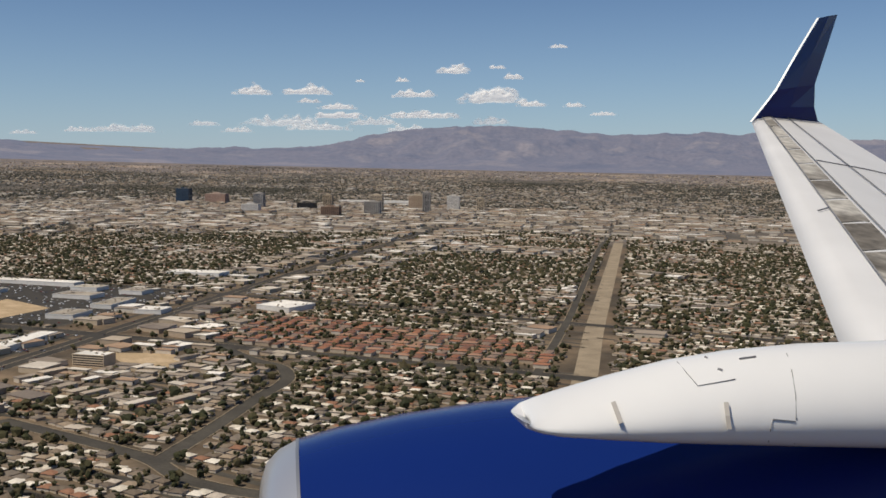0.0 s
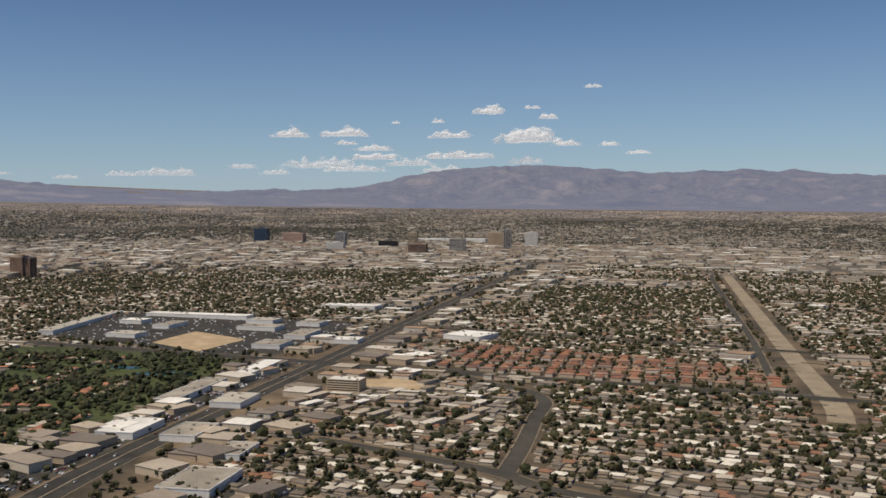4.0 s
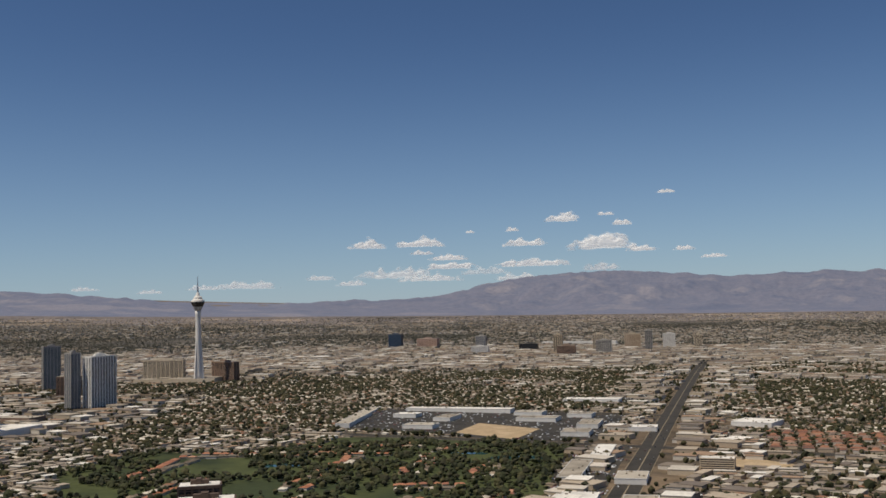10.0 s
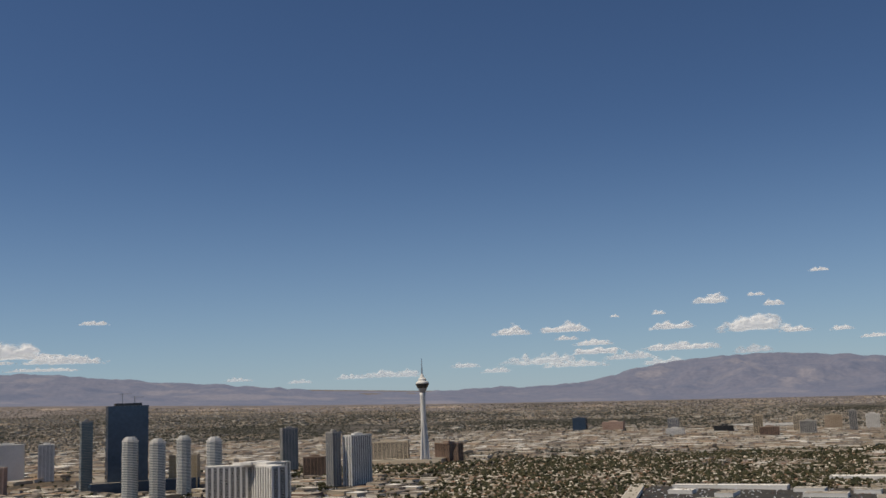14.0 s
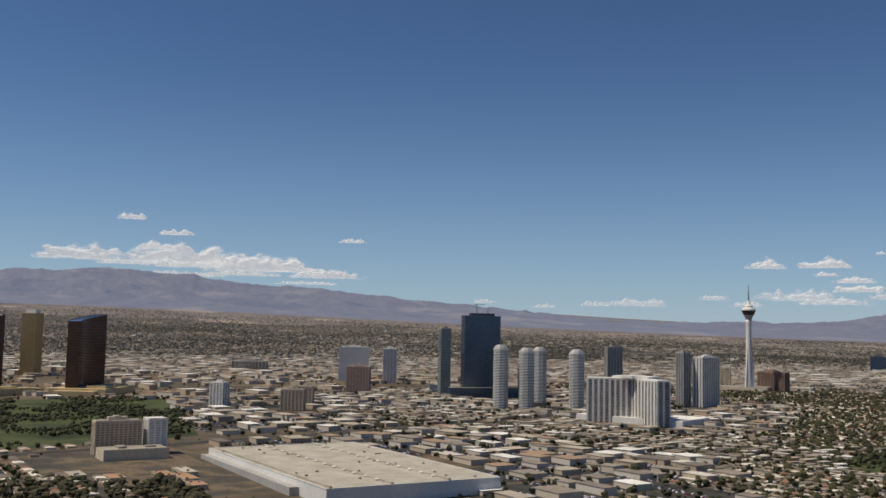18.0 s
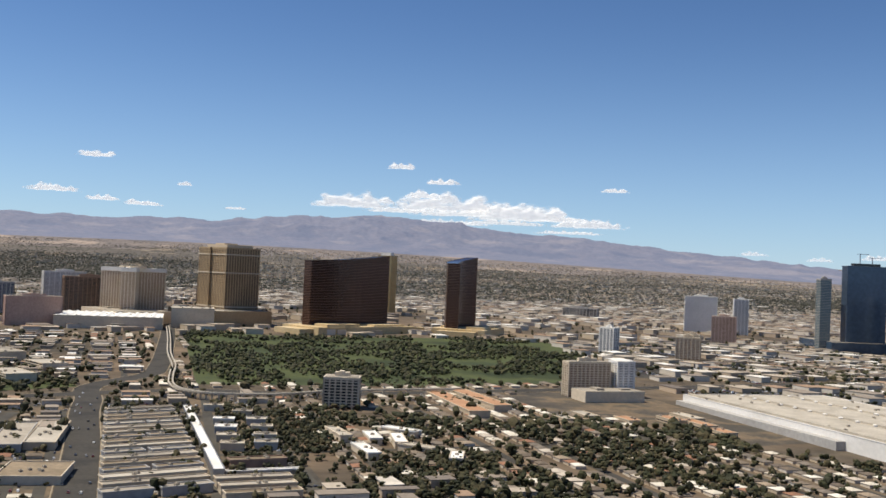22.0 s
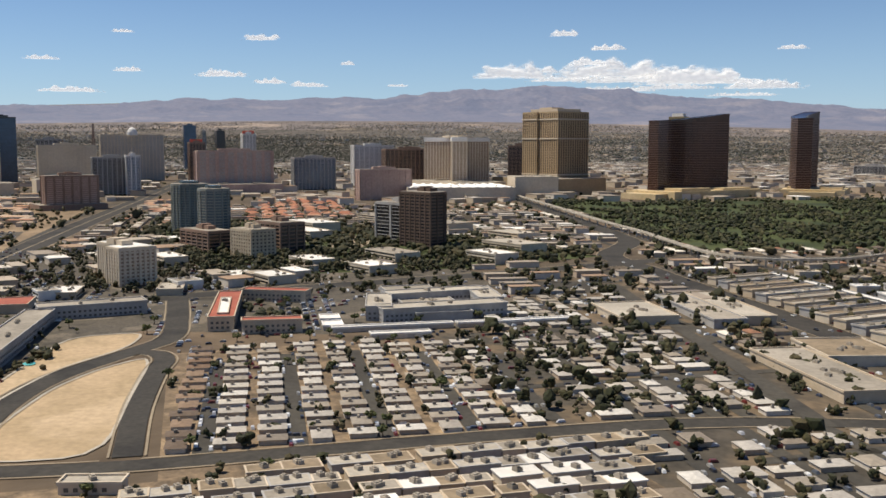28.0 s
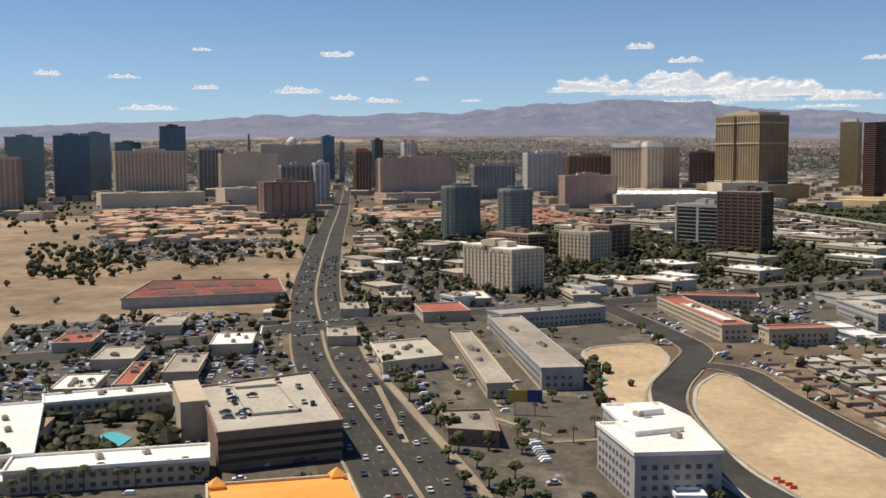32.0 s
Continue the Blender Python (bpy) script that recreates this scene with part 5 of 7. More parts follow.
# ---- landmarks to the north ----
X, Y = -175.0, 3550.0
z = gz(X)
obs = tagged(put("observation_tower", None, (X, Y, z)), "tall white concrete observation tower with a dark saucer-shaped top", "tower")
put("shaft", mesh("shaft", *lathe([(13, 0), (11.5, 25), (10, 70), (9.0, 130), (8.4, 190), (8.6, 214), (10, 224)], 14), PALE, smooth=True), parent=obs)
leg = mesh("leg", [(19, -2.6, 0), (19, 2.6, 0), (10, 2.6, 0), (10, -2.6, 0), (9.6, -2, 130), (9.6, 2, 130), (6, 2, 130), (6, -2, 130)], [(0, 1, 5, 4), (1, 2, 6, 5), (2, 3, 7, 6), (3, 0, 4, 7), (4, 5, 6, 7)], PALE)
for k in range(3):
    put("leg", leg, (0, 0, 0), 120 * k + 20, obs)
put("pod", mesh("pod", *lathe([(9, 222), (11, 230), (15, 238), (19, 246), (21.5, 252), (21.5, 254), (17, 256)], 28), GREYW, smooth=True), parent=obs)
put("pod_windows", mesh("pod_windows", *lathe([(15.4, 238.2), (19.4, 246), (21.9, 251.4), (21.9, 252.4), (21, 253)], 28), DARKG), parent=obs)
put("pod_roof", mesh("pod_roof", *lathe([(21, 254), (20, 258), (14, 262), (13.5, 267), (8, 272), (5, 279), (3, 284)], 24), PALE), parent=obs)
put("mast", mesh("mast", *lathe([(3.0, 282), (2.2, 300), (1.2, 320), (0.5, 335)], 8), STEEL), parent=obs)
tower("hotel_tower", "broad beige hotel slab at the foot of the observation tower", "hotel", -320, 3560, 20, rect(130, 22), 68, 22, BEIGE, DARKG, 14, podium=(260, 120, 12, 60, -20))
tower("hotel_tower", "dark brown hotel slab beside the observation tower", "hotel", -140, 3640, -15, rect(110, 22), 60, 20, BROWNW, DARKG, 14)

for x, y, r, h in ((-107, 2302, 10, 133), (-63, 2338, 30, 128), (-177, 2520, 10, 126), (-18, 2460, 30, 126)):
    t = tower("apartment_tower", "slender pale apartment tower with rounded balconies and a white crown", "apartment tower", x, y + 12, r, ring(15, 10, 1.15), h, 38, PALE, TEALG, 0, band=1.5, plant=False)
    put("crown", mesh("crown", *merge(prism(ring(13, 10, 1.1), h, h + 6), prism(ring(10, 10), h + 6, h + 9)), PALE), parent=t)
tower("apartment_tower", "broad white apartment tower with dark vertical window strips", "apartment tower", 84, 2858, 92, rect(84, 24), 120, 38, PALE, DARKG, 9, 3.4, band=1.0, roof=WHITE)
tower("apartment_tower", "slim blue-grey glass apartment tower", "apartment tower", 55, 2800, 80, rect(26, 24), 130, 40, GREYW, BLUEG, 8, 1.0)
tower("apartment_tower", "grey and white apartment tower with stepped top", "apartment tower", -455, 3222, 60, rect(48, 24), 126, 40, GREYW, TEALG, 9, 1.8)
tower("condominium_tower", "brown mid-rise condominium block with bands", "apartment tower", -220, 3060, 30, rect(60, 26), 52, 16, BROWNW, DARKG, 10)
tower("convention_hotel", "white three-winged hotel tower with dark window strips", "hotel", 235, 2335, 8, wing3(95, 27), 86, 29, PALE, DARKG, 11, 4.2, band=0.8, roof=WHITE, podium=(230, 130, 12, 0, 30), near=True)
ft = tower("hotel_tower", "unfinished tall dark blue glass hotel tower with cranes on its roof", "hotel", -372, 2530, 62, rect(96, 30), 206, 55, BLUEG, BLUEG, 0, band=0.7, plant=False, podium=(260, 190, 26, 40, 60))
put("plant_room", mesh("plant_room", *box(-30, -9, 208, 34, 9, 214), DARKG), parent=ft)
for px, hh in ((-12, 30), (18, 22)):
    put("crane_mast", mesh("crane_mast", *merge(box(px - .8, -.8, 208, px + .8, .8, 208 + hh), box(px - 8, -.6, 206 + hh, px + 22, .6, 207.2 + hh)), STEEL), parent=ft)
tower("hotel_tower", "slim light blue glass slab beside the dark tower", "hotel", -425, 2452, 62, rect(26, 26), 172, 45, GREYW, TEALG, 0, band=0.8)
tower("hotel_tower", "golden brown hotel slab behind the slim towers", "hotel", -300, 2650, 30, rect(70, 24), 82, 25, TAN, GOLD, 10)
tower("hotel_tower", "white casino hotel slab", "hotel", -1010, 2640, 50, rect(92, 24), 104, 32, PALE, PALE, 12, 2.4, roof=WHITE)
tower("hotel_tower", "second white casino hotel slab", "hotel", -900, 2690, 50, rect(40, 24), 103, 32, PALE, GREYW, 10, 2.4, roof=WHITE)
tower("hotel_tower", "brown hotel block with bright cornice", "hotel", -640, 2350, 40, rect(58, 30), 66, 20, PINKW, BROWNW, 8, 2)
tower("hotel_tower", "slim white and blue hotel tower", "hotel", -425, 1795, 20, rect(32, 22), 50, 15, PALE, BLUEG, 8, 2.5, roof=WHITE)
tower("hotel_tower", "tan hotel block with small windows", "hotel", -290, 1884, 40, rect(46, 22), 42, 13, TAN, BROWNW, 8, 2)
tower("hotel_tower", "short tan hotel block with windows", "hotel", -380, 1985, 40, rect(30, 20), 40, 12, BEIGE, BROWNW, 8, 2)
tower("office_building", "dark grey low office slab", "office", -1590, 2650, 40, rect(120, 40), 34, 9, GREYW, DARKG, 12)
tower("convention_hotel", "tan slab hotel with a regular grid of windows", "hotel", 128, 1290, 78, rect(60, 18), 44, 14, BEIGE, BROWNW, 6, 1.6, podium=(84, 40, 13, 10, -42), near=True)
tower("convention_hotel", "white stair and lift block of the slab hotel", "hotel", 142, 1338, 78, rect(24, 24), 46, 14, PALE, GREYW, 9, 2.4, plant=False, roof=WHITE)
hall = low_block("convention_hall", "huge low white convention hall with a pale roof", "hall", 430, 1430, -14, 380, 210, 15, PALE, CONCRETE, "", 26, 5, False)
vent = mesh("roof_vent", *lathe([(2.6, 0), (2.6, 0.9), (3.4, 1.2), (3.2, 1.7), (1.0, 2.1)], 10), PALE)
for k in range(26):
    put("roof_vent", vent, (-170 + k % 13 * 27, 40 if k < 13 else -30, 15.25), parent=hall)
for k in range(3):
    put("roof_step", mesh("roof_step", *box(-186, -100 + k * 70, 15.2, 186, -97 + k * 70, 17.5), CONCRETE), parent=hall)
put("loading_dock", mesh("loading_dock", *box(-188, -116, -2, 120, -105.1, 8), GREYW), parent=hall)
tower("apartment_tower", "dark brown twin apartment tower beside the golf course", "apartment tower", 1262, 1765, 35, rect(52, 24), 54, 17, DARKBR, DARKG, 7, 1.4, roof=WHITE, near=True)
tower("apartment_tower", "dark brown apartment tower beside the golf course", "apartment tower", 1215, 1815, 35, rect(40, 24), 56, 17, DARKBR, DARKG, 7, 1.4, roof=WHITE, near=True)
tower("hotel_building", "square tan hotel block among flats", "hotel", 152, 925, 60, rect(38, 30), 33, 10, BEIGE, DARKG, 6, 1.8, near=True)

for q in (bar(90, 1082, 258, 1040, 24), bar(78, 1122, 226, 1092, 22)):
    plan_block("long_apartment_block", "long low block with an orange-brown roof", "apartments", q, 6, TAN, CLAYBR, None, 0)
low_block("low_hall", "dark low exhibition hall with a pale roof", "hall", 150, 2560, 5, 90, 50, 9, BROWNW, CONCRETE, "", 4, 51, False)
# shops and roofs along the first roads
low_block("big_store", "large store with a bright white roof", "store", 1590, 2952, -12, 75, 70, 8, PALE, WHITE, "", 8, 21, False)
low_block("office_building", "yellow ochre office block with a white roof", "office", 1606, 2432, 5, 46, 26, 15, TAN, WHITE, "", 4, 22)
for x, y, r, w, d in ((815, 2830, 108, 330, 28), (960, 3010, 4, 240, 32), (1130, 2990, 4, 60, 40), (1300, 2850, -80, 90, 40), (1315, 2720, -80, 60, 50), (1435, 2330, 100, 150, 30), (1425, 2500, 100, 130, 28), (1520, 2300, 100, 60, 40), (1500, 2130, 100, 70, 44), (1410, 2814, 10, 50, 40), (1570, 2140, 100, 60, 40), (1660, 2090, 100, 50, 30), (1690, 1990, 100, 70, 50), (1180, 2900, 5, 80, 46), (1010, 2720, 5, 60, 40), (900, 2880, 5, 50, 36), (1240, 2990, 5, 50, 40), (1000, 2860, 95, 70, 36)):
    low_block("store_building", "long low flat-roofed store beside a parking lot", "store", x, y, r, w, d, 7, PALE, (WHITE, GREYROOF, CONCRETE)[int(x) % 3], "stores round the mall", 5, int(x), False)
low_block("school_hall", "long white-roofed school hall", "school", 1175, 3290, 5, 130, 50, 8, PALE, WHITE, "", 6, 31, False)
for x, y, w, d, h, wall, glass, label in ((-740, 5960, 70, 50, 75, BLUEG, BLUEG, "blue glass showroom block downtown"), (-560, 6000, 110, 60, 50, PINKW, BROWNW, "brown showroom block downtown"), (-112, 5690, 48, 40, 75, GREYW, BLUEG, "grey office tower downtown"), (344, 5540, 40, 36, 85, TAN, DARKG, "tan casino hotel tower downtown"), (470, 5800, 60, 40, 80, BEIGE, DARKG, "beige casino hotel downtown"), (560, 5560, 70, 40, 60, GREYW, DARKG, "grey court building downtown"), (690, 5900, 34, 30, 95, GREYW, DARKG, "slim grey bank tower downtown"), (733, 6160, 60, 34, 72, PALE, GREYW, "white casino hotel downtown"), (880, 6150, 36, 30, 66, BEIGE, DARKG, "pale office block downtown"), (560, 6100, 80, 50, 70, TAN, BROWNW, "tan casino hotel slab downtown"), (430, 5400, 80, 50, 40, BROWNW, DARKG, "dark office block downtown"), (120, 5750, 90, 40, 34, DARKG, DARKG, "low dark office block downtown"), (-30, 5480, 80, 40, 32, PALE, GREYW, "low white office block downtown")):
    tower("downtown_tower", label, "office tower", x, y, 12, rect(w, d), h, max(8, h // 4), wall, glass, 9, 2)
low_block("market_hall", "very long white-roofed hall downtown", "hall", 150, 6500, 8, 420, 60, 18, PALE, WHITE, "", 6, 41, False)

# ---- hotels of the boulevard ----
def taper_slab(name, label, x, y, rot, w, d, sag, h0, h1, floors):
    """A curved bronze slab whose top sweeps up at one end."""
    z = gz(x)
    top = tagged(put(name, None, (x, y, z), rot), label, "hotel")
    poly = arc_slab(w, d, sag, 14)
    rise = lambda px: h0 + (h1 - h0) * min(1, max(0, (px + w / 2) / w)) ** 1.7
    n = len(poly)
    v = [(a, b, 0) for a, b in poly] + [(a, b, rise(a)) for a, b in poly]
    half = n // 2
    f = [(i, (i + 1) % n, n + (i + 1) % n, n + i) for i in range(n)] + [(n + i, n + i + 1, n + n - 2 - i, n + n - 1 - i) for i in range(half - 1)]
    put("glass_wall", mesh("glass_wall", v, f, BRONZE), parent=top)
    edge = offset(poly, 0.45)
    step = h0 / floors
    me = mesh("floor_band", *prism(edge, -0.55, 0.55), LINE)
    for k in range(1, floors + 1):
        put("floor_band", me, (0, 0, k * step - 1), parent=top)
    rim = [(a, b, rise(a) - 2.2) for a, b in edge] + [(a, b, rise(a) + 0.6) for a, b in edge]
    put("cornice", mesh("cornice", rim, [(i, (i + 1) % n, n + (i + 1) % n, n + i) for i in range(n)], BRONZE), parent=top)
    put("podium", mesh("podium", *merge(box(-w * 0.62, -70, -4, w * 0.62, 60, 15), box(-w * 0.5, -64, 15, -w * 0.1, -20, 21), box(w * 0.1, -60, 15, w * 0.5, -10, 19), box(-w * 0.78, -52, -4, -w * 0.62, 40, 11), box(w * 0.62, -58, -4, w * 0.8, 30, 12)), GOLDSAND), parent=top)
    put("podium_roof", mesh("podium_roof", *merge(box(-w * 0.62 + 1, -69, 15, w * 0.62 - 1, 59, 15.5), box(-w * 0.3, 34, 15, w * 0.1, 52, 19), box(w * 0.2, 30, 15, w * 0.45, 50, 20)), GOLDSAND), parent=top)
    return top


taper_slab("resort_tower", "wide curved bronze glass resort tower with a sweeping roofline", -900, 1432, 104, 228, 26, 26, 158, 176, 44)
taper_slab("resort_tower", "curved bronze glass resort tower seen end-on", -862, 1724, 132, 150, 30, 22, 166, 184, 46)
gold = tower("hotel_tower", "slim golden glass hotel tower with a white crown", "hotel", -1558, 1866, 30, rect(46, 34), 180, 50, GOLD, GOLD, 9, 1.4, band=0.8, plant=False)
put("crown", mesh("crown", *box(-17, -10, 181, 17, 10, 191), PALE), parent=gold)
PZ = [(-55, -47), (-8, -47), (-8, -42), (55, -42), (55, 47), (-55, 47)]
pz = tower("resort_tower", "massive beige stone resort tower with columns and cornices", "hotel", -1112, 1215, 13, PZ, 176, 50, GOLDSTONE, DARKBR, 7, 2.4, band=1.0, podium=(210, 150, 34, 0, -20), near=True)
for zz in (40, 118, 160):
    put("cornice", mesh("cornice", *prism(offset(PZ, 2.2), zz, zz + 2.6), BEIGE), parent=pz)
put("upper_storey", mesh("upper_storey", *merge(box(-44, -34, 177, 44, 34, 184), box(-30, -20, 184, 10, 14, 188)), TAN), parent=pz)
vn = tower("resort_tower", "beige three-winged resort tower with white balustrade", "hotel", -1190, 1012, 10, wing3(74, 30), 118, 35, BEIGE, BROWNW, 7, 2.2, band=1.2, podium=(200, 130, 26, 20, -20))
put("cornice", mesh("cornice", *prism(offset(wing3(74, 30), 1.8), 112, 121), PALE), parent=vn)
expo = low_block("exhibition_hall", "broad low exhibition hall with a ribbed white roof", "hall", -1010, 930, 74, 210, 190, 24, BEIGE, BRIGHT, "", 12, 8, False)
for k in range(11):
    put("roof_ridge", mesh("roof_ridge", [(-100 + k * 18, -92, 24.2), (-88 + k * 18, -92, 24.2), (-88 + k * 18, 92, 24.2), (-100 + k * 18, 92, 24.2), (-94 + k * 18, -90, 27), (-94 + k * 18, 90, 27)], [(0, 1, 4), (1, 2, 5, 4), (2, 3, 5), (3, 0, 4, 5)], BRIGHT), parent=expo)
low_block("exhibition_hall", "tall beige link building of the exhibition hall", "hall", -1000, 1100, 74, 90, 90, 42, BEIGE, CONCRETE, "", 10, 9, False)
tower("hotel_tower", "dark bronze slab behind the beige resort", "hotel", -1330, 1240, 60, rect(58, 24), 100, 30, BROWNW, DARKG, 9)
for n, x, y0, y1, h, fl, wall, glass, pier, label in (
    ("hotel_tower", -1500, -262, -190, 132, 38, TEALG, TEALG, 0, "teal glass hotel tower with a slanted front"),
    ("hotel_tower", -1250, -300, -218, 94, 28, BEIGE, BROWNW, 9, "beige hotel slab with small windows"),
    ("hotel_tower", -1600, -176, -104, 136, 45, BLUEG, BLUEG, 0, "dark blue glass hotel slab"),
    ("hotel_tower", -1950, -125, -56, 146, 45, TEALG, TEALG, 0, "pale blue glass curved hotel tower"),
    ("hotel_tower", -2200, -40, 28, 126, 40, BLUEG, TEALG, 0, "blue-grey glass hotel tower far off"),
    ("hotel_tower", -1750, 50, 108, 160, 50, DARKG, BLUEG, 0, "tall dark blue glass hotel tower"),
    ("hotel_tower", -1900, 152, 212, 108, 33, GREYW, DARKG, 10, "dark grey hotel block"),
    ("hotel_tower", -1300, 250, 326, 76, 25, GREYW, DARKG, 10, "dark grey hotel slab"),
    ("hotel_tower", -1280, 314, 341, 80, 26, PALE, BLUEG, 8, "white and blue end tower of a hotel"),
    ("hotel_tower", -2600, 620, 660, 150, 40, BLUEG, BLUEG, 0, "distant blue glass hotel tower"),
    ("hotel_tower", -2600, 680, 692, 132, 38, GREYW, TEALG, 8, "distant slim pale tower"),
    ("hotel_tower", -1700, 503, 541, 102, 30, BROWNW, DARKG, 8, "dark hotel tower with a red rooftop sign"),
    ("hotel_tower", -1900, 605, 628, 132, 38, DARKG, DARKG, 0, "slim dark glass tower"),
    ("hotel_tower", -1800, 656, 690, 124, 36, PALE, GREYW, 8, "grey hotel tower with a red rooftop sign"),
    ("hotel_tower", -1380, 686, 783, 72, 22, GREYW, BLUEG, 9, "grey-blue hotel slab with ribbed front"),
    ("hotel_tower", -1500, 866, 968, 98, 30, PALE, GREYW, 12, "white hotel slab with blank end walls"),
    ("hotel_tower", -1320, 884, 1008, 92, 28, BROWNW, DARKG, 10, "brown and white hotel blocks"),
    ("hotel_tower", -1000, 718, 826, 58, 16, PINKW, PINKW, 12, "pinkish brown windowless hotel garage block")):
    t = tower(n, label, "hotel", x, (y0 + y1) / 2, 92, rect(y1 - y0, 26), h, fl, wall, glass, pier, 1.8, band=1.1 if pier else 0.6)
    if "red rooftop" in label:
        put("roof_sign", mesh("roof_sign", *box(-15, -1, h + 2, 15, 1, h + 9), REDSIGN), parent=t)
tower("resort_tower", "big beige resort hotel with wide wings and pale piers", "hotel", -1370, 10, 95, arc_slab(136, 30, 14), 104, 30, BEIGE, BROWNW, 7, 2.4, podium=(190, 90, 26, -10, -50))
tower("resort_tower", "beige curved hotel slab with podium", "hotel", -1430, 210, 95, arc_slab(118, 26, 18), 98, 28, BEIGE, BEIGE, 8, 2.0, podium=(150, 90, 30, 0, -60))
bl = tower("resort_tower", "wide pale resort hotel with a small dome", "hotel", -1900, 388, 92, arc_slab(160, 30, 20), 120, 35, BEIGE, GREYW, 8, 2, plant=False)
put("dome", mesh("dome", *lathe([(13, 120), (13, 128), (10, 135), (5, 139), (1, 141)], 14), PALE), parent=bl)
tower("resort_tower", "grey and pink striped hotel slab", "hotel", -1350, 548, 92, rect(162, 30), 88, 28, PINKW, GREYW, 20, 7, podium=(180, 80, 18, 0, -30))
tower("hotel_tower", "reddish brown hotel with dark glass strips", "hotel", -920, 192, 102, rect(84, 30), 55, 17, BROWNW, PINKW, 14, 3.4, podium=(110, 70, 9, 0, 10))
eif = tagged(put("lattice_tower", None, (-2050, 300, gz(-2050))), "slim dark lattice replica tower", "tower")
for a in range(4):
    q = [(16, 0), (9, 30), (5, 60), (2, 110), (0.6, 150)]
    sx, sy = (1, 1, -1, -1)[a], (1, -1, -1, 1)[a]
    v = [(sx * r + e, sy * r + g, zz) for r, zz in q for e, g in ((-1.5, -1.5), (1.5, -1.5), (1.5, 1.5), (-1.5, 1.5))]
    f = [(4 * k + i, 4 * k + (i + 1) % 4, 4 * k + 4 + (i + 1) % 4, 4 * k + 4 + i) for k in range(4) for i in range(4)]
    put("leg", mesh("leg", v, f, BROWNW), parent=eif)
put("deck", mesh("deck", *merge(box(-11, -11, 30, 11, 11, 33), box(-6.5, -6.5, 60, 6.5, 6.5, 63)), BROWNW), parent=eif)

# ---- office park and the near blocks ----
for x, y, h, w in ((-455, 318, 62, 38), (-300, 322, 64, 28)):
    t = tower("apartment_tower", "grey-green apartment tower with balconies and rounded corners", "apartment tower", x, y, 20, ring(w / 2 + 3, 12, 1.1), h, 20, mat("grey_green_panel", [(0.2, 0.21, 0.185), (0.25, 0.26, 0.23)], 0.8, 3, 0.2), TEALG, 7, 1.5, band=1.0, plant=False)
    put("crown", mesh("crown", *merge(prism(ring(w / 3, 10), h, h + 5)), TEALG), parent=t)
tower("office_tower", "dark brown office tower with striped brick bands", "office", -205, 545, 20, [(-26, -16), (26, -16), (26, 4), (14, 18), (-14, 18), (-26, 4)], 62, 17, DARKBR, DARKG, 8, 1.6, band=1.8, near=True)
tower("office_tower", "dark glass office block with a pale frame", "office", -270, 540, 18, rect(58, 34), 46, 11, GREYW, DARKG, 26, 3, band=0.6, near=True)
tower("office_building", "tan office block with a grid of square windows", "office", -175, 340, 20, rect(38, 28), 29, 8, TAN, DARKG, 5, 2.2, band=2.0, near=True)
tower("office_building", "dark brown office block behind the tan one", "office", -215, 378, 20, rect(48, 30), 32, 8, BROWNW, DARKG, 9, 2)
tower("office_building", "wide brown office block with horizontal bands", "office", -255, 305, 20, rect(60, 28), 22, 6, BROWNW, DARKG, 12, 2)
tower("suite_hotel", "white suite hotel with rows of small windows", "hotel", -45, 204, 20, [(-38, -10), (6, -10), (6, -22), (30, -22), (30, 10), (-38, 10)], 31, 10, BEIGE, BROWNW, 4.4, 2.2, band=1.6, roof=WHITE, near=True)
for x, y, w, d, h in ((-150, 250, 50, 24, 9), (-110, 470, 60, 30, 9), (-60, 560, 50, 30, 10), (-330, 440, 70, 30, 12), (-30, 420, 46, 30, 8), (-420, 470, 80, 40, 14), (-500, 600, 90, 40, 12), (-380, 640, 80, 40, 12), (-250, 680, 60, 34, 9), (-130, 620, 70, 36, 11), (0, 320, 40, 26, 7), (-90, 380, 46, 28, 8)):
    low_block("office_building", "low office building with a pale flat roof among trees", "office", x, y, 12, w, d, h, BEIGE, (WHITE, CONCRETE, GREYROOF)[int(-x) % 3], "low offices", 4, int(abs(x)))
# curved street blocks
WR = 167.7
rr7 = random.Random(17)


plan_block("white_hotel", "four-storey grey and white hotel with a bright stepped white roof", "hotel", [(415, 52), (422, 78), (384, 91), (363, 92), (358, 72), (382, 66), (380, 58)], 15, GREYW, WHITE, units=4, steps=((385, 62, 398, 80, 2.2), (366, 76, 376, 86, 2.6)))
plan_block("motel", "grey three-storey motel wing with a long pale roof", "motel", bar(276, 96, 128, 130, 19), 8.5, GREYW, GREYROOF, units=5)
plan_block("motel", "grey motel cross wing with a pale roof", "motel", bar(118, 128, 112, 200, 21), 8.5, GREYW, GREYROOF, units=3)
plan_block("red_motel", "red-roofed motel wing beside a green court", "motel", bar(206, 238, 92, 266, 17), 8, TAN, REDROOF, units=0)
plan_block("red_motel", "red-roofed motel cross wing", "motel", bar(214, 250, 222, 288, 13), 8, TAN, REDROOF, units=0)
plan_block("red_motel", "red-roofed back wing of a motel", "motel", bar(84, 278, 112, 322, 15), 8, TAN, REDROOF, units=0)
low_block("motel_roof_deck", "narrow white roof over a red motel wing", "roof", 160, 249, WR, 70, 7, 9.2, TAN, WHITE, "", 2, 6, False)
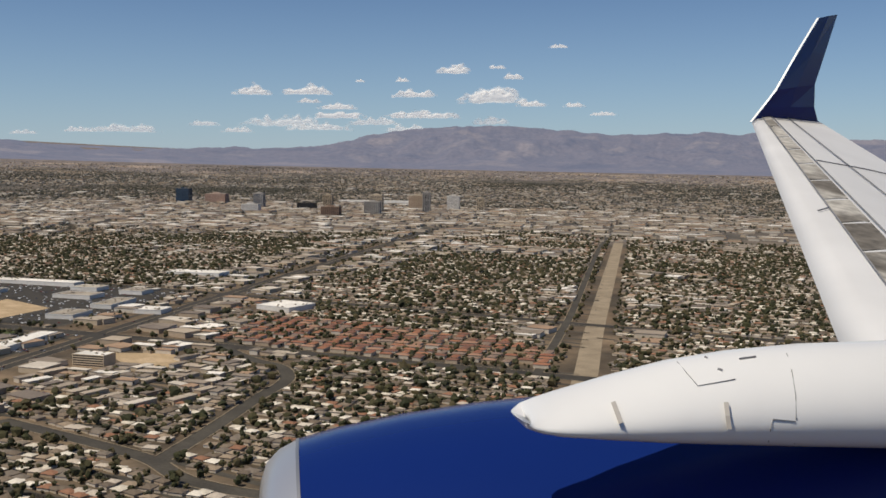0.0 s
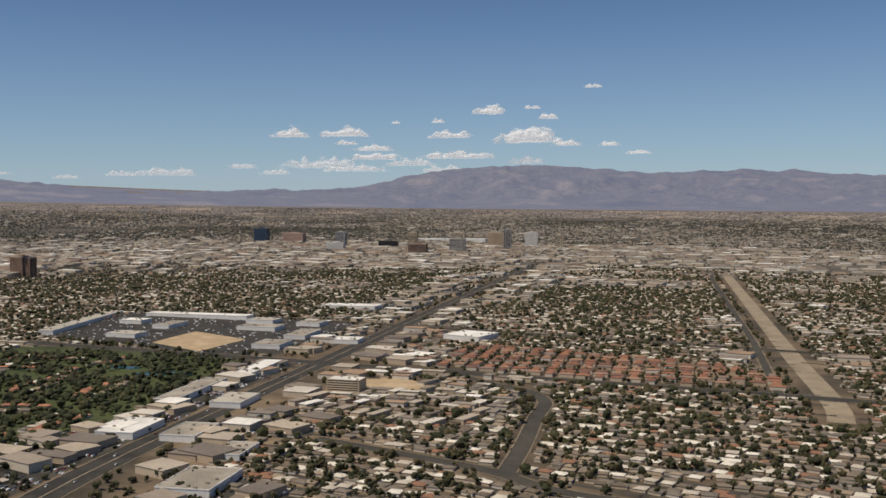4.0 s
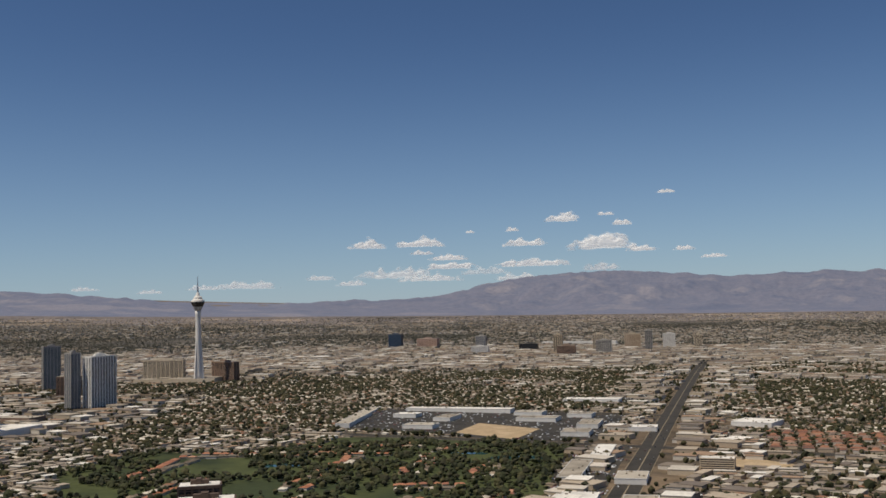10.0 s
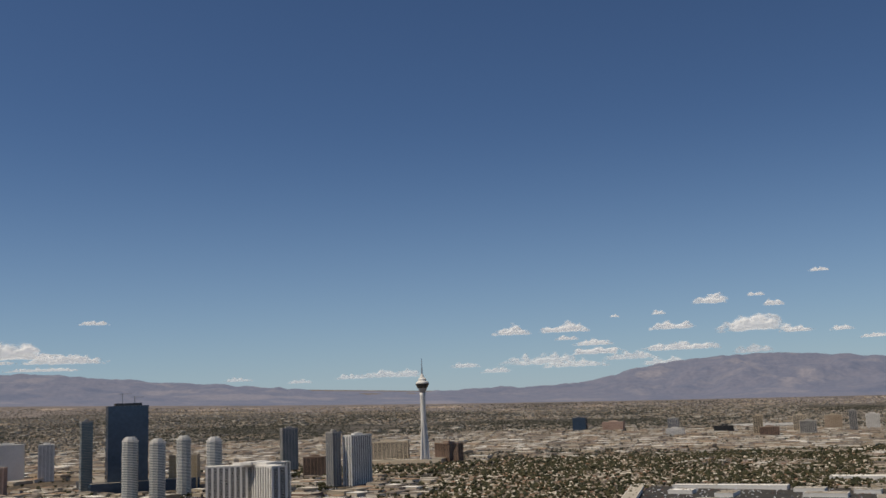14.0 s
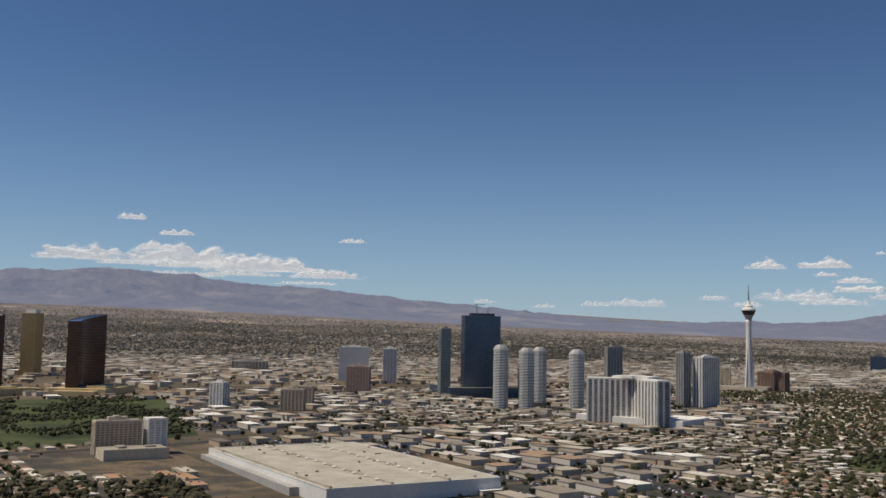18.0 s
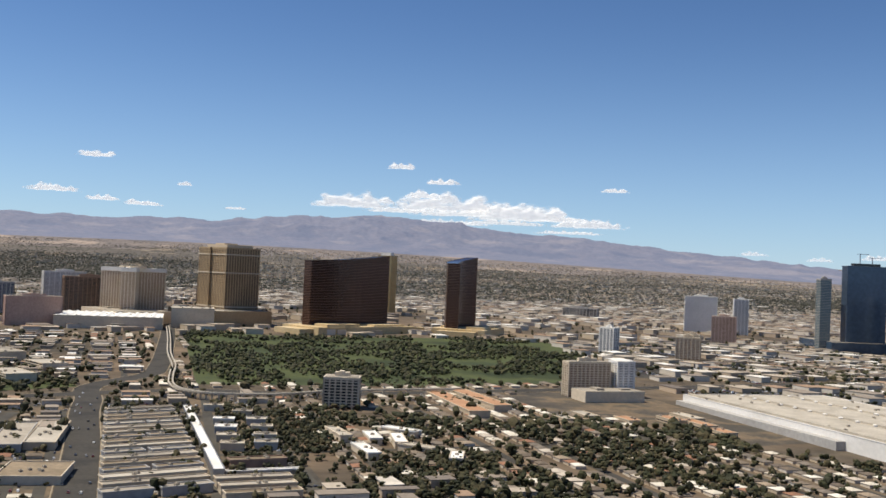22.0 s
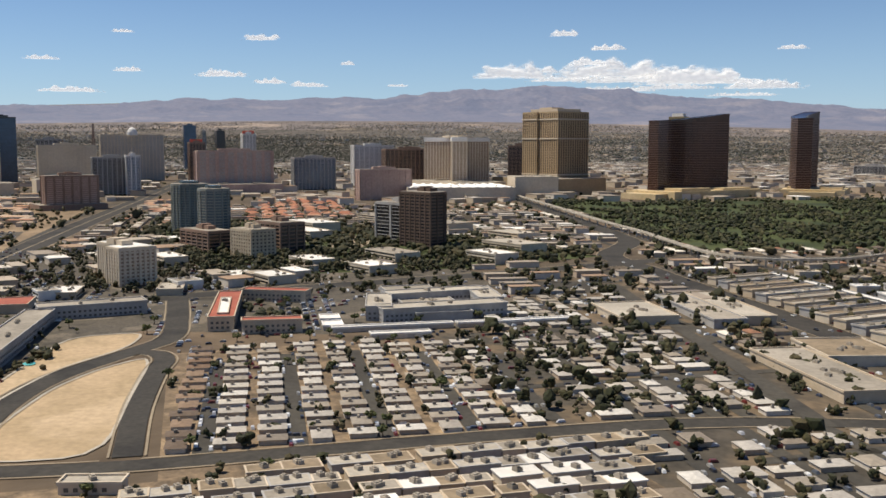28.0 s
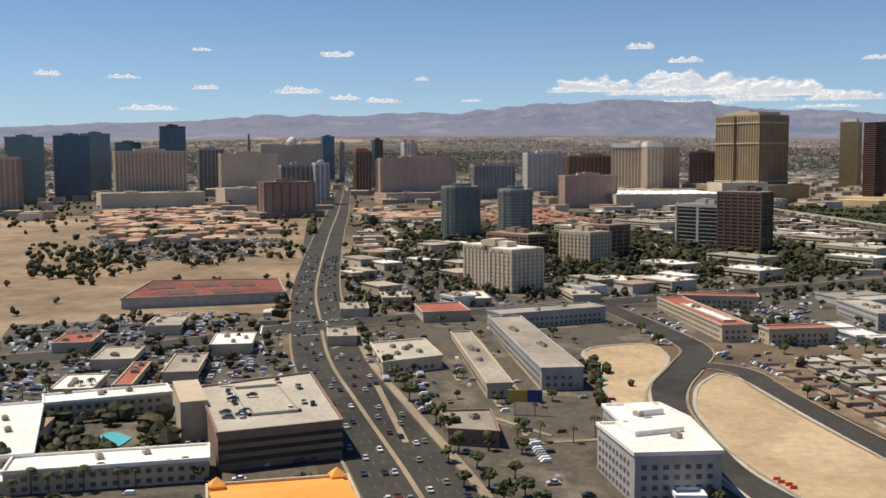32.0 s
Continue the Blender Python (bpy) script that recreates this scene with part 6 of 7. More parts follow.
for q in (bar(208, 346, 212, 438, 22), bar(150, 372, 150, 452, 20), bar(208, 346, 150, 366, 18), bar(200, 436, 142, 450, 18)):
    plan_block("office_wing", "flat-roofed grey office wing round a court", "office", q, 9, GREYW, CONCRETE, units=4, group="office wings")
for q in (bar(234, 305, 246, 385, 7), bar(247, 388, 258, 470, 7), bar(188, 316, 206, 312, 13), bar(212, 311, 230, 307, 13), bar(262, 322, 268, 360, 9)):
    plan_block("carport", "open carport with a flat white roof", "carport", q, 2.7, STEEL, WHITE, None, 0, group="carports")
g = plan_block("parking_garage", "parking garage with a broad pale concrete roof deck and brown walls", "garage", [(341, -63), (339, -20), (256, -14), (268, -62)], 12, BROWNW, CONCRETE, None, 0)
for z0 in (2.2, 5.4, 8.6):
    put("deck_opening", mesh("deck_opening", *prism([(a * 1.004, b * 1.006) for a, b in ((40, -23), (38, 20), (-45, 26), (-33, -22))], z0, z0 + 1.5), DARKG), parent=g)
put("ramp_wall", mesh("ramp_wall", *merge(box(-26, -10, 12.4, 20, -9, 13.6), box(-26, 8, 12.4, 20, 9, 13.6), box(-26, -10, 12.4, -25, 9, 13.6), box(19, -10, 12.4, 20, 9, 13.6)), CONCRETE), parent=g)
put("stair_tower", mesh("stair_tower", *box(-38, -32, 0, 0, -22, 15), TAN), parent=g)
for q in (bar(334, -128, 341, -66, 17), bar(326, -130, 250, -130, 18), bar(248, -121, 245, -72, 16)):
    plan_block("court_motel", "tan motel wing with a white roof round a planted court", "motel", q, 6.8, TAN, WHITE, units=2, group="motel wings")
pool = [(291 + 9 * math.cos(t) + 2 * math.cos(3 * t), -96 + 7 * math.sin(t)) for t in np.linspace(0, 2 * math.pi, 20, endpoint=False)]
POOLB = mat("pool_water", [(0.1, 0.42, 0.45), (0.14, 0.5, 0.5)], 0.1, 3, 0.1)
tagged(put("swimming_pool", mesh("swimming_pool", *patch(pool, 0.6), POOLB)), "turquoise swimming pool in a motel court", "pool")
pool = [(262 + 5 * math.cos(t), 122 + 3.5 * math.sin(t)) for t in np.linspace(0, 2 * math.pi, 16, endpoint=False)]
tagged(put("swimming_pool", mesh("swimming_pool", *patch(pool, 0.6), POOLB)), "small turquoise swimming pool beside a motel", "pool")
d = plan_block("diner", "low restaurant under a bright orange roof with corner turrets", "restaurant", [(374, -70), (404, -73), (407, -31), (379, -28)], 6.5, TAN, ORANGE, None, 0)
put("porch", mesh("porch", *merge(box(16, -12, -1, 26, 4, 4.2), box(15.6, -13, 4.2, 27, 5, 4.7)), ORANGE), parent=d)
put("roof_ridge", mesh("roof_ridge", [(-12, -20, 7), (12, -20, 7), (12, 20, 7), (-12, 20, 7), (0, -20, 9), (0, 20, 9)], [(0, 1, 4), (1, 2, 5, 4), (2, 3, 5), (3, 0, 4, 5)], ORANGE), parent=d)
for a, b in ((-14, -17), (-11, 19)):
    put("turret", mesh("turret", [(a - 2, b - 2, 6.5), (a + 2, b - 2, 6.5), (a + 2, b + 2, 6.5), (a - 2, b + 2, 6.5), (a - 2.4, b - 2.4, 8.2), (a + 2.4, b - 2.4, 8.2), (a + 2.4, b + 2.4, 8.2), (a - 2.4, b + 2.4, 8.2), (a, b, 10.6)], [(0, 1, 5, 4), (1, 2, 6, 5), (2, 3, 7, 6), (3, 0, 4, 7), (4, 5, 8), (5, 6, 8), (6, 7, 8), (7, 4, 8)], ORANGE), parent=d)
c = plan_block("store_complex", "low store complex with a mottled red roof and pale walls", "store", [(-30, -84), (-24, 26), (-106, 36), (-130, -58)], 6, GREYW, mat("weathered_red_roof", [(0.2, 0.06, 0.042), (0.28, 0.095, 0.06), (0.16, 0.055, 0.042)], 0.9, 2.5, 0.45, stain=0.4), None, 0)
for a, b in ((-14, -34), (-16, -2), (-10, 24), (22, -22), (26, 8)):
    put("roof_well", mesh("roof_well", *box(a - 11, b - 9, 6.4, a + 11, b + 9, 6.9), DARKBR), parent=c)
plan_block("shop_row", "row of shops with a pale roof and a tan tiled front", "shop", bar(280, 64, 150, 94, 11), 5, TAN, GREYROOF, units=5)
plan_block("restaurant", "low restaurant with a cluttered pale roof", "restaurant", [(222, 28), (216, 60), (168, 66), (170, 36)], 5.5, BEIGE, CONCRETE, units=6)
plan_block("restaurant", "low restaurant with dark walls and a grey roof", "restaurant", [(337, 20), (347, 36), (316, 45), (311, 26)], 5, BROWNW, GREYROOF, units=3)
plan_block("restaurant", "low restaurant with an orange tile roof", "restaurant", [(88, 92), (92, 122), (54, 128), (52, 98)], 5.5, TAN, REDROOF, None, 0)
for x0, y0, w, dd, rf in ((210, -108, 30, 18, WHITE), (185, -60, 44, 16, GREYROOF), (200, -85, 50, 8, REDROOF), (150, -90, 34, 20, CONCRETE), (130, -30, 36, 22, WHITE), (100, -110, 30, 20, REDROOF), (60, -60, 36, 20, GREYROOF), (40, 60, 30, 18, GREYROOF), (20, 150, 40, 22, WHITE), (0, 100, 34, 20, CONCRETE), (30, 230, 40, 20, CONCRETE), (130, 30, 30, 16, GREYROOF)):
    low_block("shop_building", "small flat-roofed shop beside a parking lot", "shop", x0, y0, WR, w, dd, 5, TAN, rf, "low commercial buildings", 3, x0 + y0)
# the elevated rail line past the golf course
RAIL = smooth_line([(-913, 1022), (-640, 950), (-377, 878), (-200, 836), (-110, 808), (0, 778), (55, 784), (86, 815), (97, 878), (84, 957), (92, 1120)], 6)
dense = []
for (ax, ay), (bx, by) in zip(RAIL[:-1], RAIL[1:]):
    dense += [(ax + (bx - ax) * t, ay + (by - ay) * t) for t in (0, 0.5)]
rail = tagged(put("elevated_railway", None, (0, 0, 0)), "pale concrete elevated railway on slim columns", "railway")
for o in (-2.4, 2.4):
    v, f = [], []
    for i in range(len(dense)):
        d = Vector(dense[min(i + 1, len(dense) - 1)]) - Vector(dense[max(i - 1, 0)])
        d.normalize()
        for e, z in ((o - 0.9, 7.6), (o + 0.9, 7.6), (o + 0.9, 9.4), (o - 0.9, 9.4)):
            x, y = dense[i][0] - d.y * e, dense[i][1] + d.x * e
            v.append((x, y, gz(x) + z))
        if i:
            k = 4 * i
            f += [(k - 4 + q, k - 4 + (q + 1) % 4, k + (q + 1) % 4, k + q) for q in range(4)]
    put("beam", mesh("beam", v, f, CONCRETE), parent=rail)
column = mesh("column", *merge(box(-0.8, -0.8, -2, 0.8, 0.8, 6.8), box(-1.0, -3.6, 6.6, 1.0, 3.6, 7.6)), CONCRETE)
for i in range(0, len(dense) - 1, 2):
    a = math.degrees(math.atan2(dense[i + 1][1] - dense[i][1], dense[i + 1][0] - dense[i][0]))
    put("column", column, (dense[i][0], dense[i][1], gz(dense[i][0])), a, rail)
low_block("covered_walk", "very long narrow white roof beside a street", "carport", 292, 722, -12.5, 340, 8, 5, STEEL, WHITE, "", 0, 3, False)
plan_block("guard_building", "small pale flat-roofed building beside the graded lot", "building", bar(479, 132, 487, 153, 9), 3.6, BEIGE, CONCRETE, units=1)
for row in range(5):
    y0 = 150 if row else 196
    while y0 < 352 - 8 * row:
        length, gap = rr7.uniform(9, 17), rr7.choice((0.6, 0.6, 3.5))
        x0 = 487 + row * 15.5 + 0.12 * (y0 - 170) + rr7.uniform(-1.6, 1.6)
        if side(np.array(x0), np.array(y0)) > 110:
            n_k = int(y0 * 7 + row)
            plan_block("terrace_house", "small terrace house with a patched flat roof", "house", bar(x0, y0, x0 + 1.4, y0 + length, rr7.uniform(7.5, 10.5)), rr7.uniform(2.8, 3.9), (BEIGE, TAN, GREYW)[n_k % 3], (GREYROOF, CONCRETE, GREYROOF, WHITE, GRAVEL, CONCRETE)[n_k % 6], None, units=2, group="terrace houses", rim=0.35)
        y0 += length + gap
for k, q in enumerate((bar(396, 528, 497, 501, 32), bar(226, 528, 288, 514, 42), bar(208, 587, 318, 558, 24), bar(205, 616, 316, 584, 24), bar(386, 576, 436, 558, 44), bar(92, 408, 226, 388, 40))):
    plan_block("yard_building", "broad low commercial building with a dusty pale roof", "shop", q, 5, (TAN, BEIGE, GREYW)[k % 3], (GREYROOF, CONCRETE, GREYROOF, CONCRETE, GRAVEL, GREYROOF)[k], None, units=6, group="low commercial buildings")
for k in range(7):
    x0, y0 = rr7.uniform(270, 440), rr7.uniform(1120, 1300)
    low_block("shop_building", "low block with an orange-brown roof beside a lot", "shop", x0, y0, WR, rr7.uniform(30, 55), 16, 5, TAN, (CLAYBR, CONCRETE)[k % 2], "low commercial buildings", 2, k)
tagged(put("parking_lot", mesh("parking_lot", *patch([(20, 1180), (470, 1080), (480, 1325), (250, 1345), (60, 1400)], 0.05), YARD)), "worn asphalt lot beside the slab hotel", "parking lot", kind="structure")
# long apartment rows between the road and the covered walk
for k in range(17):
    x0 = 150 + k * 21.5
    y0, y1 = 632 - (x0 - 326) * 0.225, 738 - (x0 - 146) * 0.198
    cut = rr7.uniform(0.42, 0.58) if k % 3 == 1 else 1.0
    for a, b in ((0, cut), (cut + 0.08, 1.0)):
        if b - a > 0.2:
            plan_block("apartment_row", "long low apartment row with a weathered flat roof", "apartments", bar(x0 - 5 * a, y0 + (y1 - y0) * a, x0 - 5 * b, y0 + (y1 - y0) * b, 10.5 + k % 3), 5.4, (TAN, GREYW, BEIGE)[k % 3], (GREYROOF, GRAVEL, GREYROOF, CONCRETE, GRAVEL)[k * 2 % 5], None, units=2, group="apartment rows")
# advertising board, entrance canopy and barriers beside the graded lot
board = tagged(put("billboard", None, (309, 63, gz(309)), 64), "yellow and blue advertising board on two steel posts", "billboard")
for e in (-4, 4):
    put("post", mesh("post", *box(e - 0.25, -0.25, -0.5, e + 0.25, 0.25, 7), STEEL), parent=board)
put("panel", mesh("panel", *box(-7, -0.3, 5.5, 0.9, 0.3, 10.5), mat("yellow_sheet", [(0.42, 0.28, 0.05), (0.48, 0.33, 0.07)], 0.6, 1, 0.1)), parent=board, label="ochre yellow panel")
put("panel", mesh("panel", *box(0.95, -0.3, 5.5, 7, 0.3, 10.5), mat("blue_sheet", [(0.03, 0.05, 0.16), (0.04, 0.06, 0.2)], 0.6, 1, 0.1)), parent=board, label="dark blue panel")
plan_block("entrance_canopy", "small white entrance canopy in front of the white hotel", "canopy", bar(421, 62, 424, 70, 7), 4.2, STEEL, WHITE, None, 0)
for k in range(4):
    tagged(put("barrier", mesh("barrier", *merge(box(-1.2, -0.3, 0, 1.2, 0.3, 0.5), box(-1.1, -0.15, 0.5, 1.1, 0.15, 1.2)), REDSIGN), (419 - 3 * k, 107 + 0.6 * (k % 2), gz(419) + 0.2), 70), "red plastic water barrier on the bare lot", "barrier", "barriers")
# palms along the motel front
def palm_meshes():
    trunk = lathe([(0.3, -0.4), (0.22, 3), (0.2, 7.4), (0.1, 7.9)], 7)
    v, f = [], []
    for k in range(14):
        a, droop = k * 2.399, 0.5 + 0.5 * ((k * 7) % 5) / 4
        for j in range(4):
            r = 0.2 + j * 0.75
            z = 7.9 + 0.9 * math.sin(j * 0.9) - droop * 0.32 * j * j
            w = (0.12, 0.34, 0.3, 0.05)[j]
            v += [(r * math.cos(a) - w * math.sin(a), r * math.sin(a) + w * math.cos(a), z - 0.12), (r * math.cos(a), r * math.sin(a), z), (r * math.cos(a) + w * math.sin(a), r * math.sin(a) - w * math.cos(a), z - 0.12)]
        c = 12 * k
        for j in range(3):
            f += [(c + 3 * j, c + 3 * j + 1, c + 3 * j + 4, c + 3 * j + 3), (c + 3 * j + 1, c + 3 * j + 2, c + 3 * j + 5, c + 3 * j + 4)]
    return mesh("trunk", *trunk, BARK), mesh("fronds", v, f, LEAF_N)


PALM_T, PALM_F = palm_meshes()
for k in range(26):
    x, y = ((346 + rr7.uniform(-2, 3), -126 + k * 5.2) if k < 12 else (rr7.uniform(215, 245), -130 + (k - 12) * 4.5) if k < 20 else (rr7.uniform(345, 352), 20 + (k - 20) * 11))
    if near_line(FLAMINGO, np.array([x]), np.array([y]))[0] < 21:
        continue
    s = rr7.uniform(0.75, 1.1)
    top = tagged(put("palm_tree", PALM_T, (x, y, gz(x)), k * 40, size=(s, s, s)), "fan palm with a slim bare trunk", "palm tree", "palms along the motel")
    put("fronds", PALM_F, parent=top)
for k in range(16):
    car(rr7.uniform(262, 330), rr7.uniform(-58, -22) if k % 2 else rr7.choice((-57.0, -52.0)), WR + rr7.choice((0, 90)), "cars on the garage roof", "car parked on the pale garage roof deck", 12.9)
# garden flats between the covered walk and the diagonal street
for k, (x0, y0) in enumerate(((147, 781), (190, 797), (274, 752), (281, 784), (354, 731), (356, 760), (232, 764), (316, 740), (240, 794), (322, 772))):
    plan_block("garden_flats", "pale flat-roofed flats set among trees", "apartments", bar(x0 - 4, y0 - 9, x0 + 3, y0 + 9, 13 + k % 3 * 2), 5.6, (BEIGE, TAN, GREYW)[k % 3], (CONCRETE, GREYROOF, WHITE, CONCRETE)[k % 4], None, units=2, group="garden flats")
plan_block("carport", "long open carport with a flat white roof", "carport", bar(448, 694, 455, 752, 6), 3.0, STEEL, WHITE, None, 0, group="carports")
plan_block("garden_flats", "long dark-walled flats beside the carport", "apartments", bar(424, 704, 428, 748, 12), 6.5, BROWNW, GRAVEL, None, 3)
for k, x0 in enumerate((478, 500, 522)):
    plan_block("apartment_row", "long low apartment row with a weathered flat roof", "apartments", bar(x0, 676 - 4 * k, x0 + 6, 730 - 5 * k, 11), 5.6, TAN, (GREYROOF, CONCRETE, GRAVEL)[k], None, 2, group="apartment rows")
for k, (ax, ay, bx, by) in enumerate(((310, 897, 346, 914), (346, 890, 393, 871), (393, 871, 424, 887), (330, 870, 370, 858), (440, 900, 470, 880), (298, 846, 350, 838), (380, 834, 430, 826))):
    plan_block("garden_flats", "white-roofed flats in a winding row", "apartments", bar(ax, ay, bx, by, 11), 5.5, BEIGE, (WHITE, BRIGHT, CONCRETE)[k % 3], None, 1, group="garden flats")
tagged(put("street", mesh("street", *strip([(150, 822), (203, 808), (526, 732), (640, 706)], 9, 0.31), STREET)), "narrow asphalt street between flats", "street", kind="structure")
# red-tiled clusters and open sand by the boulevard
tagged(put("vacant_lot", mesh("vacant_lot", *patch([(-1093, 535), (-1024, 704), (-1130, 720), (-1240, 560)], 0.3), SAND)), "open sandy lot behind the red-tiled flats", "vacant lot", kind="structure")
tagged(put("vacant_lot", mesh("vacant_lot", *patch([(-200, 118), (-376, 150), (-376, 200), (-235, 165)], 0.34), SAND)), "bare sandy lot beside the wide road", "vacant lot", kind="structure")
tagged(put("vacant_lot", mesh("vacant_lot", *patch([(-347, 469), (-354, 550), (-216, 470), (-230, 440)], 0.34), PAVE)), "pale paved court with palms by the offices", "vacant lot", kind="structure")
rr8 = random.Random(31)
rust = []
for i in range(20):
    for j in range(11):
        x0, y0 = -560 - i * 24, 420 + j * 24 + i * 5
        if rr8.random() < 0.85:
            rust.append((x0 + rr8.uniform(-3, 3), y0 + rr8.uniform(-3, 3), WR + rr8.choice((0, 90)), rr8.uniform(15, 22), rr8.uniform(9, 13)))
rp = np.array(rust)
RUSTLAND = [(-552, 400), (-1035, 545), (-1030, 690), (-589, 580)]
rust = [q for q, k in zip(rust, inside(RUSTLAND, rp[:, 0], rp[:, 1])) if k]
joined("red_tile_flats", rust, 6, TILES_J, STUCCO_J, "close rows of flats with red tile roofs", "apartments", hip=1.6)
# clay-roofed clusters near the boulevard
rr0 = random.Random(9)
clay = []
for n_, (x0, y0, x1, y1) in ((130, (-1150, -90, -600, 130)), (16, (-600, -60, -480, 60)), (60, (-1060, 300, -740, 430))):
    for k in range(n_):
        clay.append((rr0.uniform(x0, x1), rr0.uniform(y0, y1), rr0.choice((WR, WR + 90)), rr0.uniform(18, 36), rr0.uniform(10, 16)))
cp = np.array(clay)
clay = [q for q, d_, e_ in zip(clay, near_line(FLAMINGO, cp[:, 0], cp[:, 1]), near_line(STRIPRD, cp[:, 0], cp[:, 1])) if d_ > 36 and e_ > 36]
joined("clay_roof_blocks", clay, 6, CLAY_J, STUCCO_J, "low apartment blocks with sandy orange clay roofs", "apartments", hip=1.6)
# streets of small houses beside the graded lots
rr = random.Random(4)
BROWNROOF = HOUSES[0][1].copy()
BROWNROOF.materials[0] = ROOFS_B
for j in range(9):
    for i in range(13):
        u, v = i * 15.5, (j // 2) * 38.8 - 1 + (j % 2) * 21.2 + rr.uniform(-0.6, 0.6)
        x, y = 452 - u * 0.977 + v * 0.12 - 6, 178 + u * 0.213 + v * 0.993
        if near_line(LOOP, np.array([x]), np.array([y]))[0] < 14 or near_line(FRONT, np.array([x]), np.array([y]))[0] < 13 or x < 262 + (j > 5) * 30 or inside(LOT_B, np.array([x]), np.array([y]))[0]:
            continue
        h = tagged(put("house", HOUSES[0][0], (x, y, gz(x)), WR + rr.choice((0, 90, 90, 90)), size=(0.9, 0.82, 0.9)), "small pale-roofed house in a close row", "house", "houses in rows")
        put("roof", HOUSES[0][1] if j else BROWNROOF, parent=h)
        put("cooling_unit", unit, (2, 1.5, 3.5), parent=h)
BLOCKS = [(396, 528, 497, 501, 22), (226, 528, 288, 514, 26), (208, 587, 318, 558, 18), (205, 616, 316, 584, 18), (386, 576, 436, 558, 28)]
rest = []
for j in range(10, 24):
    for i in range(-12, 24):
        u, v = i * 15.0 + rr.uniform(-1, 1), (j // 2) * 38.8 - 1 + (j % 2) * 21.2 + rr.uniform(-0.6, 0.6)
        x, y = 446 - u * 0.977 + v * 0.12, 178 + u * 0.213 + v * 0.993
        p, q = np.array([x]), np.array([y])
        if not inside(BROW, p, q)[0] or not free(p, q, 9, False)[0] or rr.random() < 0.08 or side(x, y) < 165:
            continue
        if any(near_line([(a, b), (c_, d_)], p, q)[0] < m_ for a, b, c_, d_, m_ in BLOCKS) or i % 9 == 4:
            continue
        k_ = rr.uniform(0.82, 1.0)
        if j > 16:
            rest.append((x, y, WR + rr.choice((0, 90)), 14 * k_, 9 * k_))
            continue
        h = tagged(put("house", HOUSES[(i + j) % 3][0], (x, y, gz(x)), WR + rr.choice((0, 90)), size=(k_, 0.8 * k_, 0.95)), "small house with a low roof in a dusty yard", "house", "houses in rows")
        put("roof", HOUSES[(i + j) % 3][1], parent=h)
        if rr.random() < 0.4:
            put("cooling_unit", unit, (2, 1.5, 3.5), parent=h)
for i in (-5, 4, 13):
    u = i * 15.0
    pts = [(446 - u * 0.977 + v * 0.12, 178 + u * 0.213 + v * 0.993) for v in (165, 230, 300, 365)]
    pts = [p for p in pts if inside(BROW, np.array([p[0]]), np.array([p[1]]))[0]]
    if len(pts) > 1:
        tagged(put("street", mesh("street", *strip(pts, 7.5, 0.26), STREET)), "narrow asphalt street between small houses", "street", kind="structure")
joined("row_houses", rest, 2.8, ROOFS_J, STUCCO_J, "small houses with low roofs in dusty yards", "houses", hip=1.2)
LANES = []
for k in range(11):
    v = k * 38.8 + 9.6
    pts = [(446 - u * 0.977 + v * 0.12, 178 + u * 0.213 + v * 0.993) for u in range(-180, 360, 12)]
    if k < 5:
        pts = [p for p in pts if 284 + (k > 2) * 20 < p[0] < 474 and near_line(LOOP, np.array([p[0]]), np.array([p[1]]))[0] > 12]
    else:
        ok = inside(BROW, np.array([p[0] for p in pts]), np.array([p[1] for p in pts])) & free(np.array([p[0] for p in pts]), np.array([p[1] for p in pts]), 4, False)
        pts = [p for p, q in zip(pts, ok) if q]
    if len(pts) > 2:
        LANES.append(pts)
        tagged(put("street", mesh("street", *strip(pts, 8.5, 0.26), STREET)), "narrow asphalt street between small houses", "street", kind="structure")
for k in range(170):
    x, y = rr.uniform(90, 510), rr.uniform(-130, 470)
    if side(np.array(x), np.array(y)) > 170 and free(np.array([x]), np.array([y]), 2, False)[0] and not inside(LOT_A, np.array([x]), np.array([y]))[0]:
        t, c = TREES[k % 4]
        s = rr.uniform(0.5, 1.1)
        top = tagged(put("tree", t, (x, y, gz(x)), k * 31 % 360, size=(s, s, s)), "small dark green tree in a parking strip", "tree", "street trees")
        put("crown", c, parent=top)
for k in range(110):
    x, y = rr.uniform(100, 420), rr.uniform(-140, 130)
    if free(np.array([x]), np.array([y]), 3, False)[0] and near_line(FLAMINGO, np.array([x]), np.array([y]))[0] < 75:
        car(x, y, WR + rr.choice((0, 90)), "parked cars", "parked car in an asphalt lot")

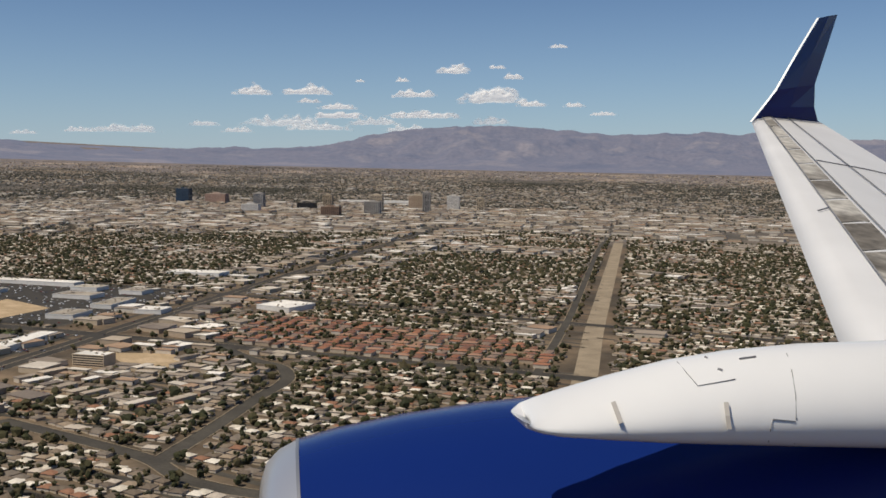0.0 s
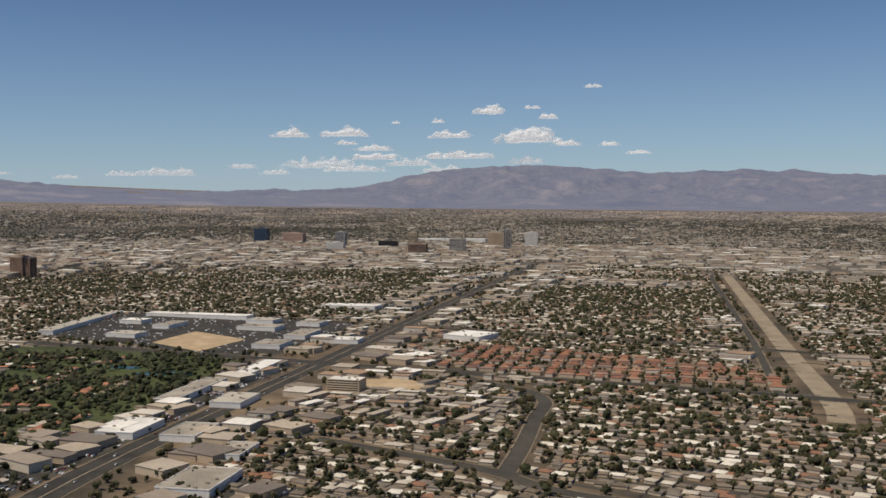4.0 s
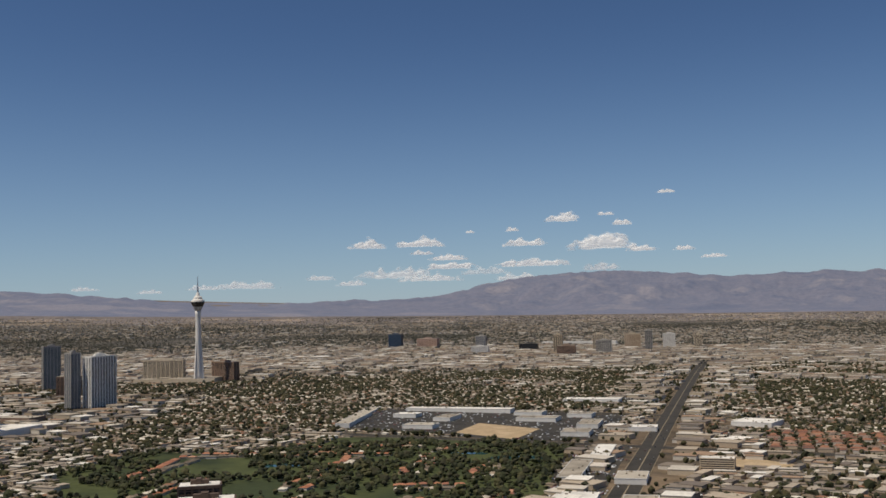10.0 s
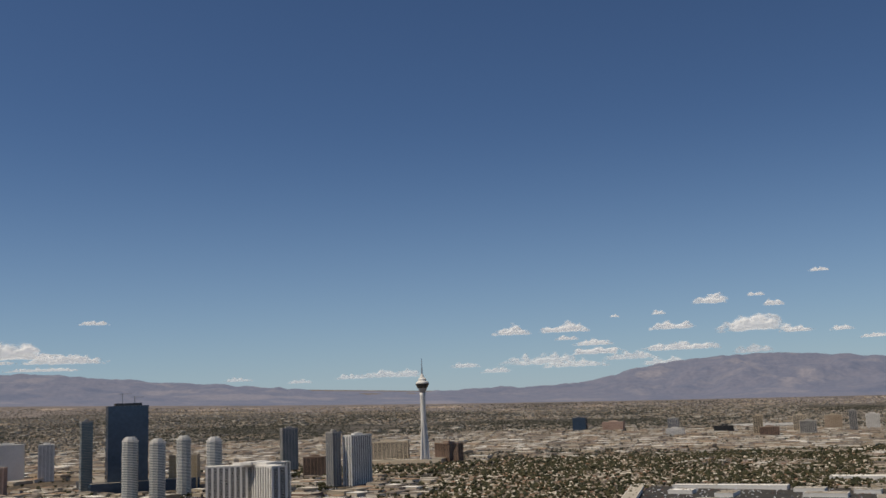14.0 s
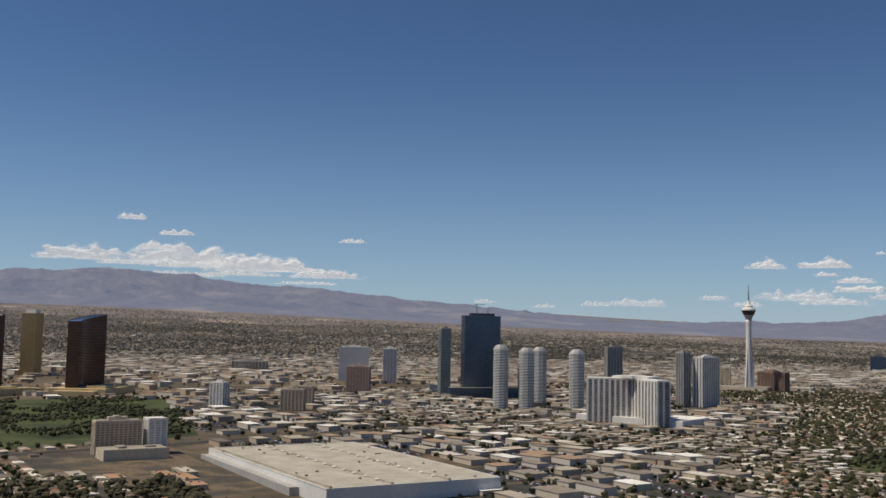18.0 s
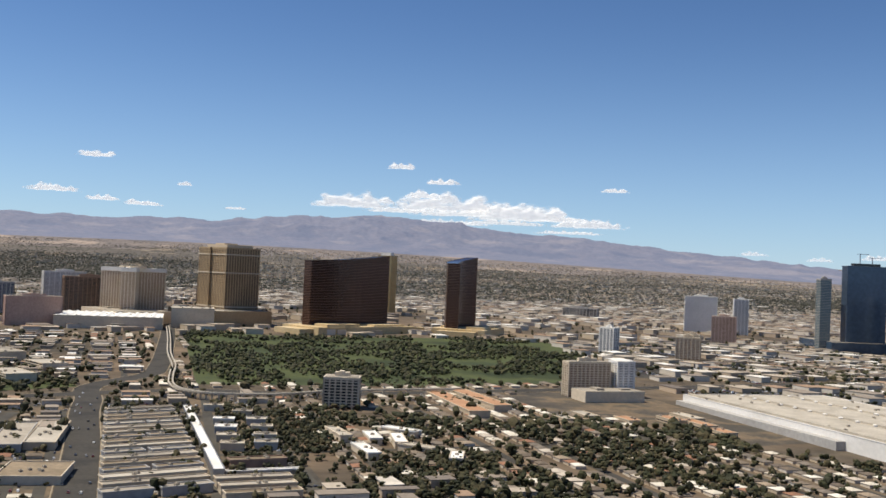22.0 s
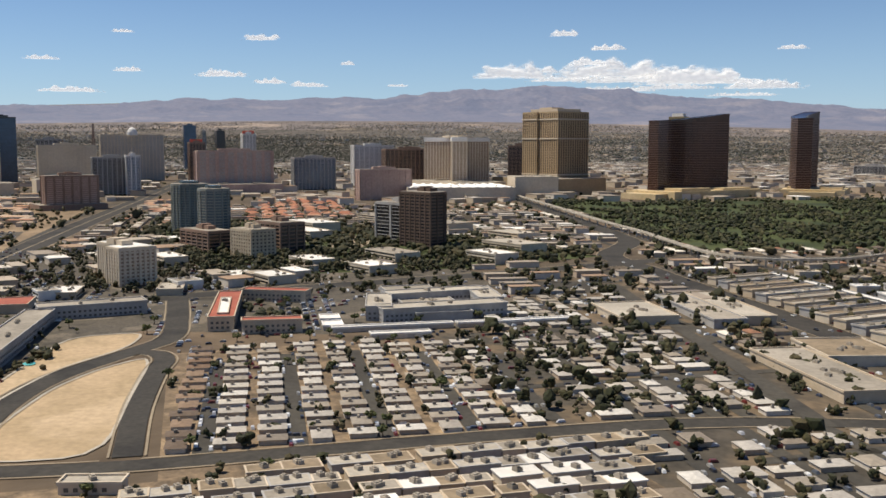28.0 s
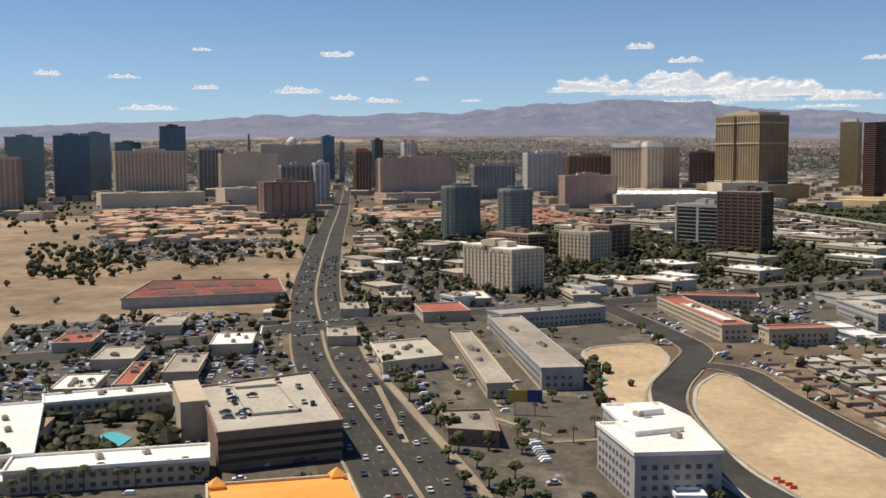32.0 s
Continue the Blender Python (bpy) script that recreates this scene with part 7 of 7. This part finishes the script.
for k in range(17):
    i = 100 + k * 19
    q = FLAMINGO[int(np.argmin([abs(p[0] - i) for p in FLAMINGO]))]
    yy = float(np.interp(i, [p[0] for p in reversed(FLAMINGO)], [p[1] for p in reversed(FLAMINGO)])) + 24 + rr.uniform(-1.5, 1.5)
    if near_line(FRONT, np.array([i]), np.array([yy]))[0] > 12:
        t, c = TREES[k % 4]
        s = rr.uniform(0.9, 1.5)
        top = tagged(put("tree", t, (i, yy, gz(i)), k * 53 % 360, size=(s, s, s)), "bright green roadside tree beside the wide road", "tree", "street trees")
        put("crown", c, parent=top)
for o, w_, x0, x1 in ((20.5, 3.0, 110, 405),):
    pts = [(q, float(np.interp(q, [p[0] for p in reversed(FLAMINGO)], [p[1] for p in reversed(FLAMINGO)])) + o) for q in range(x0, x1, 15)]
    tagged(put("verge", mesh("verge", *strip(pts, w_, 0.4), PAVE)), "tan gravel verge with trees beside the road", "verge", kind="structure")
for pts in ([(150, 116), (280, 86)], [(150, 104), (284, 73)], [(240, 20), (330, 6)], [(346, 44), (352, 90)], [(300, 46), (340, 60)], [(110, 60), (150, 20)]):
    tagged(put("planted_strip", mesh("planted_strip", *strip(pts, 2.6, 0.4), PAVE)), "tan gravel strip between parking lanes", "verge", kind="structure")
for k in range(16):
    x0, y0 = rr.uniform(120, 330), rr.uniform(20, 62)
    if near_line(FLAMINGO, np.array([x0]), np.array([y0]))[0] < 30:
        continue
    pts = [(x0, y0), (x0 + 12 * 0.977, y0 - 12 * 0.213)]
    tagged(put("planted_strip", mesh("planted_strip", *strip(pts, 2.2, 0.42 + 0.01 * (k % 5)), PAVE)), "tan gravel island between parking bays", "verge", kind="structure")
    t, c = TREES[k % 4]
    top = tagged(put("tree", t, (x0 + 5, y0 - 1, gz(x0)), k * 31 % 360, size=(0.7, 0.7, 0.7)), "small dark green tree in a parking strip", "tree", "street trees")
    put("crown", c, parent=top)
for k, (x0, y0) in enumerate(((357, 13), (383, 9), (380, 28), (397, 24), (409, 24), (408, 6), (356, 41))):
    t, c = TREES[k % 4]
    top = tagged(put("tree", t, (x0, y0, gz(x0)), k * 67 % 360, size=(1.0, 1.0, 1.0)), "bright green tree in a parking lot island", "tree", "street trees")
    put("crown", c, parent=top)
dashes = []
fx_, fy_ = [p[0] for p in reversed(FLAMINGO)], [p[1] for p in reversed(FLAMINGO)]
for o in (-12.2, -8.7, -5.3, 5.3, 8.7, 12.2):
    for k in range(62):
        x0 = -240 + k * 12
        ya, yb = float(np.interp(x0, fx_, fy_)), float(np.interp(x0 + 3.6, fx_, fy_))
        dashes.append(strip([(x0, ya + o), (x0 + 3.6, yb + o)], 0.11, 0.5))
tagged(put("lane_marking", mesh("lane_marking", *merge(*dashes), PAVE)), "broken white lane lines on the asphalt road", "road marking", kind="structure")
stops = [strip([(80 + e, 16 + 20 * s_ + k * 2), (80 + e + 30, 10 + 20 * s_ + k * 2)], 0.7, 0.5) for e, s_, k in ((-16, 1, 0), (-16, -1, 0))]
for a, b in ((400, -9), (412, -11), (106, 24), (60, 33)):
    stops.append(strip([(a, b - 17), (a + 3, b + 17)], 0.6, 0.5))
tagged(put("stop_line", mesh("stop_line", *merge(*stops), WHITE)), "white stop lines across the wide road", "road marking", kind="structure")

spots = []
# rows of parked cars in the lots, aisle by aisle
for x0, y0, x1, y1 in ((0, -115, 100, -10), (150, 20, 300, 60), (60, 205, 250, 235), (60, 290, 230, 340), (-30, 100, 60, 190), (-330, 120, -230, 250), (-140, 90, -40, 160), (-120, 250, 60, 330), (350, -20, 430, 20), (120, -140, 240, -20)):
    rows_ = int((y1 - y0) / 8.5)
    for j in range(rows_):
        for i in range(int((x1 - x0) / 2.9)):
            u, v = i * 2.9 - (x1 - x0) / 2, j * 8.5 + (0 if j % 2 else 3.2) - (y1 - y0) / 2
            if rr.random() < 0.42:
                spots.append(((x0 + x1) / 2 + u * 0.977 + v * 0.12, (y0 + y1) / 2 - u * 0.213 + v * 0.99, WR + 90))
for x0, y0, n_ in ((240, 40, 16), (300, 0, 12), (215, 12, 14), (190, 90, 12), (130, 60, 14), (90, 150, 16), (345, 50, 10), (60, -60, 18), (20, -90, 18), (150, -50, 14), (250, 214, 14), (130, 236, 16), (110, 340, 12)):
    for i in range(n_):
        if rr.random() < 0.75:
            spots.append((x0 + i * 2.9 * 0.977, y0 - i * 2.9 * 0.213, WR + 90))
for pts in LANES:
    for (ax, ay), (bx, by) in zip(pts[:-1], pts[1:]):
        for t in (0.2, 0.7):
            if rr.random() < 0.55 and math.hypot(bx - ax, by - ay) < 20:
                spots.append((ax + (bx - ax) * t, ay + (by - ay) * t + rr.choice((-3.2, 3.2)), WR))
for k in range(420):
    spots.append((rr.uniform(20, 215), rr.uniform(-145, -5), WR + rr.choice((0, 90))))
for k in range(900):
    x, y = rr.choice(((rr.uniform(100, 430), rr.uniform(-160, 130)), (rr.uniform(60, 260), rr.uniform(200, 480)), (rr.uniform(270, 470), rr.uniform(190, 350)), (rr.uniform(-540, -420), rr.uniform(0, 110)), (rr.uniform(-420, 60), rr.uniform(110, 560))))
    spots.append((x, y, WR + rr.choice((0, 90))))
sp = np.array(spots)
spots = [q for q, ok in zip(spots, free(sp[:, 0], sp[:, 1], 2, False)) if ok]
pa, pf = [], []
for a, b, r in spots:
    c, s = math.cos(radians(r)), math.sin(radians(r))
    for (X, Y, Z) in ((-2.1, -.85, .3), (2.1, -.85, .3), (2.1, .85, .3), (-2.1, .85, .3), (-1.5, -.7, 1.4), (1.0, -.7, 1.4), (1.0, .7, 1.4), (-1.5, .7, 1.4)):
        pa.append((a + X * c - Y * s, b + X * s + Y * c, gz(a) + Z))
    k = len(pa) - 8
    pf += [(k + 4, k + 5, k + 6, k + 7), (k, k + 1, k + 5, k + 4), (k + 1, k + 2, k + 6, k + 5), (k + 2, k + 3, k + 7, k + 6), (k + 3, k, k + 4, k + 7)]
tagged(put("parked_cars", mesh("parked_cars_near", pa, pf, CARPAINT_J)), "parked cars in asphalt lots near the wide road", "cars", kind="stuff")
court = [(225 + 82 * t + rr.uniform(-2, 2), 137 - 39 * t + rr.uniform(-2, 2), rr.uniform(1.3, 2.6)) for t in np.linspace(0, 1, 26)] + [(rr.uniform(15, 205), rr.uniform(-150, -8), rr.uniform(1.2, 3.0)) for k in range(130)]
court += [(a, b, rr.uniform(2, 4)) for a, b in [(rr.uniform(258, 325), rr.uniform(-120, -74)) for k in range(60)] if math.hypot(a - 291, b + 96) > 12]
court += [(rr.uniform(110, 195), rr.uniform(262, 300), rr.uniform(2, 3.6)) for k in range(26)] + [(rr.uniform(150, 290), rr.uniform(100, 112) + (290 - 200) * 0.0 + 22, rr.uniform(1.4, 2.4)) for k in range(16)]
blobs("court_trees", court, "dark green trees in motel courts", 0.9, 15)

# ---- the airliner, as it stands when the shot begins ----
NAVY = mat("navy_gloss_paint", [(0.004, 0.018, 0.125), (0.005, 0.02, 0.14)], 0.2, 0.6, 0.05, spec=0.4)
GLOSS = mat("white_gloss_paint", [(0.74, 0.74, 0.73), (0.79, 0.79, 0.78)], 0.22, 0.6, 0.06, spec=0.5)
WINGSKIN = mat("grey_wing_skin", [(0.6, 0.6, 0.6), (0.68, 0.68, 0.68)], 0.45, 1.2, 0.12, spec=0.4)
BARE = mat("bare_aluminium", [(0.55, 0.55, 0.56), (0.62, 0.62, 0.63)], 0.35, 0.8, 0.1, metal=0.7)
GRIME = mat("grimy_slat_track", [(0.16, 0.145, 0.125), (0.46, 0.44, 0.4), (0.5, 0.48, 0.44), (0.3, 0.28, 0.25)], 0.8, 0.12, 0.6)
SEAT = look((617.098, 352.050, 65.485), (613.585, 361.371, 64.600), 0.27)


def seen_at(px, py, depth):
    """A place given by its angle from the seat, in steps of one part in 1769, and its depth."""
    return Vector(((px - 784) / 1769 * depth, (441 - py) / 1769 * depth, -depth))


plane = tagged(new("airliner"), "airliner wing with navy winglet and a navy and white engine", "airliner")
plane.matrix_world = SEAT
AFT, UP = Vector((0.985, 0.08, -0.137)).normalized(), Vector((0.0, 0.996, 0.089))
UP = (UP - AFT * UP.dot(AFT)).normalized()
OUT = AFT.cross(UP)
AXIS = Vector((-0.605, -1.75, -3.72))


def nacelle(name, profile, m, n=56):
    v, f = [], []
    for s, r in profile:
        for i in range(n):
            t = 2 * math.pi * i / n
            v.append(AXIS + AFT * s + (UP * math.cos(t) + OUT * math.sin(t)) * r)
    for k in range(len(profile) - 1):
        f += [(k * n + i, k * n + (i + 1) % n, (k + 1) * n + (i + 1) % n, (k + 1) * n + i) for i in range(n)]
    return put(name, mesh(name, [tuple(q) for q in v], f, m, smooth=True), parent=engine)


engine = put("engine", None, parent=plane)
nacelle("inlet_lip", [(0.5, 0.74), (0.12, 0.78), (0.03, 0.84), (0.0, 0.89), (0.02, 0.94), (0.07, 0.985), (0.14, 1.015)], BARE)
nacelle("fan_cowl", [(0.145, 1.018), (0.3, 1.046), (0.55, 1.072), (0.85, 1.086), (1.2, 1.086), (1.6, 1.067), (2.0, 1.036), (2.4, 1.0)], NAVY)
nacelle("reverser_cowl", [(2.41, 0.998), (3.0, 0.93), (3.8, 0.76), (4.3, 0.6)], NAVY)
nacelle("cowl_seam", [(2.385, 1.0035), (2.43, 1.0005)], DARKG)
nacelle("lip_seam", [(0.138, 1.0175), (0.15, 1.021)], STEEL)
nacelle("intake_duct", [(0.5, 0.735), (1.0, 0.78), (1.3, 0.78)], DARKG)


FAIRING = [(921, 733, 743, 2.95), (923, 725, 750, 2.955), (931, 714, 758, 2.965), (955, 703, 766, 2.98), (990, 691, 772, 3.0), (1080, 664, 778, 3.07), (1180, 638, 783, 3.16), (1290, 620, 786, 3.26), (1420, 608, 789, 3.38), (1580, 602, 792, 3.52), (1800, 600, 800, 3.75)]


def fairing():
    v, f, n = [], [], 28
    for px, top, low, depth in FAIRING:
        a, b = seen_at(px, top, depth + 0.12), seen_at(px, low, depth - 0.12)
        mid, half = (a + b) / 2, (a - b) / 2
        for i in range(n):
            t = 2 * math.pi * i / n
            v.append(mid + half * math.cos(t) + Vector((0.2, 0, 1)).normalized() * math.sin(t) * half.length * 0.9)
    for k in range(len(FAIRING) - 1):
        f += [(k * n + i, k * n + (i + 1) % n, (k + 1) * n + (i + 1) % n, (k + 1) * n + i) for i in range(n)]
    f.append(tuple(range(n)))
    return [tuple(q) for q in v], f


def on_fairing(px, py, lift=0.005):
    """A place on the near side of the fairing that shows at the given angle from the seat."""
    q, c = px, 0.0
    for k in range(12):
        top, low, depth = (float(np.interp(q, [r[0] for r in FAIRING], [r[n] for r in FAIRING])) for n in (1, 2, 3))
        a, b = seen_at(q, top, depth + 0.12), seen_at(q, low, depth - 0.12)
        mid, half = (a + b) / 2, (a - b) / 2
        p = mid + half * c + Vector((0.2, 0, 1)).normalized() * math.sqrt(1 - c * c) * half.length * 0.9
        ex, ey = px - (784 - 1769 * p.x / p.z), py - (441 + 1769 * p.y / p.z)
        q, c = q + 0.8 * ex, max(-0.99, min(0.99, c - 0.7 * ey / ((low - top) / 2)))
    return p * (1 - lift / p.length)


def ribbon(name, points, width, m, parent, label=""):
    """A thin raised strip along points on a skin."""
    v, f = [], []
    for i, p in enumerate(points):
        d = (points[min(i + 1, len(points) - 1)] - points[max(i - 1, 0)]).normalized()
        e = d.cross(p.normalized()).normalized() * width / 2
        v += [tuple(p - e), tuple(p + e), tuple(p + e + p.normalized() * 0.012), tuple(p - e + p.normalized() * 0.012)]
        if i:
            f += [(4 * i - 4 + q, 4 * i - 4 + (q + 1) % 4, 4 * i + (q + 1) % 4, 4 * i + q) for q in range(4)]
    f += [(0, 1, 2, 3), tuple(range(len(v) - 4, len(v)))]
    return put(name, mesh(name, v, f, m), parent=parent, label=label)


fair = put("pylon_fairing", mesh("pylon_fairing", *fairing(), GLOSS, smooth=True), parent=plane, label="glossy white fairing over the engine")
SEAM = mat("panel_seam", [(0.16, 0.16, 0.17), (0.22, 0.22, 0.23)], 0.7, 0.5, 0.2)
for run in (((1198, 640), (1215, 660), (1235, 683), (1270, 677), (1302, 671)), ((1360, 783), (1364, 760), (1368, 742), (1408, 746)), ((1392, 625), (1402, 660), (1408, 700), (1409, 740), (1406, 786))):
    ribbon("panel_seam", [on_fairing(*q) for q in run], 0.0025, SEAM, fair)
for x0, y0, x1, y1 in ((1308, 636, 1338, 632), (1270, 653, 1278, 656), (1246, 632, 1252, 634)):
    ribbon("vent", [on_fairing(x0, y0), on_fairing((x0 + x1) / 2, (y0 + y1) / 2), on_fairing(x1, y1)], 0.009, SEAM, fair)
for x0, y0, x1, y1 in ((1085, 711, 1099, 749), (1285, 712, 1291, 760)):
    ribbon("vortex_plate", [on_fairing(x0, y0, 0.02), on_fairing((x0 + x1) / 2, (y0 + y1) / 2, 0.02), on_fairing(x1, y1, 0.02)], 0.014, GREYW, fair, "grey metal strake plate")
tipL, tipR = seen_at(1330, 216, 15.0), seen_at(1447, 214, 15.8)
nearL, nearR = seen_at(1500, 640, 5.9), seen_at(2150, 640, 8.2)
tops, rows_ = [], 12
v, f = [], []
for k in range(rows_ + 1):
    t = k / rows_
    le, te = nearL.lerp(tipL, t), nearR.lerp(tipR, t)
    ch = te - le
    th = 0.055 * ch.length
    for u, hgt in ((1.0, 0), (0.6, 0.55), (0.25, 0.85), (0.08, 0.55), (0.0, -0.1), (0.03, -0.75), (0.12, -1.2), (0.5, -1.3), (1.0, -0.05)):
        v.append(tuple(le + ch * u + UP * th * hgt))
for k in range(rows_):
    f += [(k * 9 + i, k * 9 + i + 1, k * 9 + 10 + i, k * 9 + 9 + i) for i in range(8)]
f += [tuple(range(rows_ * 9, rows_ * 9 + 9))]
wing = put("wing", mesh("wing", v, f, WINGSKIN, smooth=True), parent=plane)


def on_wing(t, u, lift):
    le, te = nearL.lerp(tipL, t), nearR.lerp(tipR, t)
    ch = te - le
    hg = np.interp(u, [0.08, 0.25, 0.6, 1.0], [0.55, 0.85, 0.55, 0])
    return le + ch * u + UP * (0.055 * ch.length * hg + lift)


for k in range(10):
    a, b = k / 10 + 0.004, (k + 1) / 10 - 0.004
    q = [on_wing(a, 0.16, 0.012), on_wing(a, 0.27, 0.012), on_wing(b, 0.27, 0.012), on_wing(b, 0.16, 0.012)]
    q += [p - UP * 0.02 for p in q]
    put("slat_track", mesh("slat_panel", [tuple(p) for p in q], [(0, 1, 2, 3), (0, 4, 5, 1), (1, 5, 6, 2), (2, 6, 7, 3), (3, 7, 4, 0)], GRIME), parent=plane)
for a, b, c, d in ((0.0, 0.29, 1.0, 0.29), (0.0, 0.155, 1.0, 0.155), (0.62, 0.3, 0.6, 0.95), (0.35, 0.1, 0.36, 0.155), (0.0, 0.52, 1.0, 0.52)):
    ribbon("wing_seam", [on_wing(a + (c - a) * t, b + (d - b) * t, 0.02) for t in np.linspace(0, 1, 9)], 0.014, SEAM, wing)
v, f = [], []
fin = [((1331, 216, 15.0), (1447, 214, 15.8)), ((1352, 190, 15.05), (1441, 190, 15.7)), ((1375, 160, 15.1), (1442, 150, 15.65)), ((1412, 95, 15.3), (1460, 95, 15.7)), ((1450, 32, 15.5), (1482, 26, 15.8))]
for a, b in fin:
    A, B = seen_at(*a), seen_at(*b)
    for p in (A, (A + B) / 2 + Vector((0, 0, 0.025)), B, (A + B) / 2 - Vector((0, 0, 0.025))):
        v.append(tuple(p))
for k in range(len(fin) - 1):
    f += [(4 * k + i, 4 * k + (i + 1) % 4, 4 * k + 4 + (i + 1) % 4, 4 * k + 4 + i) for i in range(4)]
f.append((16, 17, 18, 19))
put("winglet", mesh("winglet", v, f, NAVY), parent=plane, label="navy blue winglet")
edge = []
for a, b in fin:
    A = seen_at(a[0] - 3, a[1], a[2] - 0.1)
    edge += [tuple(A + Vector((-0.012, 0, 0))), tuple(A + Vector((0.014, 0, 0.02))), tuple(A + Vector((0.014, 0, -0.03)))]
f = [(3 * k + i, 3 * k + (i + 1) % 3, 3 * k + 3 + (i + 1) % 3, 3 * k + 3 + i) for k in range(len(fin) - 1) for i in range(3)]
put("winglet_edge", mesh("winglet_edge", edge, f, BARE), parent=plane)
